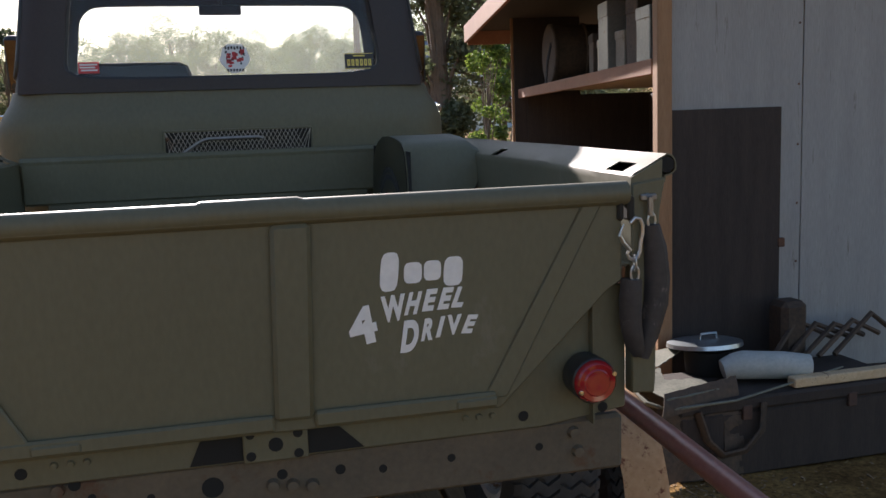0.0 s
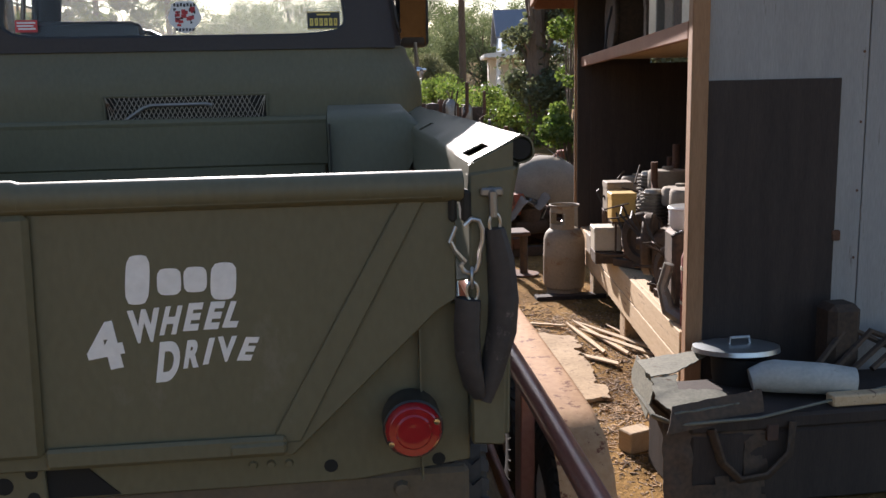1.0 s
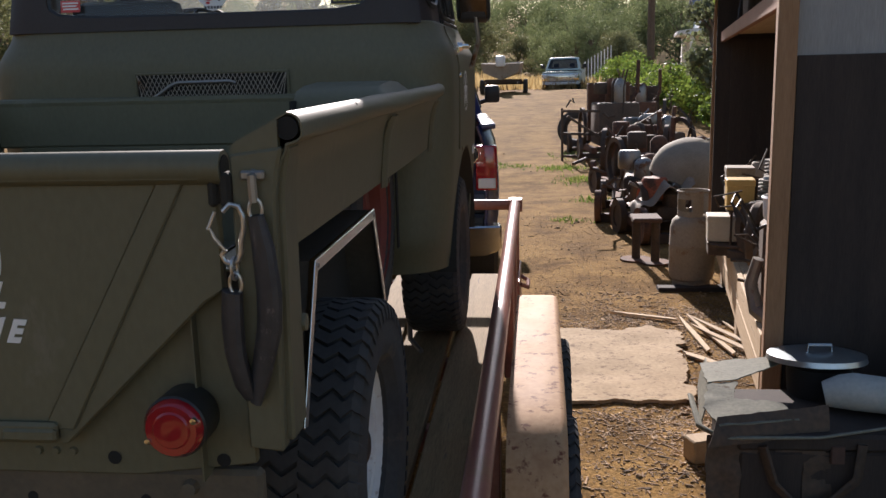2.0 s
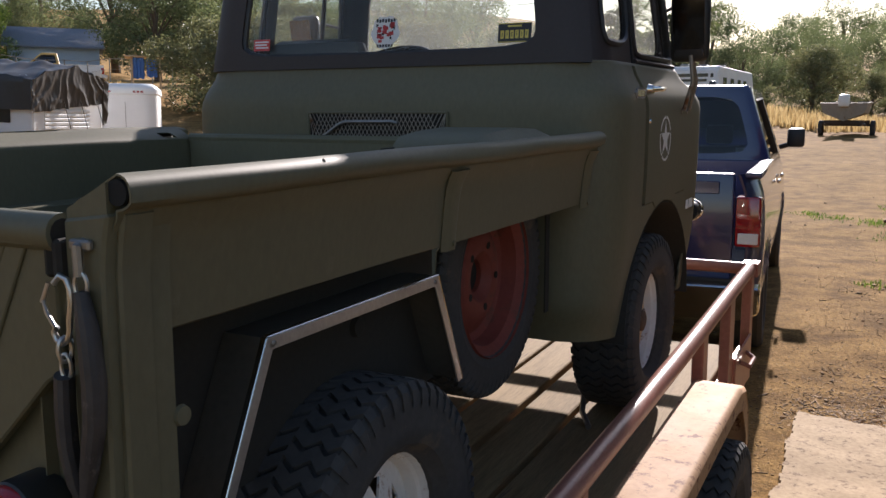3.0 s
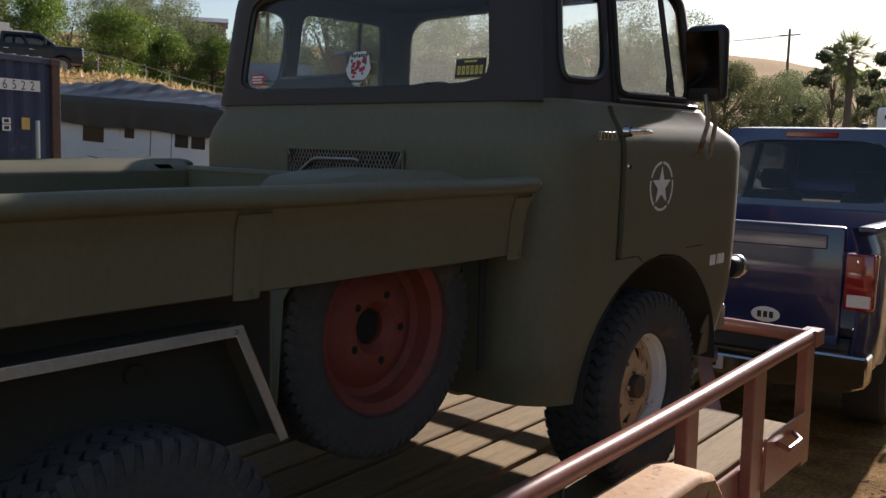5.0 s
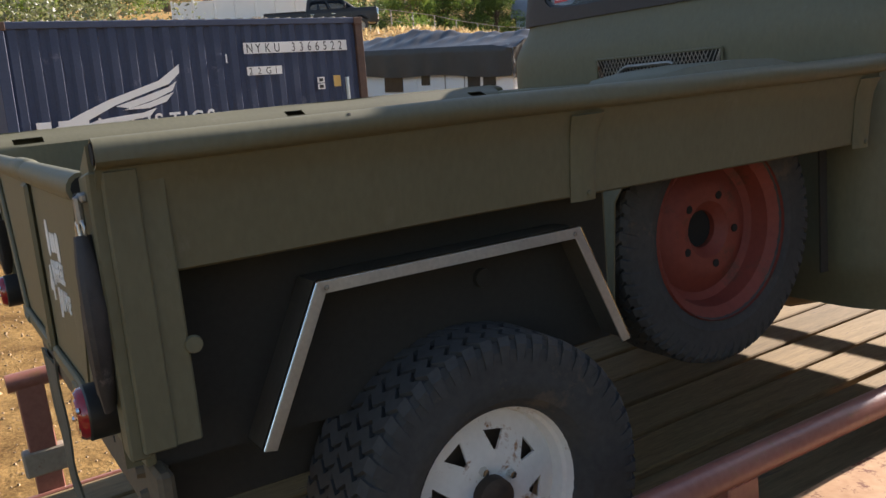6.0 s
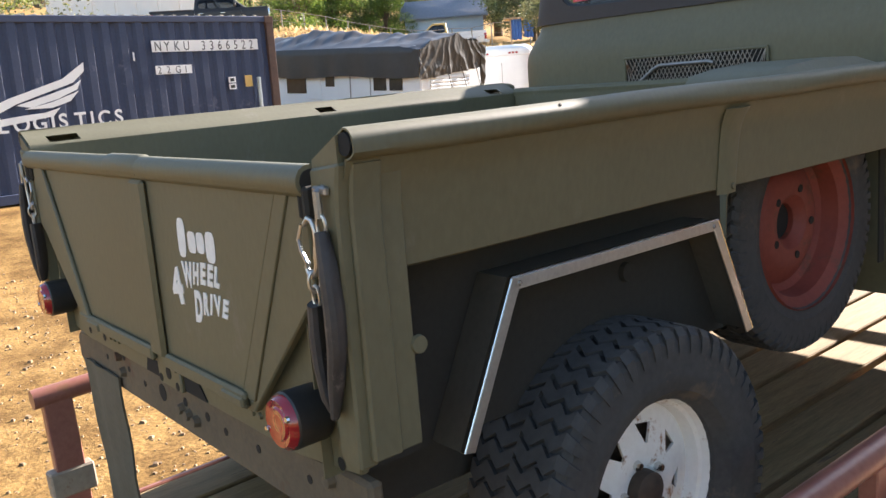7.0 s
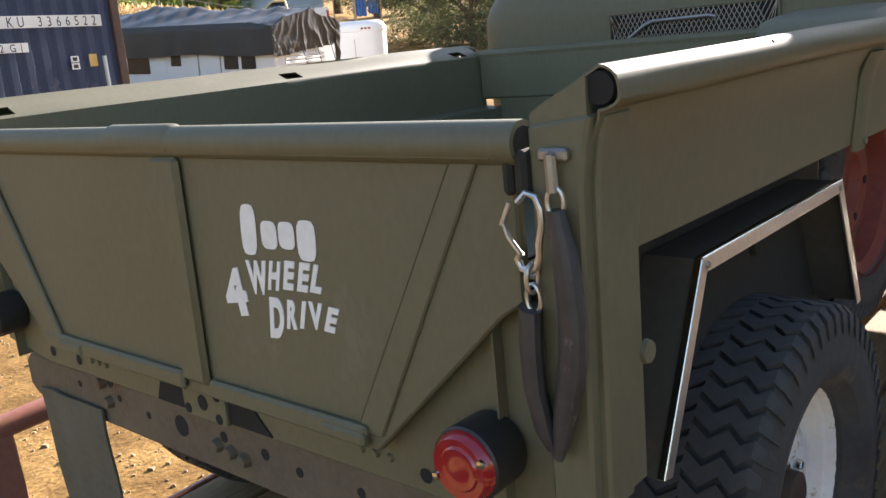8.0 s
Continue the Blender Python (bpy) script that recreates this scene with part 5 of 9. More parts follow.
def cab_inside(shell):
    for x in (-0.38, 0.38):
        bm = B()
        box(bm, (x - 0.24, 2.25, 1.55), (x + 0.24, 2.70, 1.70), 0.04, seg=2)
        seat = part("seat", bm, M_SEAT, truck, "black vinyl seat")
        bm = B()
        box(bm, (x - 0.23, 2.18, 1.68), (x + 0.23, 2.28, 1.93 + 0.10 * (x < 0)), 0.05, seg=2)
        part("seat_back", bm, M_SEAT, seat)
    bm = B()
    ring = [(0.19 * math.cos(t), 0.19 * math.sin(t), 0) for t in (2 * math.pi * q / 32 for q in range(32))]
    mw = pose(-0.38, 2.80, 1.96, 25, 0, 0)
    tube(bm, ring, 0.012, 8, closed=True, m=mw)
    for a in (90, 210, 330):
        tube(bm, [(0, 0, -0.02), (0.19 * math.cos(radians(a)), 0.19 * math.sin(radians(a)), 0)], 0.009, 6, m=mw)
    tube(bm, [(0, 0, 0), (0, 0, -0.45)], 0.02, 8, m=mw)
    part("steering_wheel", bm, M_BLACK, truck, "black steering wheel")
    bm = B()
    box(bm, (-0.78, 2.98, 1.62), (0.78, 3.20, 1.86), 0.03, seg=2)
    part("dashboard", bm, M_OLIVE, truck)
    bm = B()
    box(bm, (-0.12, 3.04, 2.31), (0.09, 3.06, 2.36), 0.008, seg=2)
    tube(bm, [(-0.01, 3.06, 2.35), (-0.01, 3.12, 2.395)], 0.006, 6)
    part("rear_view_mirror", bm, M_BLACK, truck, "black rear-view mirror on a stalk")
    # engine cover between the seats
    bm = B()
    box(bm, (-0.16, 2.2, 1.5), (0.16, 3.2, 1.76), 0.06, seg=2)
    part("engine_cover", bm, M_SEAT, truck)


def wing_mirrors(shell):
    for s in (1, -1):
        m = Matrix.Translation((s * 0.945, 2.93, 2.075)) @ pose(0, 0, 0, 3, 0, s * 2)
        bm = B()
        box(bm, (-0.078, -0.02, -0.136), (0.078, 0.04, 0.136), 0.028, seg=3)
        mir = part("wing_mirror", bm, M_BLACK, truck, "tall black wing mirror on steel arms", m=m)
        bm = B()
        box(bm, (-0.062, -0.0225, -0.116), (0.062, -0.0195, 0.116), 0.0012)
        part("mirror_glass", bm, M_MIRROR, mir, "mirror glass", m=pose(0, -0.008, 0, 7, 0, 0))
        for y0, y1 in ((2.92, 2.94), (2.95, 3.04)):
            bm = B()
            tube(bm, [(s * 0.955, y0, 1.965), (s * 0.965, (y0 + y1) / 2, 1.86), (s * 0.93, y1, 1.745)], 0.0085, 8)
            lathe(bm, [(0, 0.012), (0.012, 0.01), (0.015, 0)], 10, pose(s * 0.915, y1, 1.742, 0, 90 * s, 0))
            part("mirror_arm", bm, M_STEEL, truck, "bent steel mirror arm")
        bm = B()
        tube(bm, [(s * 0.94, 2.96, 2.19), (s * 0.87, 3.0, 2.17), (s * 0.81, 3.05, 2.15)], 0.007, 8)
        part("mirror_stay", bm, M_STEEL, truck)


shell = cab_shell()
greenhouse(shell)
cab_inside(shell)
wing_mirrors(shell)
# front bumper and headlights
bm = B()
box(bm, (-0.80, 3.50, 0.98), (0.80, 3.60, 1.10), 0.02, seg=2)
part("front_bumper", bm, M_STEEL, truck)
for s in (-1, 1):
    bm = B()
    lathe(bm, [(0.0, 0.0), (0.040, 0.0), (0.046, 0.02), (0.046, 0.075), (0.040, 0.082)], 18, pose(s * 0.865, 3.43, 1.275, -90, 0, 0))
    sig = part("turn_signal", bm, M_BLACK, truck, "round turn signal with a chrome ring")
    bm = B()
    lathe(bm, [(0.046, 0.060), (0.052, 0.066), (0.052, 0.084), (0.038, 0.088)], 18, pose(s * 0.865, 3.43, 1.275, -90, 0, 0))
    part("ring", bm, M_CHROME, sig, "chrome ring")
for s in (-1, 1):
    bm = B()
    lathe(bm, [(0.095, 0), (0.10, 0.03), (0.085, 0.045), (0, 0.06)], 24, pose(s * 0.50, 3.575, 1.45, -90, 0, 0))
    part("headlight", bm, M_CHROME, truck)

# ---- the trailer ----
trailer = thing("flatbed_trailer", "red oxide flatbed trailer with pipe side rails and a plank deck", "trailer", pose(0.072, 0, 0, 2.45, 0, -0.75))
TX, TD, TR = 1.04, 0.455, 0.855      # half width to the rail, deck top, rail height at the rear
TY0, TY1 = -0.95, 3.86


def trailer_build():
    for s in (1, -1):
        bm = B()
        y0 = TY0 if s > 0 else -0.02
        tube(bm, [(s * TX, y, TR + 0.006 * math.sin(y * 2.1)) for y in steps(y0, TY1, 14)], 0.032, 14)
        part("side_rail", bm, M_TRAILER, trailer, "worn red pipe side rail")
        for y in ((0.02, 1.15, 2.62, 3.22, 3.80) if s > 0 else (0.05, 1.15, 2.62, 3.80)):
            bm = B()
            wide = 0.045 if y != 3.22 else 0.06
            box(bm, (s * TX - 0.022, y - wide, TD - 0.16), (s * TX + 0.022, y + wide, TR - 0.018), 0.004)
            part("stake", bm, M_TRAILER, trailer, "red steel stake")
        bm = B()
        box(bm, (min(s * (TX - 0.045), s * (TX - 0.0225)), TY0, TD - 0.14), (max(s * (TX - 0.045), s * (TX - 0.0225)), TY1, TD), 0.005)
        part("side_beam", bm, M_TRAILER, trailer)
        # plate and bar between the front stakes
        bm = B()
        box(bm, (min(s * (TX + 0.023), s * (TX + 0.035)), 3.28, TD - 0.12), (max(s * (TX + 0.023), s * (TX + 0.035)), 3.74, TD + 0.10), 0.003)
        part("stake_plate", bm, M_TRAILER, trailer)
        bm = B()
        tube(bm, [(s * (TX + 0.036), 3.40, TD + 0.05), (s * (TX + 0.075), 3.42, TD + 0.03), (s * (TX + 0.075), 3.56, TD + 0.03), (s * (TX + 0.036), 3.58, TD + 0.05)], 0.011, 8)
        part("tie_loop", bm, M_TRAILER, trailer)
        # fender over the twin wheels
        bm = B()
        out, inn = s * (TX + 0.205), s * (TX + 0.045)
        prof = [(0.82, 0.40), (0.85, 0.54), (0.91, 0.66), (1.0, 0.735), (1.12, 0.762), (1.4, 0.768), (1.8, 0.768), (2.26, 0.765), (2.37, 0.74), (2.44, 0.66), (2.48, 0.54), (2.50, 0.42)]
        sheet(bm, lambda k, q: Vector((inn + (out - inn) * q, prof[int(k)][0], prof[int(k)][1] - 0.012 * (q > 0.97) - 0.004 * (q > 0.9))), [float(k) for k in range(len(prof))],
              [0, 0.3, 0.6, 0.9, 0.965, 1.0], 0.004)
        fend = part("trailer_fender", bm, M_FENDER, trailer, "dusty rounded red wheel fender", angle=50)
        bm = B()
        g = [(bm.verts.new((out, p[0], p[1] - 0.012)), bm.verts.new((out, 1.66 + (p[0] - 1.66) * 0.955, p[1] - 0.075 if p[1] > 0.65 else p[1]))) for p in prof]
        for (a, b), (c, d) in zip(g, g[1:]):
            bm.faces.new((a, b, d, c))
        bmesh.ops.recalc_face_normals(bm, faces=bm.faces)
        bmesh.ops.solidify(bm, geom=list(bm.faces), thickness=0.004)
        part("fender_lip", bm, M_FENDER, fend)
        # wheels of the trailer
        for y in (1.30, 2.03):
            w = new("trailer_wheel", None)
            w.parent = trailer
            w.matrix_basis = pose(s * (TX + 0.155), y, 0.33, random.uniform(0, 50), 0, 0 if s > 0 else 180)
            put_tyre(w, TRAILER_TYRE, "worn black trailer tyre")
            bm, x0 = plain_rim(0.18, 0.195)
            part("rim", bm, M_WHEEL, w, "white steel rim")
    # front rail, cross beams
    bm = B()
    tube(bm, [(-TX, TY1, TR), (TX, TY1, TR)], 0.03, 12)
    part("front_rail", bm, M_TRAILER, trailer, "red pipe across the trailer's front")
    bm = B()
    box(bm, (TX - 0.04, TY1 - 0.04, TR - 0.035), (TX + 0.04, TY1 + 0.05, TR + 0.035), 0.004)
    part("rail_corner", bm, M_TRAILER, trailer)
    for y in (TY0 + 0.03, -0.3, 0.4, 1.1, 1.8, 2.5, 3.2, TY1 - 0.03):
        bm = B()
        box(bm, (-TX + 0.05, y - 0.03, TD - 0.14), (TX - 0.05, y + 0.03, TD - 0.046), 0.004)
        part("cross_beam", bm, M_TRAILER, trailer)
    # tongue to the coupling
    for s in (-1, 1):
        bm = B()
        tube(bm, [(s * 0.7, 3.7, TD - 0.10), (0, 5.12, TD - 0.13)], 0.05, 4)
        part("tongue_beam", bm, M_TRAILER, trailer)
    bm = B()
    box(bm, (-0.06, 5.0, TD - 0.17), (0.06, 5.22, TD - 0.07), 0.02, seg=2)
    part("coupler", bm, M_STEEL, trailer)
    bm = B()
    tube(bm, [(0, 4.75, 0.02), (0, 4.75, 0.75)], 0.03, 10)
    part("jack", bm, M_STEEL, trailer)
    # ramp brackets at the rear left: an upright plate and a stake bound with tape
    bm = B()
    sheet(bm, lambda x, z: (-0.62 + 0.28 * (x - 0.5) * (1 + 0.10 * (z < 0.56)), 0.088 + 0.05 * max(0, 0.75 - z) ** 1.5 + 0.012 * noise.noise((x * 3, z * 5, 4)), z + 0.03 * (abs(x - 0.5) * 2) ** 6 * (z < 0.55)), steps(0, 1, 10), steps(0.53, 1.02, 10), 0.006)
    part("mud_flap", bm, M_FLAP, trailer, "hanging dusty brown mud flap plate")
    bm = B()
    box(bm, (-TX - 0.03, -0.02, TD + 0.06), (-TX + 0.028, 0.12, TD + 0.15), 0.006)
    part("tape_wrap", bm, M_TANK, trailer, "tan tape wound round the stake")
    # deck planks
    n = 9
    wide = (2 * TX - 0.10) / n
    for k in range(n):
        x0 = -TX + 0.05 + k * wide
        bm = B()
        g = 0.008 + 0.009 * random.random()
        dz = random.uniform(-0.004, 0.003)
        box(bm, (x0 + g, TY0 + random.uniform(0, 0.02), TD - 0.045 + dz), (x0 + wide - g, TY1 - 0.05, TD + dz), 0.005)
        part("deck_plank", bm, M_DECK, trailer)
    # ratchet strap and chain round the front axle
    bm = B()
    tube(bm, [(0.66, 2.45, TD + 0.01), (0.60, 2.55, TD + 0.03), (0.56, 2.75, 0.7)], 0.012, 6)
    part("tie_chain", bm, M_STEEL, trailer)


TRAILER_TYRE = tyre_mesh(0.325, 0.19, 0.19, 44)
trailer_build()

# ---- the open shed ----
SHED = pose(2.29, 2.70, 0, 0, 0, -8.4)
shed = thing("open_shed", "open-sided timber shed with plywood walls and a high shelf", "shed", SHED)
DEEP, WIDE = 3.85, 3.4


def shed_build():
    def post(x, y, z0, z1, w=0.09, mt=M_TIMBER, nm="post"):
        bm = B()
        box(bm, (x - w / 2, y - w / 2, z0), (x + w / 2, y + w / 2, z1), 0.005)
        return part(nm, bm, mt, shed, "raw timber post")
    post(0.037, -0.01, 0.05, 2.95, 0.082)
    bm = B()
    box(bm, (-0.03, DEEP + 0.012, 0.55), (0.62, DEEP + 0.05, 2.80), 0.004)
    part("end_board", bm, M_PLYDARK, shed, "dark stained end board")
    post(-0.045, DEEP + 0.03, 0.0, 2.80, 0.026)
    post(WIDE, DEEP, 0.0, 2.95)
    post(WIDE, 0.0, 0.0, 2.95)
    # front wall: two whitewashed sheets and a dark sheet nailed low over them
    bm = B()
    box(bm, (0.079, 0.0, 0.30), (0.84, 0.018, 2.95), 0.002)
    part("plywood_sheet", bm, M_PLYWHITE, shed, "weathered whitewashed plywood")
    bm = B()
    box(bm, (0.846, 0.0, 0.30), (2.13, 0.018, 2.95), 0.002)
    part("plywood_sheet", bm, M_PLYWHITE, shed, "weathered whitewashed plywood")
    bm = B()
    box(bm, (2.136, 0.0, 0.30), (WIDE, 0.018, 2.95), 0.002)
    part("plywood_sheet", bm, M_PLYWHITE, shed, "weathered whitewashed plywood")
    bm = B()
    box(bm, (0.082, -0.022, 0.30), (0.712, -0.002, 1.80), 0.003)
    part("dark_board", bm, M_PLYDARK, shed, "dark stained plywood sheet over the wall")
    bm = B()
    box(bm, (0.70, -0.03, 1.02), (0.74, -0.003, 1.07), 0.004)
    part("hasp", bm, M_RUST, shed)
    bm = B()
    box(bm, (0.10, -0.012, 0.02), (WIDE, 0.02, 0.298), 0.003)
    part("skirting_board", bm, M_PLYDARK, shed)
    for k in range(7):
        bm = B()
        lathe(bm, [(0, 0.004), (0.006, 0.003), (0.007, 0)], 8, pose(0.82, -0.0005, 0.6 + 0.33 * k, 90, 0, 0))
        part("nail_head", bm, M_RUST, shed)
    # back and far walls
    bm = B()
    box(bm, (WIDE - 0.02, 0.05, 0.0), (WIDE, DEEP - 0.05, 2.9), 0.002)
    part("back_wall", bm, M_PLYDARK, shed, "dark plywood back wall")
    bm = B()
    box(bm, (0.09, DEEP - 0.012, 0.0), (WIDE - 0.05, DEEP + 0.01, 2.02), 0.002)
    part("end_wall", bm, M_PLYDARK, shed, "dark plywood end wall")
    bm = B()
    box(bm, (1.3, 0.06, 0.55), (1.32, DEEP - 0.02, 2.0), 0.002)
    part("partition", bm, M_PLYDARK, shed, "dark plywood partition")
    # floor and its edge planks
    bm = B()
    box(bm, (0.03, 0.06, 0.515), (WIDE - 0.03, DEEP - 0.02, 0.548), 0.003)
    part("floor_boards", bm, M_PLANK, shed)
    for z0, z1 in ((0.405, 0.55), (0.255, 0.398)):
        bm = B()
        box(bm, (-0.006, 0.06, z0), (0.026, DEEP - 0.06, z1), 0.004)
        part("edge_plank", bm, M_PLANK, shed, "worn timber edge plank")
    for y in (0.4, 1.9, 3.4):
        bm = B()
        box(bm, (0.04, y - 0.1, 0.0), (0.24, y + 0.1, 0.50), 0.01)
        part("pier_block", bm, M_CONCRETE, shed)
    # shelf
    bm = B()
    box(bm, (0.0, 0.06, 2.0), (0.035, DEEP, 2.085), 0.004)
    part("shelf_edge", bm, M_FASCIA, shed, "brown timber shelf edge")
    bm = B()
    box(bm, (0.04, 0.06, 2.06), (1.3, DEEP, 2.083), 0.003)
    part("shelf_board", bm, M_PLANK, shed)
    # roof on rafters with an orange fascia
    bm = B()
    prism(bm, [(-0.35, 2.86), (DEEP + 0.9, 2.74), (DEEP + 0.9, 2.80), (-0.35, 2.92)], -0.35, WIDE + 0.3, "x", 0.003)
    part("roof_deck", bm, M_PLYDARK, shed)
    bm = B()
    prism(bm, [(-0.36, 2.80), (DEEP + 0.91, 2.62), (DEEP + 0.91, 2.80), (-0.36, 2.95)], -0.385, -0.352, "x", 0.004)
    part("fascia", bm, M_FASCIA, shed, "orange-brown painted fascia board")
    bm = B()
    box(bm, (-0.35, DEEP + 0.905, 2.60), (WIDE + 0.3, DEEP + 0.935, 2.80), 0.004)
    part("fascia", bm, M_FASCIA, shed, "orange-brown painted fascia board")


shed_build()


def in_shed(x, y, z=0.55, turn=0):
    return SHED @ pose(x, y, z, 0, 0, turn)


def crate(lo, size, material, label, category="box", turn=0, name="box_carton"):
    w, d, h = size
    root = thing(name, label, category, in_shed(*lo, turn))
    bm = B()
    box(bm, (-w / 2, -d / 2, 0), (w / 2, d / 2, h * 0.97), 0.006)
    part("body", bm, material, root)
    bm = B()
    box(bm, (-w / 2 - 0.004, -d / 2 - 0.004, h * 0.78), (w / 2 + 0.004, d / 2 + 0.004, h), 0.005)
    part("lid", bm, material, root)
    return root


random.seed(5)
# on the shelf
for y, w, h, mt, lab in ((0.55, 0.20, 0.34, M_STEEL, "grey metal box standing on the shed shelf"), (0.80, 0.16, 0.42, M_GREASE, "dark metal box standing on the shed shelf"),
                         (1.03, 0.14, 0.25, M_TANK, "tan carton standing on the shed shelf"), (1.25, 0.22, 0.46, M_STEEL, "tall grey steel box on the shed shelf"),
                         (1.50, 0.15, 0.24, M_CREAM, "cream carton standing on the shed shelf"), (1.72, 0.2, 0.30, M_GREASE, "black steel box on the shed shelf")):
    crate((0.20 + random.uniform(0, 0.06), y, 2.084), (0.24, w, h), mt, lab, turn=random.uniform(-9, 9))
for y, h in ((0.40, 0.5), (0.93, 0.55)):
    bm = B()
    lathe(bm, [(0, 0), (0.075, 0), (0.078, 0.01), (0.075, h * 0.8), (0.04, h * 0.9), (0.035, h), (0, h)], 18)
    solid("metal_canister", bm, M_RUST, "rusty brown metal canister on the shed shelf", "canister", in_shed(0.45, y, 2.084), "canisters on the shelf")
# a drum lying on the shelf's far end
drum = thing("oil_drum", "dark steel drum lying on the shed shelf", "drum", in_shed(0.42, 3.05, 2.085))
bm = B()
lathe(bm, [(0, 0), (0.25, 0), (0.262, 0.01), (0.262, 0.03), (0.25, 0.04), (0.25, 0.28), (0.262, 0.29), (0.262, 0.31), (0.25, 0.32), (0.25, 0.58), (0.262, 0.59), (0.262, 0.62), (0.25, 0.63), (0, 0.62)], 28,
      pose(-0.3, 0, 0.262, 0, 90, 0))
part("barrel", bm, M_GREASE, drum)
bm = B()
tube(bm, [(-0.30, -0.12, 0.35), (-0.34, -0.14, 0.2), (-0.36, -0.16, 0.02), (-0.37, -0.15, -0.08)], 0.011, 6)
part("hose", bm, M_HOSE, drum)


def pipework(bm, rnd, n, reach, base=0.1, r=0.008):
    for _ in range(n):
        p = Vector((rnd.uniform(-reach, reach), rnd.uniform(-reach, reach), rnd.uniform(base, base + reach)))
        pts = [p]
        for _ in range(3):
            p = p + Vector((rnd.uniform(-0.12, 0.12), rnd.uniform(-0.12, 0.12), rnd.uniform(-0.1, 0.12)))
            p.z = max(p.z, 0.01)
            pts.append(p)
        tube(bm, pts, r * rnd.uniform(0.6, 1.4), 6)


def small_engine(m, seed, label, s=1.0, paint=M_GREASE, tank=M_TANK):
    """A single-cylinder engine on skids: crankcase, finned cylinder, flywheel, tank, carburettor, pipes."""
    rnd = random.Random(seed)
    e = thing("small_engine", label, "engine", m @ Matrix.Scale(s, 4), "engines stored in the shed")
    bm = B()
    box(bm, (-0.14, -0.17, 0.05), (0.14, 0.17, 0.27), 0.03, seg=2)
    part("crankcase", bm, paint, e)
    for x in (-0.11, 0.11):
        bm = B()
        box(bm, (x - 0.02, -0.25, 0.0), (x + 0.02, 0.25, 0.05), 0.005)
        part("skid", bm, M_GREASE, e)
    bm = B()
    fins = [(r, 0.02 * k + dz) for k in range(10) for r, dz in ((0.055, 0.0), (0.086 - 0.001 * k, 0.001), (0.086 - 0.001 * k, 0.008), (0.055, 0.009))]
    lathe(bm, fins + [(0.05, 0.205), (0, 0.21)], 14, pose(0.0, 0.05, 0.27))
    part("cylinder", bm, M_STEEL, e, "finned steel cylinder")
    bm = B()
    lathe(bm, [(0, 0), (0.15, 0), (0.16, 0.01), (0.16, 0.04), (0.15, 0.05), (0.11, 0.05), (0.1, 0.03), (0.04, 0.03), (0.03, 0.09), (0, 0.09)], 24, pose(-0.14, -0.02, 0.20, 0, -90, 0))
    part("flywheel", bm, M_GREASE, e)
    bm = B()
    lathe(bm, [(0, 0), (0.10, 0.005), (0.11, 0.02), (0.11, 0.10), (0.10, 0.115), (0.03, 0.12), (0.03, 0.135), (0, 0.137)], 20, pose(0.05, -0.11, 0.38, 0, 0, 0))
    part("fuel_tank", bm, tank, e)
    bm = B()
    lathe(bm, [(0, 0), (0.06, 0), (0.065, 0.02), (0.065, 0.09), (0.05, 0.10), (0, 0.105)], 16, pose(0.12, 0.12, 0.33))
    part("air_cleaner", bm, M_STEEL, e)
    bm = B()
    tube(bm, [(0.05, 0.1, 0.42), (0.16, 0.16, 0.44), (0.2, 0.2, 0.5), (0.2, 0.2, 0.62)], 0.022, 10)
    part("exhaust_pipe", bm, M_RUST, e)
    bm = B()
    pipework(bm, rnd, 7, 0.17, 0.15)
    tagged(part("fuel_pipe", bm, M_GREASE, e), kind="stuff")
    return e


small_engine(in_shed(0.22, 0.70, 0.549, 15), 1, "greasy small engine with a grey tank on the shed floor", 0.95, tank=M_DOME)
small_engine(in_shed(0.30, 1.25, 0.549, -20), 2, "greasy small engine with a tall exhaust on the shed floor", 1.25)
small_engine(in_shed(0.26, 1.75, 0.549, 40), 3, "rusty small engine with pipes on the shed floor", 1.15, M_RUST)
small_engine(in_shed(0.34, 2.35, 0.549, 5), 4, "dark iron engine with a flywheel on the shed floor", 1.3)
small_engine(in_shed(0.32, 2.95, 0.549, -30), 5, "dusty small engine with a tan tank on the shed floor", 1.1)
small_engine(in_shed(0.80, 1.1, 0.549, 60), 6, "greasy small engine deep in the shed", 1.5)
small_engine(in_shed(0.85, 2.1, 0.549, -50), 7, "greasy small engine deep in the shed", 1.5, M_RUST)
small_engine(in_shed(0.65, 0.55, 0.549, 90), 8, "grey outboard-like engine on the shed floor", 1.2, M_STEEL, M_DOME)
crate((0.04, 1.98, 0.86), (0.17, 0.18, 0.20), M_YELLOW, "yellow plastic box on top of an engine")
crate((0.06, 2.28, 0.90), (0.18, 0.20, 0.21), M_TANK, "tan metal box on top of an engine")
crate((-0.05, 2.05, 0.549), (0.2, 0.22, 0.09), M_GREASE, "dark steel tray on the shed's floor edge", name="steel_tray")
crate((-0.06, 2.05, 0.641), (0.19, 0.20, 0.17), M_CREAM, "cream plastic can with a cap on a steel tray", "canister")
crate((-0.04, 2.40, 0.549), (0.19, 0.22, 0.15), M_TANK, "tan plastic box on the shed's floor edge")
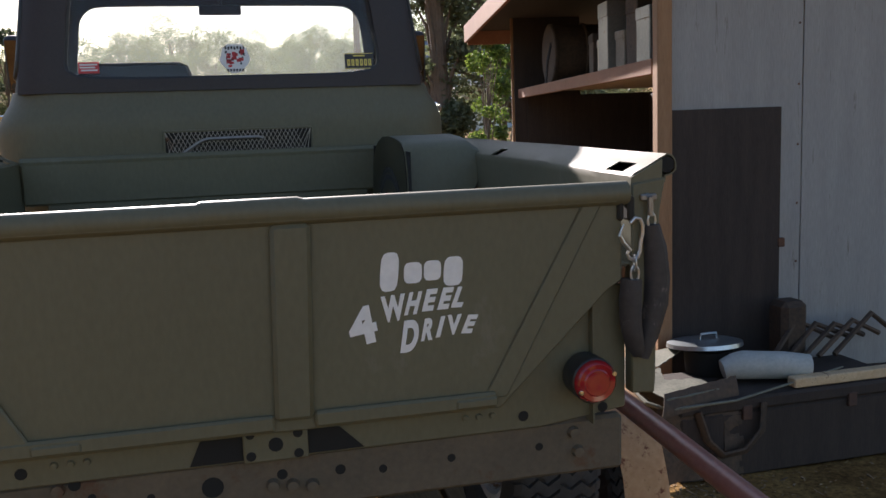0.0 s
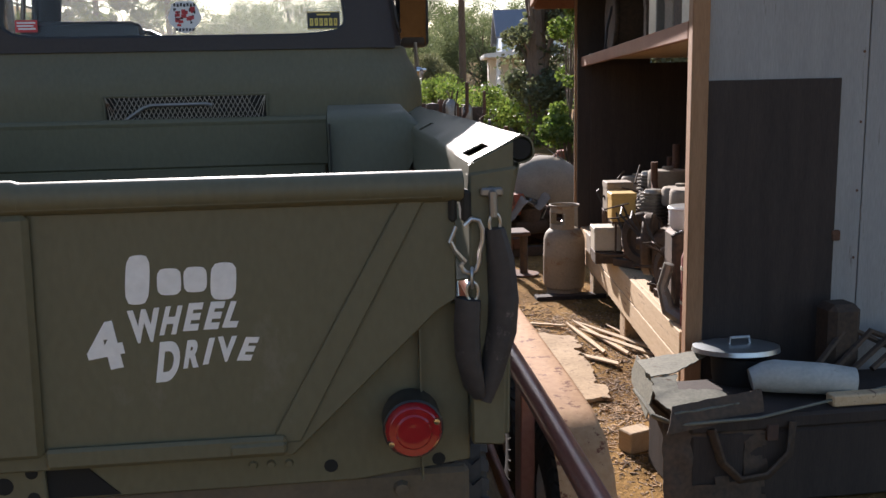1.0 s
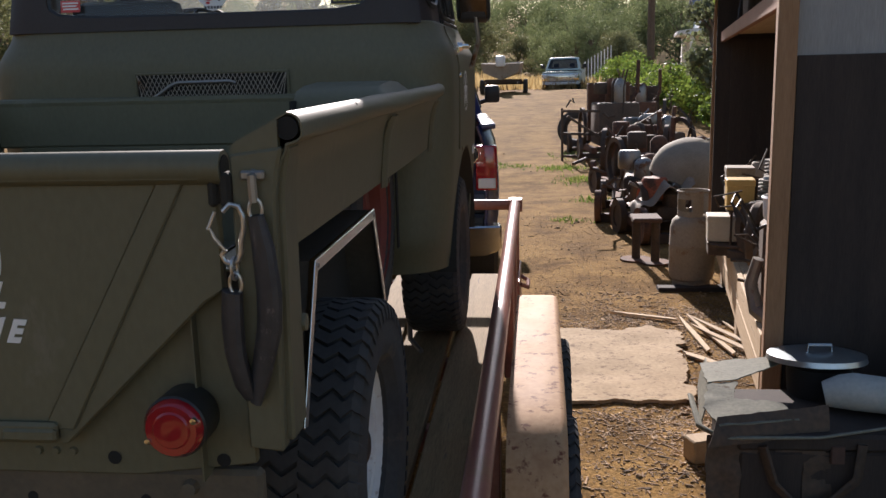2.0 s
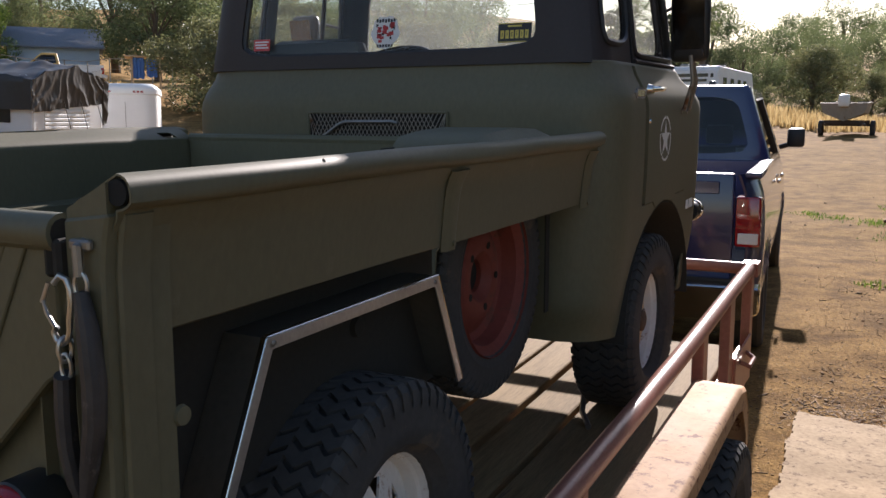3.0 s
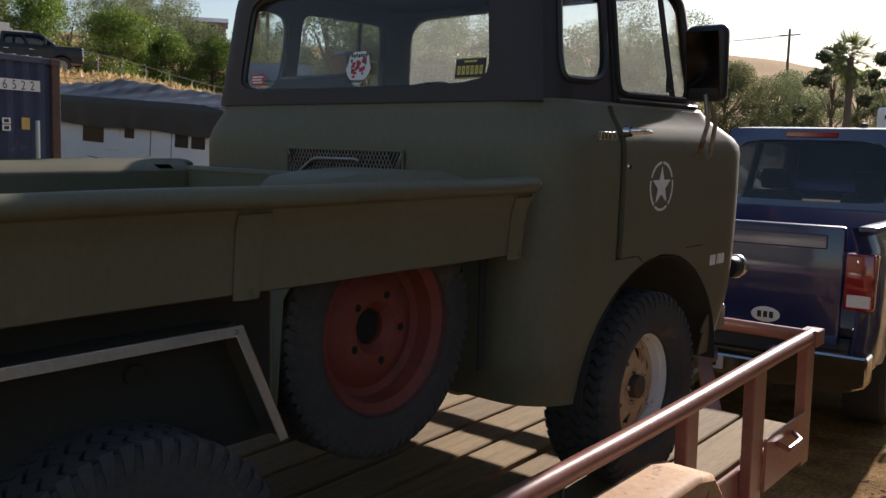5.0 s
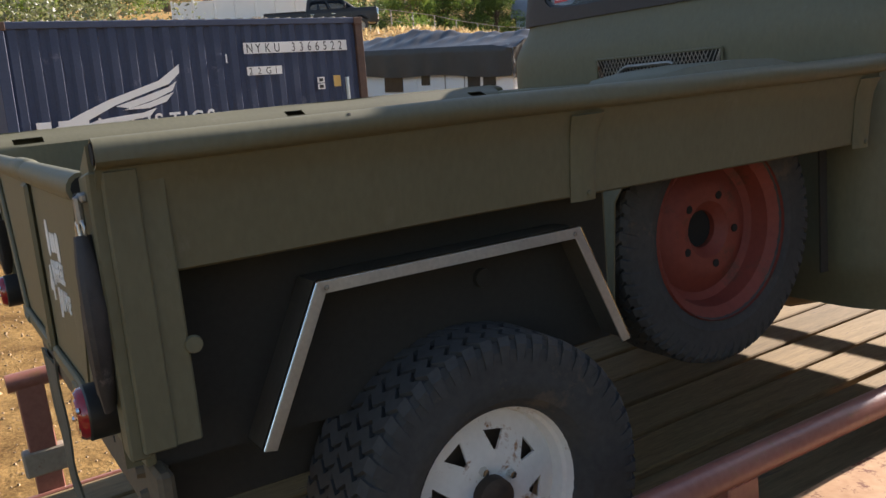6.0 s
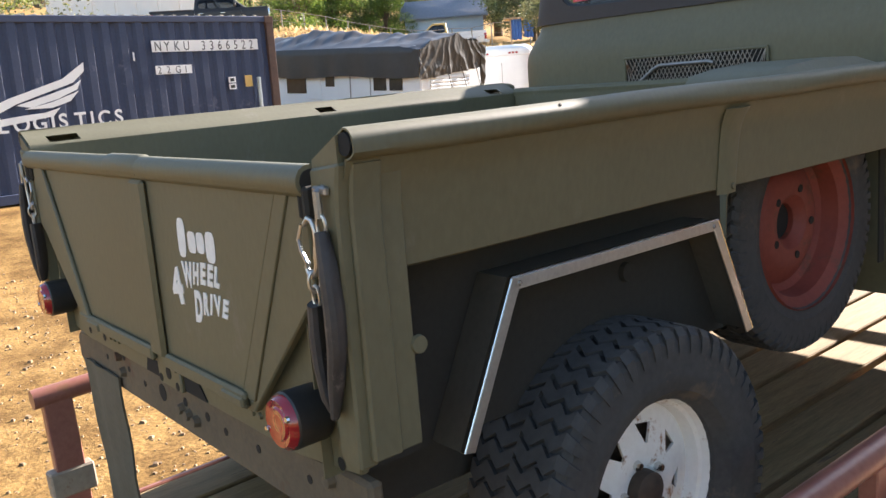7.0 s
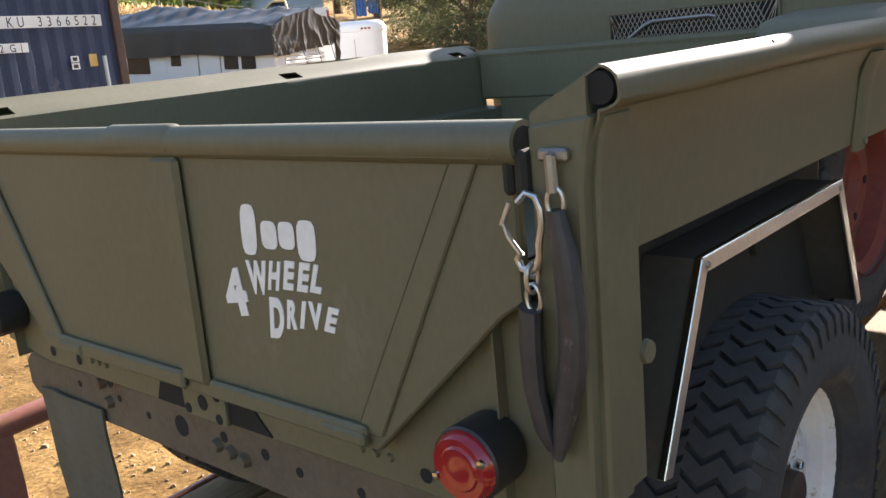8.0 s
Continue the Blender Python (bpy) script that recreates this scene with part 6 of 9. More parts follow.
# a steel platform holds the boxes up
for y, zt in ((1.98, 0.86), (2.28, 0.90)):
    bm = B()
    for dx in (-0.06, 0.06):
        for dy in (-0.06, 0.06):
            tube(bm, [(0.05 + dx, y + dy, 0.55), (0.05 + dx, y + dy, zt - 0.01)], 0.008, 6)
    box(bm, (-0.04, y - 0.09, zt - 0.012), (0.14, y + 0.09, zt - 0.001), 0.002)
    solid("iron_stand", bm, M_GREASE, "dark iron stand on the shed floor", "stand", SHED, "iron stands in the shed")
# red gas bottle by the post, white enamel pot, hoses
ext = thing("fire_extinguisher", "red fire extinguisher standing by the shed post", "extinguisher", in_shed(0.075, 0.17, 0.549))
bm = B()
lathe(bm, [(0, 0), (0.048, 0), (0.052, 0.01), (0.052, 0.36), (0.04, 0.40), (0.02, 0.42), (0.02, 0.44), (0, 0.44)], 20)
part("bottle", bm, M_REDWHEEL, ext)
bm = B()
for z in (0.12, 0.30):
    lathe(bm, [(0.0525, z), (0.055, z), (0.055, z + 0.018), (0.0525, z + 0.018)], 20, closed=True)
part("band", bm, M_CREAM, ext)
bm = B()
tube(bm, [(0.0, 0, 0.44), (0.0, 0, 0.48), (-0.05, 0, 0.5), (-0.10, 0.02, 0.47)], 0.008, 8)
part("valve_handle", bm, M_BLACK, ext)
pot = thing("enamel_pot", "white enamel pot with a steel rim on an engine", "pot", in_shed(0.14, 0.45, 1.02))
bm = B()
lathe(bm, [(0, 0), (0.10, 0.0), (0.115, 0.02), (0.12, 0.11), (0.128, 0.115), (0.12, 0.125), (0.112, 0.11), (0.10, 0.01), (0, 0.008)], 24)
part("pan", bm, M_WHITEPAINT, pot)
bm = B()
tube(bm, [(0.118, 0, 0.09), (0.16, 0, 0.1), (0.16, 0.05, 0.1), (0.118, 0.05, 0.09)], 0.006, 6)
part("pan_handle", bm, M_STEEL, pot)
bm = B()
box(bm, (0.02, 0.35, 0.549), (0.30, 0.55, 1.018), 0.02)
solid("motor_case", bm, M_GREASE, "dark greasy motor case standing on the shed floor", "motor case", SHED)
for k in range(6):
    rnd = random.Random(40 + k)
    bm = B()
    y = 0.8 + 0.35 * k
    tube(bm, [(0.02 + 0.1 * rnd.random(), y, 0.8), (-0.04, y + 0.08, 0.95 + 0.1 * rnd.random()), (0.0, y + 0.22, 1.0), (0.08, y + 0.35, 0.85), (0.1, y + 0.4, 0.7)], 0.008, 6)
    solid("rubber_hose", bm, M_HOSE, "black rubber hose looped between engines", "hose", SHED, "hoses in the shed")
bm = B()
tube(bm, [(0.07, 0.25, 0.56), (0.0, 0.33, 0.6), (-0.03, 0.36, 0.72), (0.0, 0.34, 0.85)], [0.045, 0.04, 0.03, 0.028], 10)
solid("bent_pipe", bm, M_STEEL, "bent grey exhaust pipe leaning by the extinguisher", "pipe", SHED)

# ---- things on the dirt near the shed ----
# gas bottle with a collar
tank = thing("gas_bottle", "dusty tan gas bottle standing on the dirt", "gas bottle", pose(2.60, 6.15, terrain(2.6, 6.15) + 0.005))
bm = B()
lathe(bm, [(0, 0.05), (0.13, 0.04), (0.175, 0.075), (0.185, 0.12), (0.185, 0.34), (0.188, 0.35), (0.185, 0.36), (0.182, 0.50), (0.165, 0.56), (0.12, 0.60), (0.05, 0.615), (0, 0.617)], 32)
part("vessel", bm, M_TANK, tank)
bm = B()
lathe(bm, [(0.15, 0), (0.155, 0), (0.155, 0.07), (0.15, 0.07)], 28, closed=True)
part("foot_ring", bm, M_TANK, tank)
bm = B()
sheet(bm, lambda a, z: (0.125 * math.cos(radians(a)), 0.125 * math.sin(radians(a)), z), steps(0, 300, 30), [0.595, 0.64, 0.74, 0.80], 0.005,
      lambda a, z: z > 0.64 and z < 0.74 and (40 < a < 110 or 180 < a < 260))
part("collar", bm, M_TANK, tank)
bm = B()
ring = [(0.127 * math.cos(t), 0.127 * math.sin(t), 0.80) for t in (2 * math.pi * q / 28 for q in range(28))]
tube(bm, ring, 0.009, 6, closed=True)
part("collar_rim", bm, M_TANK, tank)
bm = B()
lathe(bm, [(0.03, 0.61), (0.03, 0.66), (0.018, 0.67), (0.018, 0.72), (0, 0.72)], 12)
tube(bm, [(0, 0, 0.68), (0.07, 0, 0.68)], 0.014, 8)
part("valve", bm, M_STEEL, tank)
bm = B()
box(bm, (2.30, 5.92, 0.0), (2.92, 6.05, 0.05), 0.006)
solid("timber_block", bm, M_PLYDARK, "dark timber block under the gas bottle", "block", pose(0, 0, terrain(2.6, 6.0) - 0.015))
# iron post stand
st = thing("iron_post_stand", "dark iron stand of two posts with a wooden top", "stand", pose(2.33, 7.05, terrain(2.33, 7.05)))
for x in (-0.06, 0.10):
    bm = B()
    tube(bm, [(x, 0.15 * (x < 0), 0.0), (x, 0.15 * (x < 0), 0.40)], 0.04, 10)
    part("post", bm, M_GREASE, st)
    bm = B()
    lathe(bm, [(0, 0), (0.15, 0), (0.15, 0.015), (0, 0.018)], 20, pose(x, 0.15 * (x < 0), 0))
    part("base_plate", bm, M_RUST, st)
bm = B()
box(bm, (-0.12, -0.12, 0.40), (0.15, 0.22, 0.44), 0.01)
part("top_board", bm, M_RUSTDARK, st)
# flat worn slab beside the trailer, its edge broken away
bm = B()


def off_slab(x, y):
    e = 0.10 * noise.noise((x * 3.5, y * 3.5, 8)) + 0.05 * noise.noise((x * 11, y * 11, 3))
    lean = 0.13 * (y - 3.3)
    return not (1.36 + 0.02 * lean < x + 0.3 * e and x < 2.08 + lean + e and 3.30 + e * 0.6 < y < 4.72 + e - 0.05 * (x - 1.4))


sheet(bm, lambda x, y: (x, y, terrain(x, y) + 0.006 + 0.003 * noise.noise((x * 6, y * 6, 1))), steps(1.30, 2.45, 130), steps(3.15, 4.9, 180), -0.02, off_slab)
bmesh.ops.recalc_face_normals(bm, faces=bm.faces)
solid("concrete_slab", bm, M_CONCRETE, "cracked worn concrete slab let into the dirt", "slab", angle=60)
# split sticks
random.seed(21)
for k, (x, y, ln, turn, lift) in enumerate(((2.34, 4.62, 0.85, 4, 0.0), (2.44, 4.60, 0.95, 9, 0.0), (2.55, 4.55, 1.05, 19, 0.012), (2.50, 4.42, 0.8, 24, 0.02), (2.66, 4.55, 0.7, 14, 0.0),
                                            (2.28, 4.05, 0.35, 34, 0.0), (2.62, 4.25, 0.5, 2, 0.0), (2.05, 5.05, 0.55, 62, 0.0))):
    bm = B()
    w = random.uniform(0.018, 0.032)
    pts = [(-w, -ln / 2), (w * 0.7, -ln / 2 + 0.04), (w, 0), (w * 0.5, ln / 2), (-w * 0.1, ln / 2 - 0.06), (-w * 0.8, 0.1)]
    prism(bm, pts, 0, random.uniform(0.008, 0.016), "z", 0.002)
    solid("split_lath", bm, M_PLANK, "pale split timber lath lying on the dirt", "lath", pose(x, y, terrain(x, y) + 0.012 + lift, random.uniform(-1, 1), random.uniform(-3, 3), turn), "laths on the dirt")
# battered sheet-metal bumper, dustbin lid and a painted plate on dark junk
bin_ = thing("steel_bin", "low dark steel bin with a galvanised lid", "bin", pose(2.44, 2.40, 0.0) @ Matrix.Diagonal((0.84, 0.84, 1, 1)))
bm = B()
lathe(bm, [(0, 0.402), (0.14, 0.402), (0.145, 0.42), (0.15, 0.47), (0.155, 0.53), (0, 0.53)], 28)
part("body", bm, M_GROOVE, bin_)
bm = B()
lathe(bm, [(0.0, 0.582), (0.10, 0.58), (0.19, 0.572), (0.235, 0.562), (0.24, 0.54), (0.234, 0.54), (0.228, 0.555), (0, 0.57)], 32, pose(0, 0, 0.0, -5, 0, 0))
part("lid", bm, M_GALV, bin_, "galvanised domed lid")
bm = B()
tube(bm, [(-0.06, 0, 0.575), (-0.055, 0, 0.612), (0.055, 0, 0.612), (0.06, 0, 0.575)], 0.007, 8)
part("lid_handle", bm, M_GALV, bin_)
bump = thing("battered_bumper", "torn grey-green sheet-metal bumper lying on junk", "bumper", pose(0, 0, 0))
bm = B()


def facet(pts, height, seed):
    """A flat torn sheet: an outline with ragged edges, a few millimetres thick."""
    rnd = random.Random(seed)
    f = B()
    ring_ = []
    for (ax, ay), (bx, by) in zip(pts, pts[1:] + pts[:1]):
        for k in range(7):
            t = k / 7
            j = 0.0 if k == 0 else 0.007
            ring_.append((ax + (bx - ax) * t + rnd.uniform(-j, j), ay + (by - ay) * t + rnd.uniform(-j, j)))
    top_ = [f.verts.new((x, y, height(x, y) + 0.006 * noise.noise((x * 14, y * 14, seed)))) for x, y in ring_]
    f.faces.new(top_)
    bmesh.ops.triangulate(f, faces=list(f.faces))
    bmesh.ops.recalc_face_normals(f, faces=list(f.faces))
    bmesh.ops.solidify(f, geom=list(f.faces), thickness=0.005)
    return f


part("torn_sheet", facet([(1.97, 2.49), (2.335, 2.545), (2.31, 2.46), (2.077, 2.27), (1.955, 2.25)], lambda x, y: 0.50 + 0.05 * (x - 2.0) + 0.02 * (y - 2.3), 1), M_SCRAP, bump, "torn rusty olive-grey sheet", angle=20)
part("torn_sheet", facet([(1.957, 2.247), (2.078, 2.266), (2.035, 2.135), (2.21, 2.085), (2.24, 1.97), (1.94, 1.93), (1.905, 2.07)], lambda x, y: 0.495 + 0.16 * (y - 2.25) - 0.08 * max(0, 1.98 - x), 2), M_SCRAP, bump, "torn rusty olive-grey sheet", angle=20)
bm = B()
sheet(bm, lambda u, v: (1.935 + 0.42 * u - 0.04 * v * (1 - u) ** 3, 1.955 + 0.06 * u - 0.05 * math.sin(v * 1.5) * (1 - 0.4 * u), 0.462 - 0.10 * v + 0.03 * u + 0.006 * noise.noise((u * 9, v * 4, 2))), steps(0, 1, 24), steps(0, 1, 6), 0.004)
part("turned_lip", bm, M_GREASE, bump, "dark turned-down lip", angle=40)
bm = B()
tube(bm, [(1.90, 2.30, 0.42), (1.885, 2.02, 0.40), (1.95, 1.93, 0.39), (2.3, 1.92, 0.40), (2.75, 2.0, 0.44), (3.0, 2.05, 0.46)], [0.016, 0.018, 0.014, 0.010, 0.009, 0.008], 10, squash=0.6)
part("rolled_edge", bm, M_SCRAP, bump)
bm = B()
sheet(bm, lambda u, v: (1.90 + 0.5 * u + 0.012 * noise.noise((u * 7, v * 5, 3)), 1.935 + 0.02 * v + 0.015 * noise.noise((u * 6, v * 6, 9)), 0.02 + 0.37 * v), steps(0, 1, 24), steps(0, 1, 12), 0.004,
      lambda u, v: (0.25 < u < 0.7 and 0.35 < v + 0.2 * noise.noise((u * 5, v * 5, 1)) < 0.85) or u > 0.9 + 0.2 * noise.noise((v * 6, 2, 2)))
part("hanging_sheet", bm, M_GREASE, bump, "dark torn sheet hanging from the edge")
pl = thing("painted_plate", "grey-green steel plate with a round hole leaning on junk", "plate", face_to((1.945, 2.27, 0.37), (0.10, 0.75, 0.02), (0.25, 0, 1)))
bm = B()
prism(bm, [(-0.05, -0.06), (0.32, -0.02), (0.37, 0.02), (0.36, 0.11), (-0.03, 0.12)], 0, 0.006, "z", 0.002)
part("sheet", bm, M_SCRAP, pl)
bm = B()
lathe(bm, [(0.028, 0.0), (0.042, 0.0), (0.042, 0.006), (0.028, 0.006)], 20, pose(0.26, 0.045, 0.0065), closed=True)
lathe(bm, [(0, 0.002), (0.028, 0.002)], 20, pose(0.26, 0.045, 0.0065))
part("grommet", bm, M_BLACK, pl)
tubep = thing("exhaust_silencer", "dull white steel tube with an open end on the junk", "tube", pose(0, 0, 0))
bm = B()
tube(bm, [(2.40, 2.20, 0.47), (2.46, 2.185, 0.485), (2.50, 2.175, 0.49), (2.70, 2.11, 0.485), (2.82, 2.075, 0.475)], [0.05, 0.068, 0.074, 0.070, 0.062], 20)
part("can", bm, M_DULLWHITE, tubep)
bm = B()
lathe(bm, [(0, 0), (0.045, 0)], 16, look((2.8225, 2.074, 0.475), (2.70, 2.11, 0.485)) @ pose(0, 0, 0.002))
part("open_end", bm, M_GROOVE, tubep)
bm = B()
box(bm, (2.66, 1.965, 0.405), (3.28, 2.03, 0.455), 0.006)
solid("timber_bar", bm, M_PLANK, "weathered timber bar on the junk", "bar", pose(0, 0, 0.0, 0, 0, 0))
# dark junk under them: a steel box frame, an old tyre, iron rods
bm = B()
box(bm, (2.02, 1.95, 0.0), (3.3, 2.45, 0.33), 0.012)
# the deep shadow at the junk's front is put into the chest's near-black colour
chest = thing("tool_chest", "tool chest on the dirt, coloured near-black for the deep shadow there", "tool chest", pose(0, 0, 0.0))
part("body", bm, M_PLYDARK, chest)
bm = B()
box(bm, (2.01, 1.94, 0.334), (3.31, 2.455, 0.40), 0.012)
part("lid", bm, M_PLYDARK, chest)
for x in (2.35, 2.95):
    bm = B()
    box(bm, (x, 1.932, 0.29), (x + 0.05, 1.952, 0.36), 0.003)
    part("latch", bm, M_RUSTDARK, chest)
bm = B()
bm = B()
tube(bm, [(2.10, 1.93, 0.36), (2.14, 1.91, 0.22), (2.22, 1.90, 0.14), (2.34, 1.90, 0.15), (2.44, 1.91, 0.24), (2.46, 1.93, 0.37)], 0.022, 8, squash=0.5)
solid("bent_strap", bm, M_GREASE, "bent grey steel strap hanging in the junk", "strap")
for k in range(5):
    rnd = random.Random(70 + k)
    bm = B()
    tube(bm, [(2.75 + 0.1 * k, 2.3, 0.45), (2.95 + 0.12 * k, 2.36, 0.60 + 0.05 * rnd.random()), (3.2 + 0.1 * k, 2.38, 0.52)], 0.016, 6)
    solid("iron_rod", bm, M_GREASE, "dark iron rod on the junk by the wall", "rod", None, "iron rods on the junk")
bm = B()
box(bm, (2.86, 2.34, 0.40), (3.02, 2.50, 0.75), 0.03, m=None)
solid("iron_casting", bm, M_GREASE, "dark iron casting leaning on the shed wall", "casting", pose(0, 0, 0.0))
bm = B()
box(bm, (-0.07, -0.05, 0), (0.07, 0.05, 0.11), 0.006)
solid("timber_block", bm, M_PLANK, "pale timber block on the dirt", "block", pose(2.02, 2.62, terrain(2.02, 2.62), 0, 0, 20))
# litter: chips and twigs in drifts, and small stones
random.seed(31)
bm = B()
drifts = ((2.05, 3.15, 0.16), (1.75, 3.05, 0.18), (2.25, 3.0, 0.2), (2.2, 4.95, 0.22), (1.9, 4.95, 0.25), (1.6, 4.85, 0.2), (2.45, 4.2, 0.16), (2.5, 5.2, 0.2), (2.2, 2.6, 0.2), (1.7, 2.4, 0.3), (1.9, 5.6, 0.3), (2.3, 3.6, 0.14), (2.0, 1.6, 0.3))
for k in range(11000):
    small = 1.0
    if k % 8 < 6:
        cx, cy, sd = drifts[random.randrange(len(drifts))]
        x, y = random.gauss(cx, sd), random.gauss(cy, sd)
    else:
        x, y = random.uniform(1.2, 3.0), random.uniform(-1.5, 9)
        small = 0.6
    z = terrain(x, y) + (0.006 if not off_slab(x, y) else 0.0)
    a, l, w, h = random.uniform(0, 6.28), random.uniform(0.003, 0.014) * small, random.uniform(0.0015, 0.005) * small, random.uniform(0.001, 0.005)
    if random.random() < 0.07:
        l *= 4.0
    c, s = math.cos(a), math.sin(a)
    up = random.uniform(-0.25, 0.25) * l
    vs = [bm.verts.new((x + c * p - s * q, y + s * p + c * q, z + r + up * p / l)) for r in (-0.003, h) for p, q in ((-l, -w), (l, -w * 0.6), (l * 0.8, w), (-l * 0.9, w * 0.8))]
    for f in ((4, 5, 6, 7), (0, 1, 5, 4), (1, 2, 6, 5), (2, 3, 7, 6), (3, 0, 4, 7)):
        bm.faces.new([vs[i] for i in f])
M_CHIP = mat("wood_chips", (0.17, 0.10, 0.055), (0.40, 0.28, 0.16), rough=0.9, scale=1.5, fine=6, bump=0.2, island=0.75)
solid("wood_litter", bm, M_CHIP, "scattered wood chips and twigs on the dirt", "litter", kind="stuff")
bm = B()
for k in range(4600):
    x, y = (random.uniform(1.15, 3.2), random.uniform(-2, 10)) if k % 2 else ((random.uniform(-4, 4), random.uniform(-4, 22)) if k % 4 else (random.uniform(-9, -1.1), random.uniform(-3, 9)))
    r = random.uniform(0.003, 0.008) * (1 if random.random() < 0.93 else 2.4) * (1.7 if y > 9 or x < -1.1 else 1)
    z = terrain(x, y)
    p = [Vector((math.cos(t) * r * random.uniform(0.7, 1.3), math.sin(t) * r * random.uniform(0.7, 1.3), 0)) for t in (0, 1.26, 2.51, 3.77, 5.03)]
    low_ = [bm.verts.new((x + q.x, y + q.y, z - 0.002)) for q in p]
    mid_ = [bm.verts.new((x + q.x * 0.8, y + q.y * 0.8, z + r * 0.5)) for q in p]
    top_ = bm.verts.new((x + r * random.uniform(-0.3, 0.3), y, z + r * 0.8))
    for i in range(5):
        j = (i + 1) % 5
        bm.faces.new((low_[i], low_[j], mid_[j], mid_[i]))
        bm.faces.new((mid_[i], mid_[j], top_))
for k in range(5200):
    x, y = random.uniform(-1.15, -7.5), random.uniform(-2.5, 8)
    r = random.uniform(0.006, 0.014) * (1 if random.random() < 0.93 else 2.0)
    z = terrain(x, y)
    p = [Vector((math.cos(t) * r * random.uniform(0.7, 1.3), math.sin(t) * r * random.uniform(0.7, 1.3), 0)) for t in (0, 1.57, 3.14, 4.71)]
    low_ = [bm.verts.new((x + q.x, y + q.y, z - 0.002)) for q in p]
    top_ = [bm.verts.new((x + q.x * 0.6, y + q.y * 0.6, z + r * random.uniform(0.5, 0.8))) for q in p]
    for i in range(4):
        bm.faces.new((low_[i], low_[(i + 1) % 4], top_[(i + 1) % 4], top_[i]))
    bm.faces.new(top_)
M_STONE = mat("small_stones", (0.20, 0.130, 0.070), (0.36, 0.25, 0.135), rough=0.95, scale=2, fine=30, bump=0.2, island=0.5)
solid("loose_stones", bm, M_STONE, "small loose stones on the packed dirt", "stones", kind="stuff")
# weeds
bm = B()
random.seed(33)
for cx, cy, n, rad in ((1.95, 15.3, 300, 0.5), (2.15, 13.9, 260, 0.45), (1.0, 15.8, 120, 0.4), (0.6, 16.4, 90, 0.35), (2.2, 11.4, 160, 0.3), (1.75, 9.6, 60, 0.25), (2.3, 17.5, 300, 0.6)):
    for _ in range(n):
        x, y = random.gauss(cx, rad * 0.5), random.gauss(cy, rad * 0.5)
        z = terrain(x, y)
        a = random.uniform(0, 6.28)
        h = random.uniform(0.02, 0.075)
        d = Vector((math.cos(a), math.sin(a), 0))
        s = Vector((-d.y, d.x, 0)) * 0.012
        p = Vector((x, y, z - 0.005))
        v = [bm.verts.new(q) for q in (p - s, p + s, p + d * h * 0.5 + Vector((0, 0, h)))]
        bm.faces.new(v)
solid("weeds", bm, M_LEAF2, "low green weeds in the dirt", "weeds", kind="stuff")

# ---- the blue tow pickup ----
def car_wheel(parent, x, y, z, R, w, s, rim_mat=M_STEEL):
    wh = new("wheel")
    wh.parent = parent
    wh.matrix_basis = pose(x, y, z, 0, 0, 0 if s > 0 else 180)
    bm = B()
    h = w / 2
    lathe(bm, [(R * 0.6, -h * 0.8), (R * 0.66, -h), (R * 0.93, -h), (R, -h * 0.75), (R, h * 0.75), (R * 0.93, h), (R * 0.66, h), (R * 0.6, h * 0.8)], 36, AX, closed=True)
    part("tyre", bm, M_RUBBER, wh)
    bm = B()
    lathe(bm, [(R * 0.62, h * 0.85), (R * 0.58, h * 0.6), (R * 0.5, h * 0.5), (R * 0.2, h * 0.7), (0, h * 0.72)], 28, AX)
    part("rim", bm, rim_mat, wh)
    return wh


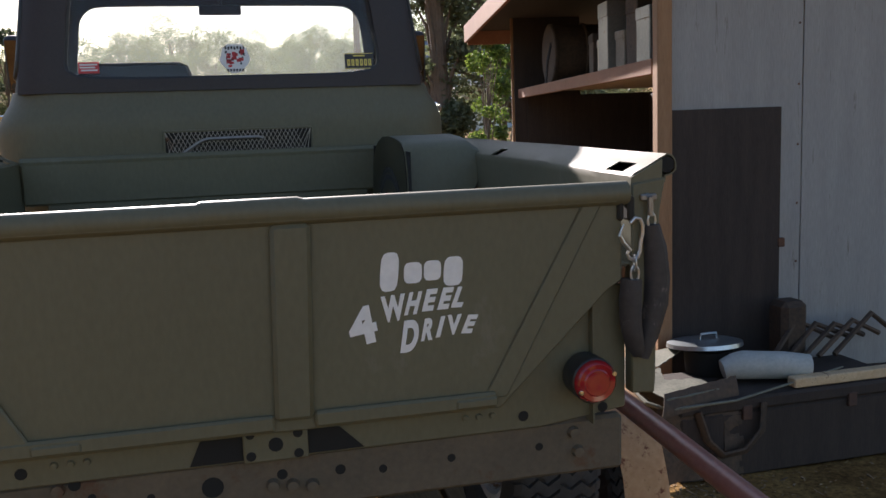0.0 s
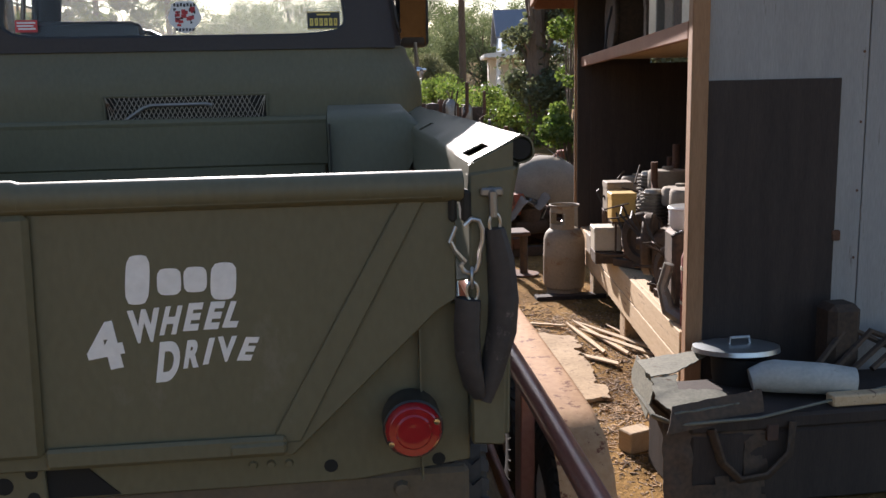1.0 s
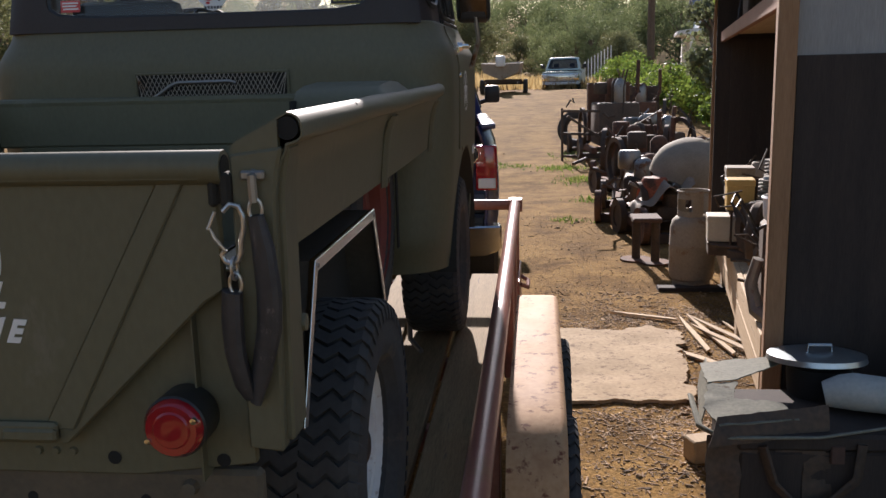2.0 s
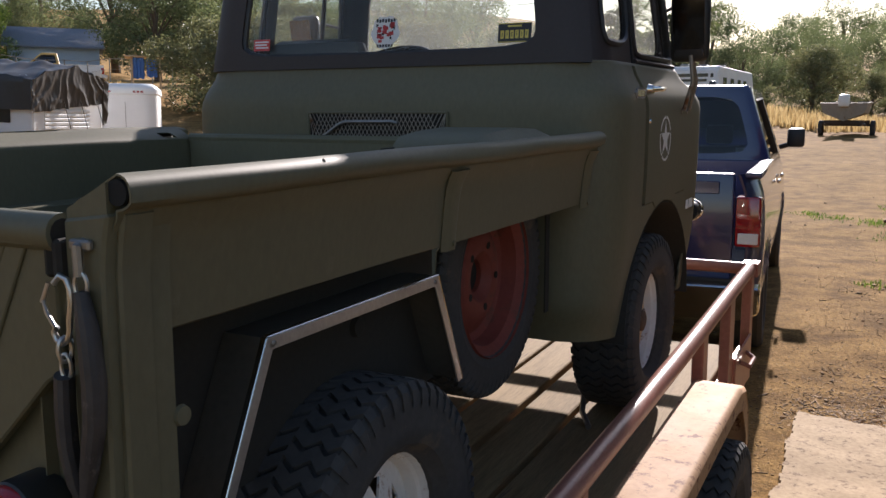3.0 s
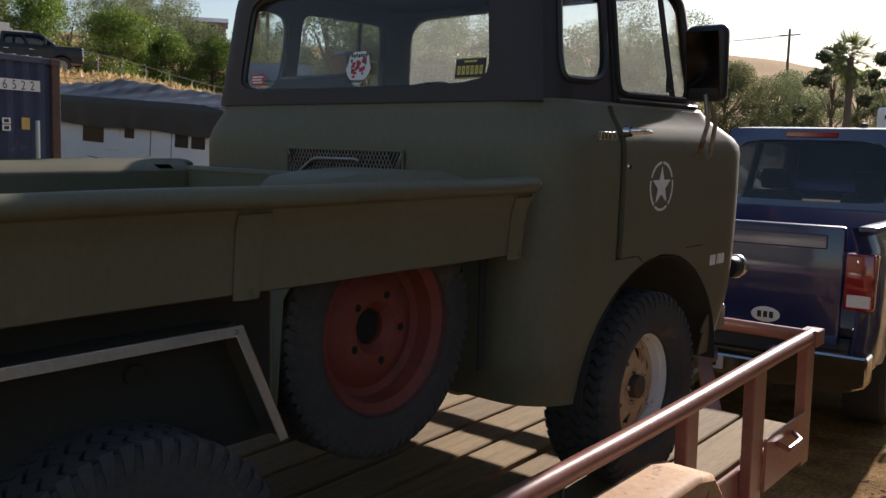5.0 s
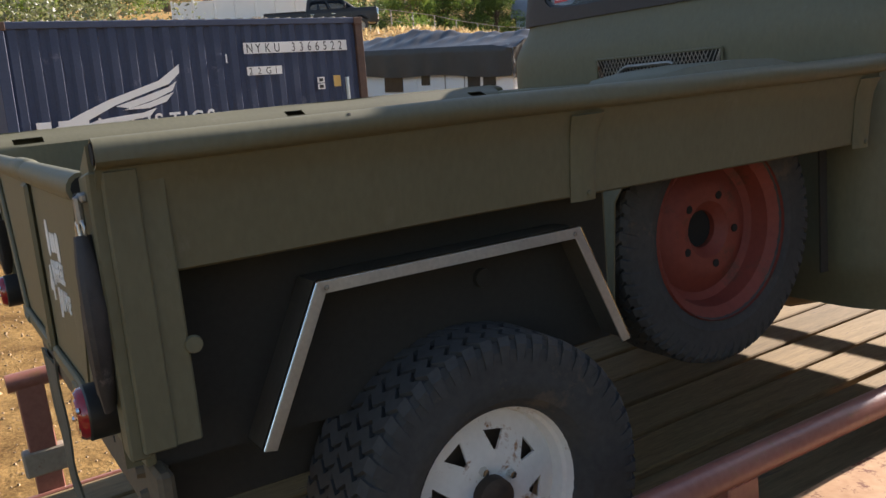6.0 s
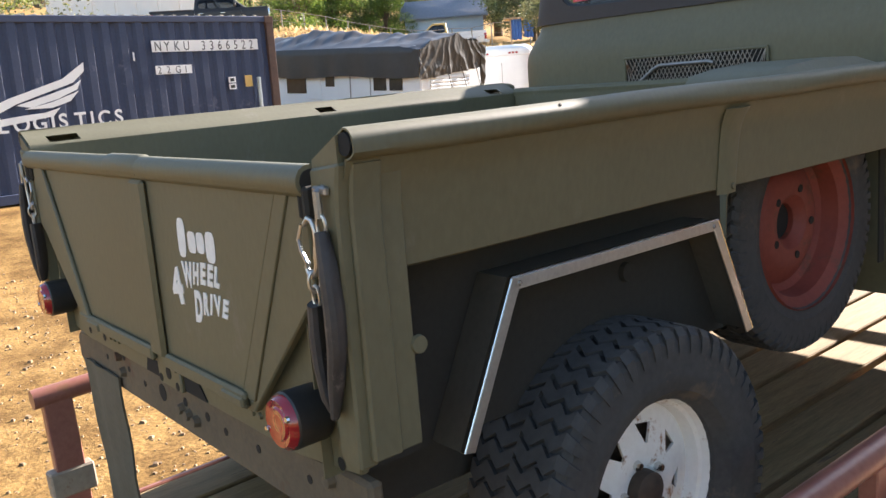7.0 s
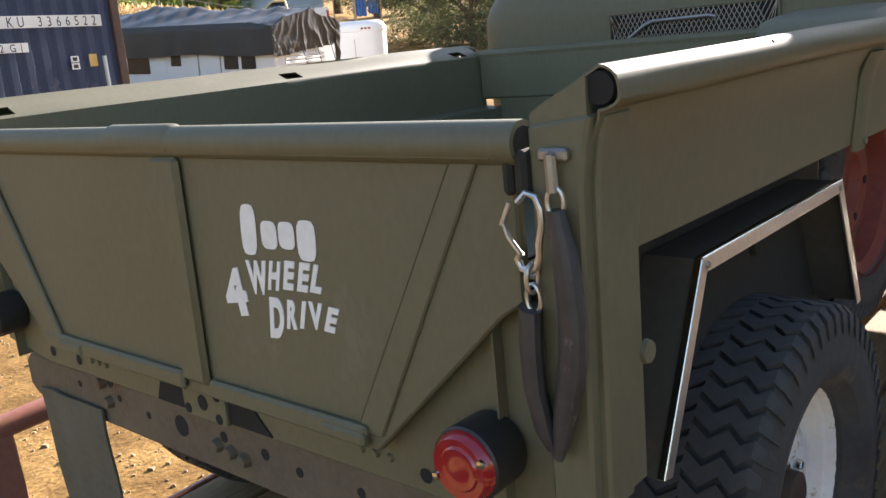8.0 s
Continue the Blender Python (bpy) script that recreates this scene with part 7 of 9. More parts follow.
def pickup(m, paint, label, length=5.8, half=1.0, bed=1.95, tail=1.41, roof=1.93, glass_m=G_CAR, name="pickup_truck", cab_paint=None, bed_paint=None, low=0.52, R=0.40,
           taper=0.10, chrome=True, cab=2.2, hood=1.22, detail=True):
    """A modern or older pickup, its tail at y = 0 and its nose towards +y."""
    t = thing(name, label, "truck", m)
    cp, bp = cab_paint or paint, bed_paint or paint
    y1, y2 = bed + 0.05, bed + 0.05 + cab
    wheels = (0.95 if bed > 1.7 else 0.8, length - 0.95)

    def body_side(s, ya, yb, z_top, paint_m, nm, arch):
        ys = steps(ya, yb, 40)
        zs = steps(low, z_top, 14)

        def fn(y, z):
            k = (z - low) / (z_top - low)
            x = half - 0.035 * (2 * k - 0.9) ** 2 - 0.05 * max(0, k - 0.86) * 4
            for a in arch:
                d = math.hypot(y - a, (z - R) * 1.0)
                if abs(d - R - 0.08) < 0.05:
                    x += 0.025 * (1 - abs(d - R - 0.08) / 0.05)
            end = min(y, length - y)
            if end < 0.22:
                x -= 0.10 * (1 - end / 0.22) ** 2
            return Vector((s * x, y, z))
        bm = B()
        sheet(bm, fn, ys, zs, 0.0, lambda y, z: any(math.hypot(y - a, z - R) < R + 0.07 for a in arch))
        bmesh.ops.recalc_face_normals(bm, faces=bm.faces)
        bmesh.ops.solidify(bm, geom=list(bm.faces), thickness=0.02)
        return part(nm, bm, paint_m, t, angle=40)
    for s in (1, -1):
        bs = body_side(s, 0.0, y1 - 0.02, tail, bp, "bed_side", (wheels[0],))
        bm = B()
        box(bm, (min(s * (half - 0.14), s * (half - 0.03)), 0.02, tail - 0.03), (max(s * (half - 0.14), s * (half - 0.03)), y1 - 0.03, tail + 0.012), 0.012, seg=2)
        part("bed_rail", bm, bp, bs)
        cs = body_side(s, y1 + 0.005, y2, tail - 0.02, cp, "cab_side", ())
        body_side(s, y2 + 0.006, length, hood, cp, "front_wing", (wheels[1],))
        for k, yy in enumerate((y1 + 0.12, y1 + 1.15)):
            if cab > 1.9 or k == 0:
                bm = B()
                box(bm, (min(s * (half - 0.005), s * (half + 0.03)), yy + 0.08, tail - 0.22), (max(s * (half - 0.005), s * (half + 0.03)), yy + 0.28, tail - 0.185), 0.01)
                part("door_handle", bm, M_CHROME if chrome else M_BLACK, cs)
        bm = B()
        box(bm, (min(s * (half + 0.02), s * (half + 0.21)), y2 - 0.36, tail + 0.06), (max(s * (half + 0.02), s * (half + 0.21)), y2 - 0.24, tail + 0.28), 0.035, seg=2)
        tube(bm, [(s * (half - 0.06), y2 - 0.28, tail + 0.06), (s * (half + 0.1), y2 - 0.30, tail + 0.11)], 0.03, 8)
        part("wing_mirror", bm, M_BLACK, t, "black wing mirror")
        for y in wheels:
            car_wheel(t, s * (half - 0.13), y, R, R, 0.26, s)
    bm = B()
    box(bm, (-half + 0.12, 0.02, low + 0.05), (half - 0.12, length - 0.1, low + 0.2), 0.02)
    box(bm, (-half + 0.1, 0.1, low + 0.2), (half - 0.1, y1 - 0.05, low + 0.26), 0.01)
    part("chassis", bm, M_BLACK, t)
    bm = B()
    box(bm, (-half + 0.16, y1 - 0.04, low + 0.2), (half - 0.16, y1 - 0.005, tail), 0.01)
    part("bulkhead", bm, bp, t)
    # tailgate
    bm = B()
    box(bm, (-half + 0.20, 0.0, low + 0.16), (half - 0.20, 0.06, tail + 0.005), 0.02, seg=2)
    tg = part("tailgate", bm, bp, t)
    bm = B()
    box(bm, (-half + 0.30, -0.008, tail - 0.14), (half - 0.30, 0.004, tail - 0.05), 0.006)
    part("tailgate_recess", bm, M_BLACK if not detail else bp, tg)
    bm = B()
    box(bm, (-0.13, -0.03, tail - 0.32), (0.13, 0.0, tail - 0.22), 0.015, seg=2)
    part("tailgate_handle", bm, M_CHROME if chrome else M_BLACK, tg)
    for s in (1, -1):
        bm = B()
        box(bm, (min(s * (half - 0.19), s * (half - 0.02)), -0.012, tail - 0.50), (max(s * (half - 0.19), s * (half - 0.02)), 0.16, tail - 0.15), 0.02, seg=2)
        tl = part("tail_light", bm, M_REDLENS, t, "red tail light with a clear lower lens")
        bm = B()
        box(bm, (min(s * (half - 0.17), s * (half - 0.035)), -0.016, tail - 0.48), (max(s * (half - 0.17), s * (half - 0.035)), 0.0, tail - 0.40), 0.006)
        part("reversing_lens", bm, M_WHITEPAINT, tl)
    # rear bumper with a dropped step
    bm = B()
    prof = [(-half + 0.0, low + 0.14), (-0.45, low + 0.14), (-0.38, low + 0.04), (0.38, low + 0.04), (0.45, low + 0.14), (half - 0.0, low + 0.14), (half - 0.0, low - 0.04), (half - 0.12, low - 0.09),
            (0.4, low - 0.10), (-0.4, low - 0.10), (-half + 0.12, low - 0.09), (-half, low - 0.04)]
    prism(bm, prof, -0.16, 0.03, "y", 0.012)
    part("rear_bumper", bm, M_CHROME if chrome else bp, t, "scuffed chrome rear bumper")
    bm = B()
    box(bm, (-0.16, -0.168, low - 0.06), (0.16, -0.161, low + 0.03), 0.003)
    pl = part("number_plate", bm, M_WHITEPAINT, t, "pale number plate with blank bars")
    for k in range(6):
        bm = B()
        box(bm, (-0.125 + 0.043 * k, -0.171, low - 0.04), (-0.098 + 0.043 * k, -0.168, low + 0.005), 0)
        part("plate_bar", bm, M_BLACK, pl)
    # hood and grille
    bm = B()
    box(bm, (-half + 0.06, y2 + 0.0, hood - 0.06), (half - 0.06, length - 0.06, hood + 0.05), 0.05, seg=3)
    part("bonnet", bm, cp, t)
    bm = B()
    box(bm, (-half + 0.05, length - 0.10, low + 0.1), (half - 0.05, length, hood - 0.05), 0.03, seg=2)
    part("grille", bm, M_CHROME if chrome else M_WHITEPAINT, t)
    # greenhouse: tapering band with rear, side and front panes
    zb, zt = tail - 0.02, roof
    yb0, yb1, yt0, yt1 = y1 + 0.02, y2 + 0.28, y1 + 0.13, y2 - 0.42
    wb, wt = half - 0.06, half - 0.06 - taper * 2.2

    def band(u, z):
        f = (z - zb) / (zt - zb)
        x, y = ring_point(u, wb + (wt - wb) * f, yb0 + (yt0 - yb0) * f, yb1 + (yt1 - yb1) * f, 0.10, 0.12)
        return Vector((x, y, z))
    for nm, fn, rect, hole in (
            ("rear_wall", lambda u, z: band(u if u >= 0 else 9 + u, z), (-1.5, 1.5, zb, zt), (-0.93, 0.93, zb + 0.07, zt - 0.10, 7)),
            ("front_wall", band, (3.5, 5.5, zb, zt), (3.95, 5.05, zb + 0.06, zt - 0.06, 7)),
            ("side_wall", band, (1.5, 3.5, zb, zt), (2.02, 2.98, zb + 0.05, zt - 0.09, 7)),
            ("side_wall", lambda u, z: Vector((-band(u, z).x, band(u, z).y, z)), (1.5, 3.5, zb, zt), (2.02, 2.98, zb + 0.05, zt - 0.09, 7))):
        bm = B()
        rim = holed(bm, fn, *rect, *hole, thick=0.03, n=32, k=3)
        w = part(nm, bm, cp, t, angle=50)
        g = part("window_pane", pane(fn, rim), glass_m, w, "tinted window glass")
        if nm == "side_wall" and cab > 1.9:
            bm = B()
            a, b = fn(2.5, zb + 0.05), fn(2.5, zt - 0.09)
            tube(bm, [a, b], 0.045, 4)
            part("door_pillar", bm, M_BLACK, w)
    bm = B()

    def top(u, k):
        p = band(u % 9, zt - 0.002)
        c = Vector((0, (yt0 + yt1) / 2, zt))
        q = c + (p - c) * (1 - k)
        q.z = zt - 0.002 + 0.045 * math.sqrt(max(0, 1 - (1 - k) ** 2.4))
        return q
    sheet(bm, top, steps(0, 9, 45), [0, 0.04, 0.12, 0.3, 0.6, 0.99])
    bmesh.ops.remove_doubles(bm, verts=bm.verts, dist=0.002)
    bmesh.ops.recalc_face_normals(bm, faces=bm.faces)
    rf = part("roof", bm, cp, t, angle=60)
    if detail:
        bm = B()
        box(bm, (-0.22, yt0 - 0.05, zt - 0.075), (0.22, yt0 + 0.0, zt - 0.02), 0.01)
        part("brake_light", bm, M_REDLENS, rf)
        bm = B()
        lathe(bm, [(0.035, 0), (0.03, 0.03), (0, 0.035)], 12, pose(0.35, yt0 + 0.3, zt + 0.035))
        part("roof_marker", bm, M_BLACK, rf)
    # seats inside
    for x in (-0.42, 0.42):
        bm = B()
        box(bm, (x - 0.25, y1 + 0.55, low + 0.4), (x + 0.25, y1 + 0.70, tail + 0.12), 0.06, seg=2)
        box(bm, (x - 0.13, y1 + 0.56, tail + 0.13), (x + 0.13, y1 + 0.66, tail + 0.32), 0.04, seg=2)
        part("seat_back", bm, M_SEAT, t)
    return t


tow = pickup(pose(0.03, 5.42, -0.015, 0, 0, 4.2), M_BLUE, "dark blue pickup truck hitched to the trailer", length=6.0, half=1.0, bed=2.3, tail=1.41, roof=2.085, cab=2.7, hood=1.25)
bm = B()
lathe(bm, [(0, 0.004), (0.09, 0.003), (0.09, 0)], 28, pose(0.36, -0.002, 0.825, 90, 0, 0) @ Matrix.Diagonal((1.0, 0.55, 1, 1)))
dec = part("oval_sticker", bm, M_WHITEPAINT, tow, "white oval sticker with dark marks")
for k in range(3):
    bm = B()
    box(bm, (0.31 + 0.037 * k, -0.0085, 0.805), (0.335 + 0.037 * k, -0.0055, 0.845), 0)
    part("sticker_mark", bm, M_BLACK, dec)
bm = B()
box(bm, (0.62, 2.44, 1.47), (0.76, 2.446, 1.52), 0)
part("rear_window_sticker", bm, M_WHITEPAINT, tow, "small white sticker")
# hitch ball head seen over the tailgate
bm = B()
tube(bm, [(0.0, -0.30, 0.40), (0.0, 0.1, 0.42)], 0.035, 4)
part("hitch_bar", bm, M_STEEL, tow)

# old pickup far up the drive
M_OLDGRILLE = mat("dull_chrome", (0.5, 0.5, 0.48), rough=0.3, metal=0.7, bump=0)
old_ford = pickup(pose(3.55, 49.0, terrain(3.3, 45) - 0.22, 0, 0, 173), M_TRUCKGREEN, "pale green old pickup parked at the end of the drive", length=5.0, half=0.97, bed=1.9, tail=1.22, roof=1.82,
                  cab=1.35, hood=1.06, taper=0.07, glass_m=G_CAR, detail=False)
for k in range(6):
    bm = B()
    box(bm, (-0.68, 5.005, 0.66 + 0.055 * k), (0.68, 5.03, 0.685 + 0.055 * k), 0.004)
    part("grille_bar", bm, M_OLDGRILLE, old_ford)
for s in (-1, 1):
    bm = B()
    lathe(bm, [(0.09, 0), (0.09, 0.03), (0, 0.05)], 18, pose(s * 0.78, 5.0, 0.87, -90, 0, 0))
    part("headlight", bm, M_WHITEPAINT, old_ford)
bm = B()
box(bm, (-0.95, 5.02, 0.46), (0.95, 5.14, 0.60), 0.03, seg=2)
part("front_bumper", bm, M_WHITEPAINT, old_ford)

# boat on its trailer
bt = thing("boat_trailer", "white motor boat on a steel trailer in dry grass", "boat", pose(0.25, 41.0, terrain(0.2, 40) - 0.05, 0, 0, -4))
bm = B()
rings = []
for k in range(9):
    f = k / 8
    w = 0.9 * (1 - 0.85 * max(0, f - 0.45) ** 1.6 * 2.6)
    w = max(w, 0.03)
    y = -2.0 + 4.2 * f
    rings.append([bm.verts.new(p) for p in ((-w, y, 1.35 + 0.15 * f), (-w * 0.86, y, 0.95), (0, y, 0.62 + 0.35 * f * f), (w * 0.86, y, 0.95), (w, y, 1.35 + 0.15 * f))])
for a, b in zip(rings, rings[1:]):
    for q in range(4):
        bm.faces.new((a[q], a[q + 1], b[q + 1], b[q]))
bm.faces.new(rings[0])
bmesh.ops.recalc_face_normals(bm, faces=bm.faces)
bmesh.ops.solidify(bm, geom=list(bm.faces), thickness=0.04)
part("hull", bm, M_TANK, bt)
bm = B()
for s in (-1, 1):
    tube(bm, [(s * 0.7, -2.2, 0.5), (s * 0.7, 1.6, 0.5), (0, 3.0, 0.5)], 0.05, 6)
box(bm, (-1.0, -0.7, 0.42), (1.0, -0.5, 0.56), 0.01)
for y in (-1.8, 0.8):
    box(bm, (-0.75, y, 0.5), (0.75, y + 0.1, 0.66), 0.01)
part("trailer_frame", bm, M_GREASE, bt)
for s in (-1, 1):
    car_wheel(bt, s * 1.0, -0.6, 0.33, 0.33, 0.18, s)
bm = B()
box(bm, (-0.2, -2.25, 1.2), (0.2, -1.85, 1.7), 0.08, seg=2)
part("outboard", bm, M_WHITEPAINT, bt)

# two vehicles on the bank
blk = pickup(pose(-40.5, 16.7, terrain(-39.4, 19), 0, 0, -25), M_BLACK, "black crew-cab pickup parked on the bank", length=5.6, half=0.98, bed=2.0, tail=1.25, roof=1.80, cab=2.2, detail=False)
yel = pickup(pose(-38.2, 36.3, terrain(-40, 34.8), 0, 0, 140), M_WHITEPAINT, "yellow-cabbed white pickup without a bonnet on the bank", length=5.2, half=0.97, bed=2.2, tail=1.2, roof=1.78, cab=1.35,
             cab_paint=M_YELLOW, bed_paint=M_WHITEPAINT, detail=False, chrome=False)

# ---- white travel trailer far up the yard ----
def travel_trailer(m, L, W, H, label, name="travel_trailer"):
    t = thing(name, label, "caravan", m)
    bm = B()
    prism(bm, [(0.0, 0.5), (L, 0.5), (L, H - 0.5), (L - 0.35, H), (0.12, H), (0, H - 0.2)], -W / 2, W / 2, "x", 0.04)
    part("body", bm, M_WHITEPAINT, t)
    for s in (-1, 1):
        for y in (0.8, 2.2, 3.6, 4.8):
            if y < L - 0.8:
                bm = B()
                box(bm, (min(s * (W / 2 + 0.001), s * (W / 2 + 0.02)), y, 1.5), (max(s * (W / 2 + 0.001), s * (W / 2 + 0.02)), y + 0.6, 2.05), 0.008)
                part("window", bm, M_WINDARK, t, "dark framed window")
        car_wheel(t, s * (W / 2 - 0.12), L * 0.45, 0.33, 0.33, 0.2, s)
    for k, x in enumerate((-0.7, -0.1, 0.5)):
        bm = B()
        box(bm, (x, 0.8 + 0.7 * k, H), (x + 0.4, 1.2 + 0.7 * k, H + 0.16), 0.04)
        part("roof_vent", bm, M_STEEL, t)
    return t


rv = travel_trailer(pose(-6.0, 38.7, terrain(-6, 40) + 0.06, 0, 0, -4), 7.0, 2.4, 2.5, "white travel trailer with dark markings parked in the yard")
for x, w, z, h in ((-0.75, 1.5, 2.05, 0.14), (-0.9, 0.12, 2.02, 0.17), (0.85, 0.12, 2.02, 0.17), (-0.7, 1.4, 1.85, 0.11)):
    bm = B()
    box(bm, (x, -0.012, z), (x + w, -0.003, z + h), 0)
    part("rear_marking", bm, M_WINDARK, rv)

# ---- shipping container ----
CD = Vector((-0.124, 0.992, 0)).normalized()
CN = Vector((0.992, 0.124, 0)).normalized()
C0 = Vector((-11.81, 4.92, 0)) + CD * 2.33
CBASE, CTOP, CLEN = 0.50, 3.10, 6.06
cm = Matrix.Translation((C0.x, C0.y, 0)) @ Matrix((-CD, -CN, Vector((0, 0, 1)))).transposed().to_4x4()
cont = thing("shipping_container", "dark blue corrugated steel shipping container with white markings", "container", cm)


def container():
    # x runs along the face from the right end, y into the box
    bm = B()
    n = 21
    pitch = (CLEN - 0.30) / n
    pts = []
    for k in range(n):
        x = 0.15 + k * pitch
        pts += [(x, 0.045), (x + pitch * 0.28, 0.045), (x + pitch * 0.45, 0.005), (x + pitch * 0.83, 0.005)]
    pts.append((CLEN - 0.15, 0.045))
    sheet(bm, lambda i, z: (pts[int(i)][0], pts[int(i)][1], z), [float(i) for i in range(len(pts))], [CBASE + 0.13, CTOP - 0.09])
    bmesh.ops.recalc_face_normals(bm, faces=bm.faces)
    bmesh.ops.solidify(bm, geom=list(bm.faces), thickness=0.002)
    side = part("side_panel", bm, M_CONT, cont, "corrugated dark blue steel wall", angle=20)
    for nm, lo, hi in (("top_rail", (0.10, -0.01, CTOP - 0.10), (CLEN - 0.10, 0.06, CTOP)), ("bottom_rail", (0.10, -0.01, CBASE), (CLEN - 0.10, 0.06, CBASE + 0.14)),
                       ("corner_column", (0.0, -0.015, CBASE), (0.15, 0.10, CTOP)), ("corner_column", (CLEN - 0.15, -0.015, CBASE), (CLEN, 0.10, CTOP))):
        bm = B()
        box(bm, lo, hi, 0.008)
        part(nm, bm, M_RUSTDARK if nm == "corner_column" and lo[0] == 0 else M_CONT, cont)
    bm = B()
    box(bm, (0.03, 0.11, CBASE), (CLEN - 0.03, 2.43, CTOP - 0.03), 0.01)
    part("box_body", bm, M_CONT, cont)
    for k in range(26):
        bm = B()
        box(bm, (0.3 + k * 0.22, 0.02, CTOP - 0.001), (0.36 + k * 0.22, 2.4, CTOP + 0.02), 0.008)
        part("roof_corrugation", bm, M_DOME, cont)
    for x in (0.0, CLEN - 0.17):
        for z in (CBASE - 0.001, CTOP - 0.118):
            bm = B()
            box(bm, (x - 0.004, -0.02, z), (x + 0.174, 0.15, z + 0.12), 0.006)
            part("corner_casting", bm, M_RUSTDARK, cont)

    def plate(u0, u1, z0, z1, material, label, nm="marking_plate"):
        bm = B()
        x0, x1 = 2.33 - u1, 2.33 - u0
        box(bm, (x0, -0.004, z0), (x1, 0.003, z1), 0)
        return part(nm, bm, material, cont, label)

    def face_words(words, u, z, size, material, sx=1.0, bold=0.0, nm="marking"):
        return writing(words, size, material, cont, face_to((2.33 - u, -0.0062, z), (-1, 0, 0), (0, 0, 1)), nm, "painted marking", 0, bold, sx)
    plate(-0.02, 1.97, 2.545, 2.72, M_WHITEPAINT, "white marking strip")
    plate(0.0, 0.64, 2.20, 2.335, M_WHITEPAINT, "white marking strip")
    for i, ch in enumerate("NYKU"):
        face_words(ch, 0.02 + 0.17 * i, 2.562, 0.205, M_BLACK, 0.8)
    for i, ch in enumerate("3366522"):
        face_words(ch, 0.86 + 0.155 * i, 2.562, 0.205, M_BLACK, 0.8)
    for i, ch in enumerate("22G1"):
        face_words(ch, 0.03 + 0.155 * i, 2.213, 0.155, M_BLACK, 0.9)
    for z in (1.90, 2.01):
        plate(1.31, 1.45, z, z + 0.095, M_WHITEPAINT, "small white label")
        plate(1.34, 1.42, z + 0.02, z + 0.075, M_BLACK, "", "label_bars").location.y -= 0.003
    plate(1.64, 1.78, 1.93, 2.12, M_YELLOW, "small yellow label")
    plate(-0.35, -0.33, 2.42, 2.55, M_WHITEPAINT, "")
    bm = B()
    tube(bm, [(0.45, -0.05, 0.6), (0.45, -0.05, 2.08)], 0.035, 10)
    part("galvanised_pipe", bm, M_GALV, cont)
    # wing emblem and the word below it
    feather = [[(-3.1, 1.62), (-2.75, 1.78), (-2.3, 1.96), (-1.9, 2.08), (-1.5, 2.2), (-1.15, 2.43), (-1.16, 2.30), (-1.35, 2.14), (-1.75, 2.02), (-2.2, 1.88), (-2.6, 1.70), (-2.9, 1.58)],
               [(-2.2, 1.86), (-1.75, 1.98), (-1.35, 2.10), (-1.22, 2.18), (-1.3, 2.04), (-1.6, 1.92), (-2.0, 1.82)],
               [(-2.1, 1.80), (-1.7, 1.88), (-1.36, 1.99), (-1.28, 2.02), (-1.42, 1.88), (-1.7, 1.80)],
               [(-2.9, 1.55), (-2.5, 1.68), (-2.1, 1.72), (-1.8, 1.74), (-1.58, 1.80), (-1.7, 1.68), (-2.1, 1.63), (-2.5, 1.58)],
               [(-3.15, 1.50), (-2.7, 1.60), (-2.45, 1.62), (-2.6, 1.50), (-2.8, 1.45)]]
    for f in feather:
        bm = B()
        prism(bm, [(2.33 - u, z) for u, z in f], -0.0042, 0.0028, "y")
        part("wing_emblem", bm, M_WHITEPAINT, cont, "white painted wing emblem")
    for i, ch in enumerate("LOGISTICS"):
        face_words(ch, -2.50 + (0.0, 0.21, 0.48, 0.74, 0.86, 1.10, 1.33, 1.45, 1.72)[i], 1.50, 0.30, M_WHITEPAINT, 0.98, 0.006, "marking")
    for u, w in ((-3.35, 0.2), (-3.05, 0.2), (-2.8, 0.18)):
        plate(u, u + w, 1.50, 1.71, M_WHITEPAINT, "white painted block")


container()

# ---- camper under a tarpaulin ----
A_, C_ = Vector((-20.4, 10.9, 0)), Vector((-14.6, 12.3, 0))


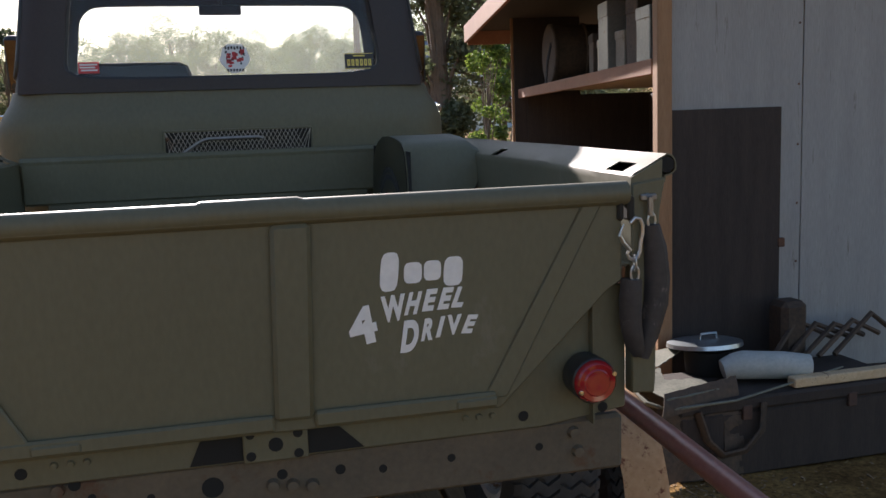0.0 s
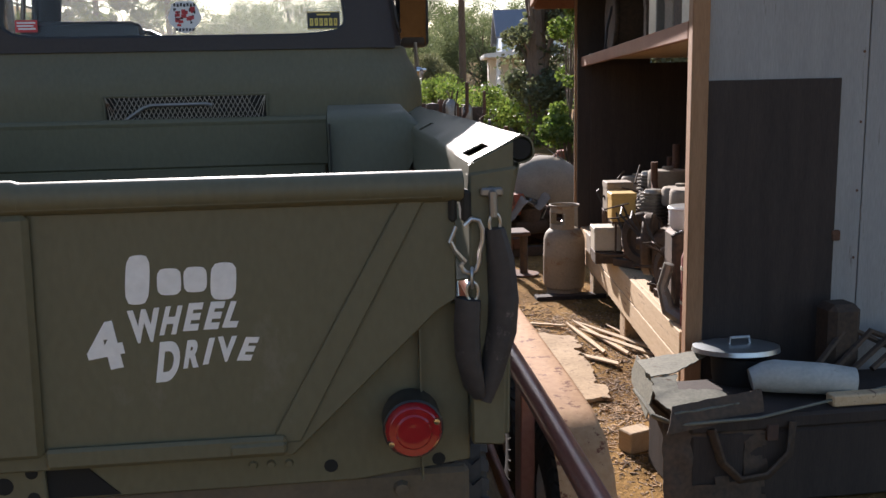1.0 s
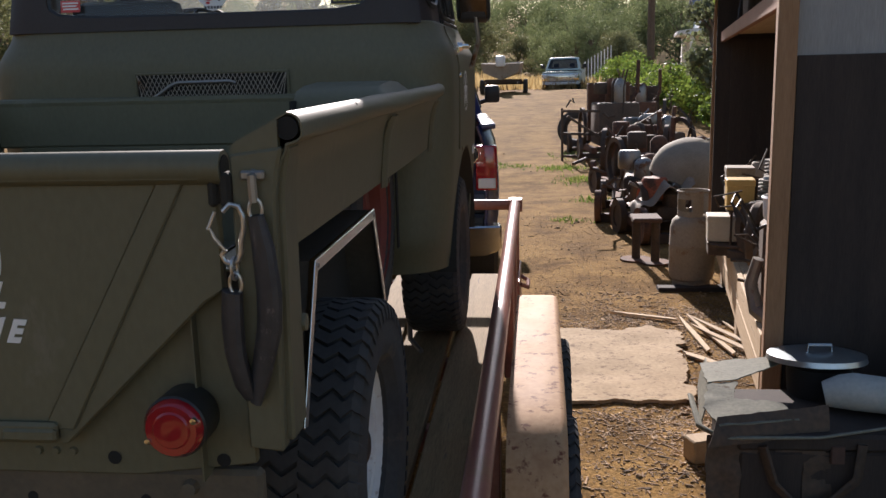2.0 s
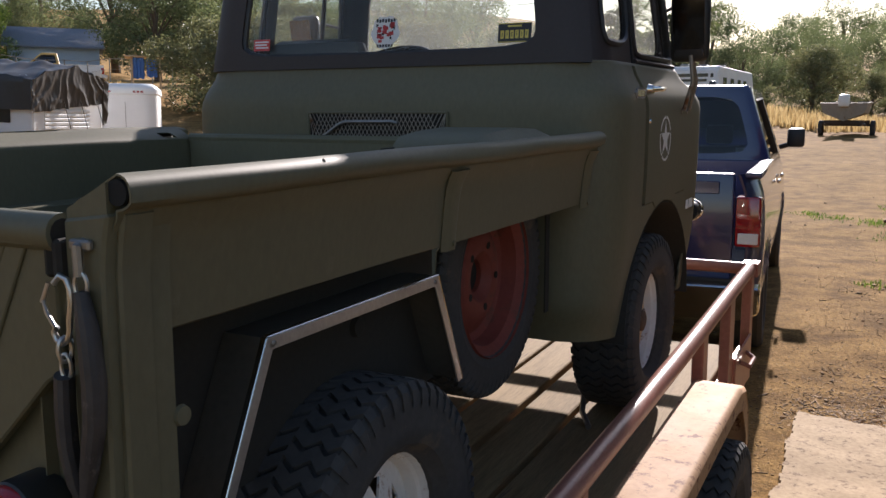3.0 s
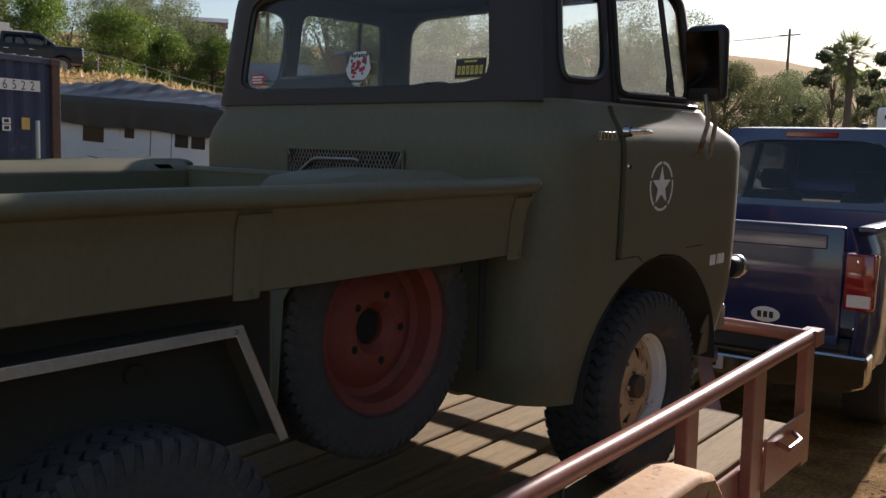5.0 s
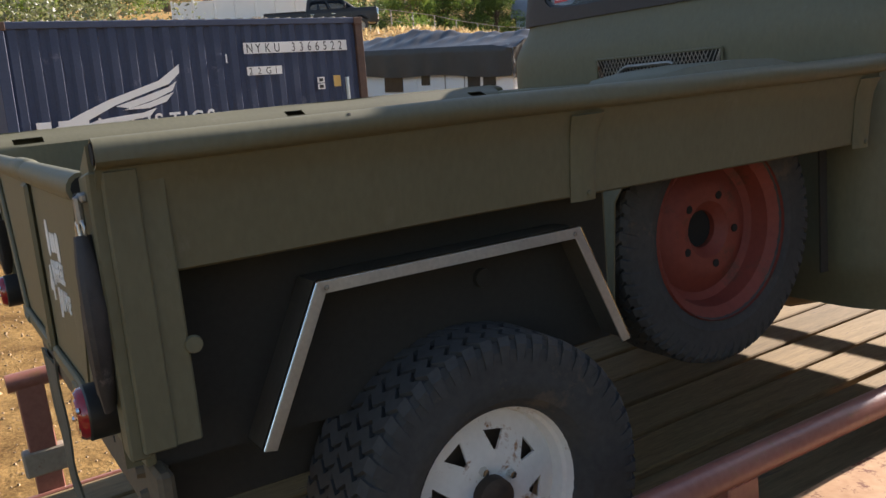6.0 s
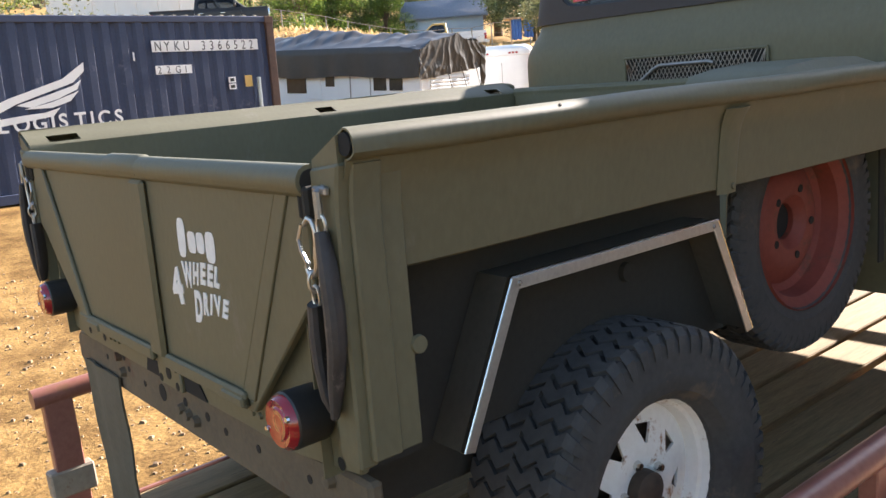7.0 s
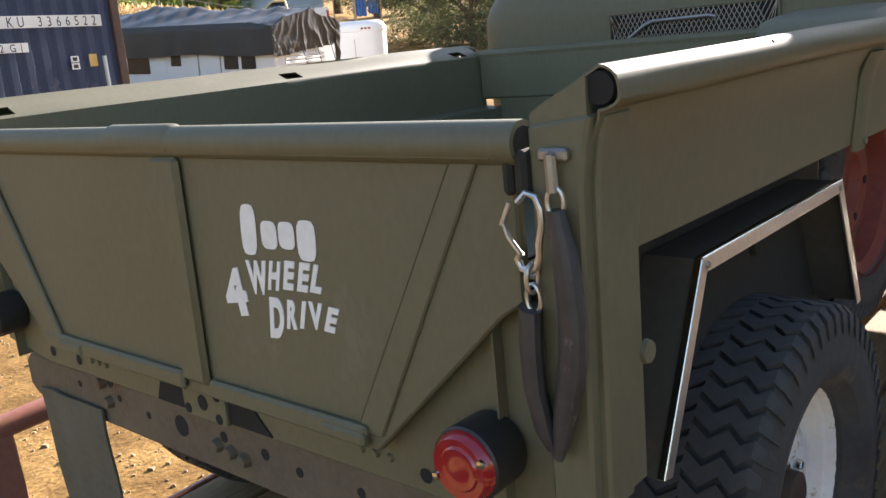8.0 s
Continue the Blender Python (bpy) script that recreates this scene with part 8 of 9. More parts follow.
def camper():
    ux = (C_ - A_).normalized()
    L = (C_ - A_).length
    uy = Vector((-ux.y, ux.x, 0))
    m = Matrix.Translation(C_) @ Matrix((-ux, uy, Vector((0, 0, 1)))).transposed().to_4x4() @ pose(0, 0, 0, 0, -3, 0)
    # x along the long wall from the near corner, y away from the yard
    t = thing("camper", "white camper trailer with a black tarpaulin over its roof", "camper", m)
    m0 = terrain(-18, 12)
    W, H = 2.45, 2.25
    bm = B()
    prism(bm, [(0.05, m0 + 0.12), (L + 2.5, m0 + 0.12), (L + 2.5, H + 0.4), (0.12, H + 0.4), (0.0, H - 0.05), (0.0, m0 + 0.5)], -0.0, W, "y", 0.03)
    part("body", bm, M_WHITEPAINT, t)
    for x0, x1, z0, z1, mt in ((3.75, 4.45, 1.55, 2.06, M_WINDARK), (2.75, 3.05, 1.72, 2.02, M_WINDARK), (0.55, 0.95, 1.62, 1.94, M_WINDARK), (1.05, 1.45, 1.62, 1.94, M_WINDARK)):
        bm = B()
        box(bm, (x0, -0.02, z0), (x1, 0.005, z1), 0.006)
        part("window", bm, mt, t, "dark camper window")
    bm = B()
    box(bm, (3.2, -0.018, m0 + 0.6), (3.7, 0.004, 2.15), 0.01)
    part("door", bm, M_WHITEPAINT, t, "white camper door")
    bm = B()
    box(bm, (2.2, -0.012, m0 + 0.55), (2.23, 0.004, 2.2), 0)
    part("wall_seam", bm, M_STEEL, t)
    bm = B()
    box(bm, (1.55, -0.012, m0 + 0.55), (1.57, 0.004, 2.2), 0)
    part("wall_seam", bm, M_STEEL, t)
    for x, l in ((0.75, 1.3), (3.2, 1.1)):
        bm = B()
        tube(bm, [(x, -0.012, 1.18), (x + l * 0.5, -0.012, 1.13), (x + l, -0.012, 1.20)], [0.008, 0.035, 0.006], 6, squash=0.3)
        part("wall_stripe", bm, M_BLACK, t)
    for k in range(8):
        bm = B()
        box(bm, (-0.03, 0.35, m0 + 0.45 + 0.09 * k), (0.004, W - 0.5, m0 + 0.51 + 0.09 * k), 0.008)
        part("end_corrugation", bm, M_WHITEPAINT, t)
    # tarpaulin: a draped sheet, with wrinkles and a hanging edge
    cloth = thing("tarpaulin", "black tarpaulin draped and tied over a camper roof", "tarpaulin", m)
    bm = B()

    def drape(u, v):
        # u along the roof, v across: negative hangs on the yard side
        x = -0.08 + (L + 2.6) * u
        y = -0.12 + 2.7 * max(0, v)
        crease = 0.03 * math.sin(x * 5.0 + y * 3.0 + 1.5 * noise.noise((x, y, 1))) + 0.02 * math.sin(x * 13 - y * 6 + noise.noise((x * 2, y * 2, 4)))
        rise = 0.42 * min(1.0, 2.0 * v, 2.2 * (1 - v)) * (0.75 + 0.45 * math.exp(-((u - 0.5) / 0.15) ** 2)) if v > 0 else 0.0
        z = H + 0.40 + rise + crease * min(1, 4 * max(0, v)) * 0.9
        if v < 0:
            hang = 0.72 - 0.05 * u + 0.03 * math.sin(u * 17)
            z += v * hang + 0.012 * math.sin(x * 21) * (1 + v)
            y += -0.03 + 0.02 * math.sin(u * 60 + 2.0 * noise.noise((u * 9, 1, 1))) * (-v)
        near = max(0.0, 0.9 - x) / 1.3
        if near > 0:
            fan = abs(math.sin(v * 9 + near * 2 + 2 * noise.noise((v * 4, near * 3, 2))))
            z -= near ** 1.5 * 0.14 * fan if v >= 0 else 0.0
        return (x, y, z)
    sheet(bm, drape, steps(0, 1, 150), steps(-1, 0, 8)[:-1] + steps(0, 1, 44), 0.0)
    part("cloth", bm, M_CANVAS, cloth, angle=38)
    bm = B()

    def flap(v, h):
        top = drape(0.0, v)
        drop = 0.80 + (top[2] - H - 0.40) - 0.25 * v + (0.5 if v > 0.93 else 0.0)
        fan = (v - 0.45) / (0.55 + 0.6 * h)
        pleat = 0.9 - 1.8 * abs(math.sin(17 * fan + 2.2 * noise.noise((v * 5, h * 1.6, 6)))) ** 0.7
        pleat += 0.7 * noise.noise((v * 21, h * 3.5, 2)) + 0.35 * noise.noise((v * 46, h * 9, 5))
        return (top[0] - 0.03 + 0.04 * h - 0.022 * pleat * (0.3 + 0.7 * h), top[1], top[2] - drop * h * (1 + 0.02 * pleat))
    sheet(bm, flap, steps(0, 1, 130), steps(0, 1, 26), 0.0)
    part("end_flap", bm, M_CANVAS, cloth, "wrinkled hanging end of the tarpaulin", angle=70)
    for v in (0.35, 0.6, 0.85):
        bm = B()
        tube(bm, [(-0.12, v * W, H - 0.1), (-0.14, v * W + 0.2, 1.6), (-0.10, v * W + 0.45, 0.9)], 0.008, 6)
        part("tie_rope", bm, M_BLACK, cloth)


camper()

# white box trailer behind the cab
sh = thing("box_trailer", "white rounded box trailer with red marker lights", "trailer", pose(-17.0, 17.3, 0, 0, 0, 42))
bm = B()
zb = terrain(-16, 17)
def cap_inset(z):
    return -0.03 * smooth(2.40, 2.41, z) + 0.30 * smooth(2.5, 2.80, z) ** 2


sheet(bm, lambda u, z: Vector((*(ring_point(u, 0.85 - cap_inset(z), cap_inset(z), 3.2 - cap_inset(z), 0.36, 0.3)), z)), steps(0, 9, 72), [zb + 0.12, 1.2, 2.0, 2.395, 2.415, 2.5, 2.56, 2.61, 2.65, 2.68, 2.7])
lid = [v for v in bm.verts if v.co.z > 2.695]
bmesh.ops.contextual_create(bm, geom=lid)
bmesh.ops.recalc_face_normals(bm, faces=bm.faces)
part("body", bm, M_WHITEPAINT, sh)
for x in (-0.42, 0.22, 0.32, 0.42):
    bm = B()
    box(bm, (x, -0.05, 2.45), (x + 0.07, 0.004, 2.50), 0.004)
    part("marker_light", bm, M_REDLENS, sh)
bm = B()
box(bm, (0.0, -0.012, zb + 0.45), (0.015, 0.004, 2.2), 0)
part("door_seam", bm, M_STEEL, sh)
for s in (-1, 1):
    car_wheel(sh, s * 0.72, 1.7, zb + 0.3, 0.3, 0.18, s)

# white vinyl fence and chain-link fence on the bank
fence = thing("vinyl_fence", "white vinyl panel fence along the bank", "fence")
for k in range(9):
    f0, f1 = k / 9, (k + 1) / 9
    p = Vector((-55.4, 16.5, 0)).lerp(Vector((-52.8, 28.0, 0)), f0)
    q = Vector((-55.4, 16.5, 0)).lerp(Vector((-52.8, 28.0, 0)), f1)
    z = terrain(p.x, p.y)
    r = (q - p)
    mm = face_to((p.x, p.y, z), r, (0, 0, 1))
    bm = B()
    box(bm, (0.08, 0.05, -0.02), (r.length - 0.08, 1.75, 0.02), 0.005)
    part("fence_panel", bm, M_WHITEPAINT, fence, m=mm)
    bm = B()
    box(bm, (-0.07, -0.1, -0.07), (0.07, 1.85, 0.07), 0.01)
    part("fence_post", bm, M_WHITEPAINT, fence, m=mm)
link = thing("wire_fence", "chain-link fence along the dry grass bank", "fence")
prev = None
for k in range(22):
    f = k / 21
    p = Vector((-43.0, 22.5, 0)).lerp(Vector((-33.0, 46.0, 0)), f)
    z = terrain(p.x, p.y)
    bm = B()
    tube(bm, [(p.x, p.y, z - 0.1), (p.x, p.y, z + 1.5)], 0.035, 6)
    part("fence_post", bm, M_STEEL, link)
    if prev:
        for h in (1.48, 0.9, 0.3):
            bm = B()
            tube(bm, [prev + Vector((0, 0, h)), Vector((p.x, p.y, z + h))], 0.018 if h > 1 else 0.008, 5)
            part("fence_wire", bm, M_STEEL, link)
    prev = Vector((p.x, p.y, z))


def house(m, L, W, H, wall, roofm, label, windows=(), rise=1.3, name="house"):
    h = thing(name, label, "house", m)
    bm = B()
    prism(bm, [(-W / 2, 0), (W / 2, 0), (W / 2, H), (0, H + rise), (-W / 2, H)], 0, L, "x", 0.01)
    part("wall", bm, wall, h)
    for s in (-1, 1):
        bm = B()
        prism(bm, [(s * (W / 2 + 0.4), H - 0.22), (0, H + rise + 0.04), (0, H + rise + 0.18), (s * (W / 2 + 0.4), H - 0.08)][::s], -0.4, L + 0.4, "x", 0.01)
        part("roof", bm, roofm, h)
    for x, z, w, hh, s in windows:
        bm = B()
        box(bm, (x, min(s * (W / 2 + 0.005), s * (W / 2 + 0.06)), z), (x + w, max(s * (W / 2 + 0.005), s * (W / 2 + 0.06)), z + hh), 0.01)
        wf = part("window", bm, M_WHITEPAINT, h, "white framed window")
        bm = B()
        box(bm, (x + 0.08, min(s * (W / 2 + 0.062), s * (W / 2 + 0.075)), z + 0.08), (x + w - 0.08, max(s * (W / 2 + 0.062), s * (W / 2 + 0.075)), z + hh - 0.08), 0.0)
        part("pane", bm, M_WINDARK, wf)
    return h


house(pose(-57.3, 45.2, terrain(-55, 48), 0, 0, 49), 6.2, 5, 2.1, M_WALLBLUE, M_ROOFGREY, "low pale blue garage with a grey roof behind the bank")
house(pose(-121, 83, terrain(-119, 85) + 1.2, 0, 0, 54), 7, 6, 2.3, M_TANK, M_ROOFGREY, "tan house on top of the wooded hill", [(1.0, 1.0, 1.2, 0.9, -1), (4.5, 1.0, 1.2, 0.9, -1)], 0.8)


# ---- open stand with blue sheets on the far bank
def canopy_stand(x, y, turn):
    z = terrain(x, y)
    st = thing("canopy_stand", "open stand with tan flat roof and hanging blue sheets", "shelter", pose(x, y, z, 0, 0, turn))
    for px in (-0.62, 0.62):
        for py in (-0.5, 0.5):
            bm = bmesh.new()
            box(bm, (px - 0.04, py - 0.04, -0.3), (px + 0.04, py + 0.04, 1.6), 0.008)
            part("post", bm, M_PLANK, st)
    bm = bmesh.new()
    box(bm, (-0.95, -0.7, 1.6), (0.95, 0.7, 1.67), 0.02)
    part("roof", bm, M_PLANK, st, "tan flat canopy roof")
    for x0, x1, low in ((-0.58, -0.08, 0.62), (0.02, 0.5, 0.7)):
        bm = bmesh.new()
        rows = []
        for s in (-0.012, 0.012):
            for h in (low, 1.59):
                rows.append([bm.verts.new((x0 + (x1 - x0) * i / 10, -0.5 + s + 0.035 * math.sin(i * 1.9), h + (0.03 * math.sin(i * 1.3) if h == low else 0))) for i in range(11)])
        for i in range(10):
            for a, b in ((0, 1), (1, 3), (3, 2), (2, 0)):
                bm.faces.new((rows[a][i], rows[a][i + 1], rows[b][i + 1], rows[b][i]))
        bmesh.ops.recalc_face_normals(bm, faces=bm.faces)
        part("sheet", bm, M_BLUECLOTH, st, "hanging blue sheet")


canopy_stand(-29.9, 31.2, 44)

# ---- row of old engines and machines along the drive ----
def machine(m, seed, label, L=1.6, W=0.9, H=1.0, paint=M_GREASE, accent=M_ORANGE, wheels=True):
    """An old stationary engine on a frame: block, cylinder heads, flywheel, pulleys, radiator, pipes, levers."""
    rnd = random.Random(seed)
    t = thing("old_machine", label, "machine", m, "old machines along the drive")
    for x in (-W * 0.35, W * 0.35):
        bm = B()
        box(bm, (x - 0.05, -L / 2, 0.10), (x + 0.05, L / 2, 0.22), 0.01)
        part("frame_beam", bm, M_RUST, t)
    for y in (-L * 0.4, L * 0.4):
        bm = B()
        box(bm, (-W / 2, y - 0.05, 0.0), (W / 2, y + 0.05, 0.11), 0.01)
        part("frame_foot", bm, M_GREASE, t)
    bm = B()
    box(bm, (-W * 0.26, -L * 0.30, 0.22), (W * 0.26, L * 0.22, H * 0.62), 0.05, seg=2)
    part("engine_block", bm, paint, t)
    n = rnd.randint(2, 4)
    for k in range(n):
        bm = B()
        y = -L * 0.22 + k * L * 0.42 / max(1, n - 1)
        lathe(bm, [(0.0, 0), (0.11, 0), (0.12, 0.03), (0.12, H * 0.22), (0.09, H * 0.27), (0.04, H * 0.3), (0, H * 0.3)], 16, pose(rnd.uniform(-0.05, 0.05), y, H * 0.6))
        part("cylinder_head", bm, rnd.choice((paint, M_STEEL, M_RUST)), t)
    r = min(H * 0.36, 0.42)
    for s in (-1, 1):
        if rnd.random() < 0.8:
            bm = B()
            x = s * W * 0.38
            lathe(bm, [(r * 0.82, -0.03), (r, -0.035), (r, 0.035), (r * 0.82, 0.03)], 28, pose(x, rnd.uniform(-0.3, 0.3) * L, 0.22 + r * 0.8, 0, 90, 0), closed=True)
            y = rnd.uniform(-0.2, 0.2) * L
            for k in range(5):
                a = 2 * math.pi * k / 5
            part("flywheel", bm, M_GREASE, t)
    bm = B()
    box(bm, (-W * 0.28, L * 0.30, 0.25), (W * 0.28, L * 0.40, H * 0.85), 0.02)
    rad = part("radiator", bm, accent if rnd.random() < 0.6 else M_RUST, t)
    bm = B()
    for k in range(7):
        box(bm, (-W * 0.24, L * 0.402, 0.3 + k * H * 0.07), (W * 0.24, L * 0.41, 0.315 + k * H * 0.07 + 0.015), 0)
    part("radiator_fin", bm, M_GREASE, rad)
    bm = B()
    hh = H * rnd.uniform(1.0, 1.25)
    tube(bm, [(W * 0.2, 0, H * 0.6), (W * 0.3, 0, H * 0.75), (W * 0.3, -0.05, hh)], 0.04, 10)
    part("stack_pipe", bm, M_RUST, t)
    bm = B()
    lathe(bm, [(0, 0), (0.13, 0), (0.14, 0.02), (0.14, 0.2), (0.12, 0.23), (0, 0.24)], 18, pose(-W * 0.2, -L * 0.1, H * 0.72))
    part("tank", bm, rnd.choice((accent, M_TANK, M_GREASE)), t)
    for k in range(3):
        bm = B()
        p = Vector((rnd.uniform(-0.4, 0.4) * W, rnd.uniform(-0.45, 0.45) * L, H * 0.5))
        tube(bm, [p, p + Vector((rnd.uniform(-0.15, 0.15), rnd.uniform(-0.2, 0.2), H * 0.3)), p + Vector((rnd.uniform(-0.2, 0.2), rnd.uniform(-0.3, 0.3), H * 0.5))], 0.018, 6)
        part("lever", bm, rnd.choice((M_STEEL, M_RUST, M_GREASE)), t)
    bm = B()
    for _ in range(10):
        p = Vector((rnd.uniform(-0.5, 0.5) * W, rnd.uniform(-0.5, 0.5) * L, rnd.uniform(0.2, H * 0.8)))
        q = [p]
        for _ in range(3):
            p = p + Vector((rnd.uniform(-0.2, 0.2), rnd.uniform(-0.25, 0.25), rnd.uniform(-0.15, 0.15)))
            q.append(p)
        tube(bm, q, rnd.uniform(0.01, 0.025), 6)
    tagged(part("pipe", bm, M_GREASE, t), kind="stuff")
    if wheels:
        for s in (-1, 1):
            for y in (-L * 0.42, L * 0.34):
                bm = B()
                lathe(bm, [(0.12, -0.03), (0.2, -0.035), (0.2, 0.035), (0.12, 0.03)], 20, pose(s * W * 0.52, y, 0.2, 0, 90, 0), closed=True)
                lathe(bm, [(0.0, -0.02), (0.13, -0.015), (0.13, 0.015), (0, 0.02)], 12, pose(s * W * 0.52, y, 0.2, 0, 90, 0))
                part("iron_wheel", bm, rnd.choice((M_RUST, M_GREASE)), t)
    return t


def at(x, y, turn=0, dz=0.0):
    return pose(x, y, terrain(x, y) + dz, 0, 0, turn)


machine(at(2.75, 8.6, 12), 1, "small red machine under an old tarpaulin", 1.0, 0.8, 0.62, M_GREASE, M_ORANGE)
machine(at(2.75, 10.1, -8), 2, "greasy iron engine with hoses by the drive", 1.5, 1.1, 0.85, M_GREASE, M_STEEL)
machine(at(3.0, 11.9, 15), 3, "rusty stationary engine with a flywheel by the drive", 1.6, 1.2, 1.0, M_RUST, M_GREASE)
machine(at(3.05, 13.7, -12), 4, "dark iron engine with levers by the drive", 1.6, 1.2, 1.05, M_GREASE, M_RUST)
machine(at(3.6, 15.3, 30), 5, "greasy engine with a steel tank by the drive", 1.5, 1.2, 1.1, M_GREASE, M_STEEL)
machine(at(3.05, 17.6, 5), 6, "tall rusty engine with a stack by the drive", 2.0, 1.6, 1.75, M_GREASE, M_ORANGE)
machine(at(3.9, 20.2, -10), 7, "large iron engine by the drive", 2.0, 1.5, 1.5, M_RUST, M_GREASE)
machine(at(3.8, 9.6, 50), 8, "greasy engine beside the hedge", 1.3, 1.0, 0.8)
machine(at(4.2, 12.6, 70), 9, "rusty engine beside the hedge", 1.5, 1.0, 0.9, M_RUST)
# grey dome shell and wrinkled cloth on the small machine
bm = B()


def dome(u, v):
    a = 2 * math.pi * u
    r = 0.42 * math.sin(v * math.pi / 2 * 1.02)
    return (r * math.cos(a) * 1.15, r * math.sin(a), 0.46 * math.cos(v * math.pi / 2) ** 0.9 + 0.01 * noise.noise((u * 6, v * 4, 0)))


sheet(bm, dome, steps(0, 1, 32), steps(0.02, 1, 12))
bmesh.ops.remove_doubles(bm, verts=bm.verts, dist=0.004)
bmesh.ops.recalc_face_normals(bm, faces=bm.faces)
bmesh.ops.solidify(bm, geom=list(bm.faces), thickness=0.012)
solid("fibreglass_dome", bm, M_DOME, "dusty tan-grey dome shell lying on an old machine", "dome", pose(3.06, 8.75, 0.60, 8, 14, 0), angle=60)
bm = B()
sheet(bm, lambda u, v: (2.35 + 0.65 * u, 8.2 + 0.8 * v, 0.63 + 0.06 * math.sin(u * 14 + 3 * v) + 0.05 * noise.noise((u * 5, v * 5, 2)) - 0.35 * (1 - u) ** 3 - 0.25 * max(0, 0.3 - v)),
      steps(0, 1, 28), steps(0, 1, 22), 0.006)
solid("cloth_cover", bm, M_TANK, "wrinkled grey-brown cloth over a small machine", "cloth", angle=60)
# tyre, leaning frame of angle iron and bars beyond
tl = thing("tractor_tyre", "old tractor tyre standing by the machines", "tyre", at(2.35, 18.8, 75, 0.44))
t = put_tyre(tl, RUBBER_REAR, "", "carcass", True)
t.scale = (1.3, 1.15, 1.15)
fr = thing("iron_gate", "dark angle-iron gate leaning by the drive", "gate", at(1.95, 16.8))
for a, b in (((0, 0, 0), (0, 0.1, 1.05)), ((0, 0, 0.55), (1.2, 0.2, 0.5)), ((0, 0, 1.0), (1.6, 0.4, 0.95)), ((0, 0, 0.1), (1.0, 0.1, 0.06)), ((0.1, 0, 0.9), (0.9, 0.1, 0.35))):
    bm = B()
    tube(bm, [a, b], 0.035, 4)
    part("iron_bar", bm, M_GREASE, fr)
fr2 = thing("iron_trestle", "dark timber and iron trestle by the hedge", "trestle", at(4.7, 15.2))
for a, b in (((0, 0, 0.75), (1.0, 0.2, 0.8)), ((0.1, 0, 0), (0.45, 0, 0.78)), ((0.95, 0.2, 0), (0.6, 0.2, 0.78)), ((0.9, 0.15, 0), (1.1, 0.2, 0.95))):
    bm = B()
    tube(bm, [a, b], 0.045, 4)
    part("trestle_bar", bm, M_RUST, fr2)

# ---- house, fence and poles beyond the hedge ----
hs = house(pose(12.4, 60, terrain(10, 60) - 0.3, 0, 0, -8), 11, 8, 5.0, M_WALLBLUE, M_ROOFGREY, "two-storey pale blue house with a grey roof", [(1.0, 3.2, 1.4, 1.2, -1), (4.0, 3.2, 1.4, 1.2, -1), (7.5, 3.2, 1.4, 1.2, -1)], 1.8)
pc = thing("porch", "white porch with a flat roof and square posts", "porch", pose(10.3, 50, terrain(9, 50), 0, 0, -6))
bm = B()
prism(bm, [(-0.8, 2.75), (6.2, 2.75), (6.2, 2.95), (2.7, 3.35), (-0.8, 2.95)], -1.8, 1.8, "y", 0.01)
part("roof", bm, M_WHITEPAINT, pc)
for x in (0.0, 1.8, 3.6, 5.4):
    bm = B()
    box(bm, (x - 0.11, -1.5, 0), (x + 0.11, -1.28, 2.76), 0.01)
    part("porch_post", bm, M_WHITEPAINT, pc)
bm = B()
box(bm, (-0.4, 0.6, 0.0), (5.8, 1.5, 2.74), 0.01)
part("porch_wall", bm, M_CREAMWALL, pc)
pk = thing("picket_fence", "white picket fence before the porch", "fence", pose(9.0, 47.5, terrain(9.5, 47.5) + 0.15, 0, 0, -6))
bm = B()
box(bm, (-0.2, -0.1, -0.6), (7.4, 0.25, 0.0), 0.02)
part("retaining_wall", bm, M_CREAMWALL, pk, "low cream retaining wall")
for k in range(44):
    bm = B()
    x = k * 0.16
    prism(bm, [(x, 0.0), (x + 0.09, 0.0), (x + 0.09, 1.0), (x + 0.045, 1.08), (x, 1.0)], 0, 0.02, "y")
    part("picket", bm, M_WHITEPAINT, pk)
for z in (0.25, 0.8):
    bm = B()
    box(bm, (-0.05, 0.021, z), (7.1, 0.05, z + 0.08), 0)
    part("fence_rail", bm, M_WHITEPAINT, pk)
rail = thing("stair_rail", "white railing climbing to a deck", "railing", pose(4.9, 56, terrain(5, 56) + 0.7))
for k in range(9):
    bm = B()
    box(bm, (k * 0.2, 0, -0.9 + k * 0.08), (k * 0.2 + 0.06, 0.05, 0.9 + k * 0.12), 0)
    part("baluster", bm, M_WHITEPAINT, rail)
for x, y, h in ((6.6, 38.5, 9.5), (30.0, 70.0, 10.0), (-52, 78, 11.0), (-30.0, 95.0, 11.0)):
    po = thing("utility_pole", "brown timber utility pole with a cross arm", "pole", pose(x, y, terrain(x, y) - 0.2), "utility poles")
    bm = B()
    tube(bm, [(0, 0, 0), (0, 0, h)], [0.17, 0.12], 10)
    part("pole", bm, M_BARK, po)
    bm = B()
    box(bm, (-1.1, -0.06, h - 0.7), (1.1, 0.06, h - 0.58), 0.01)
    part("cross_arm", bm, M_BARK, po)
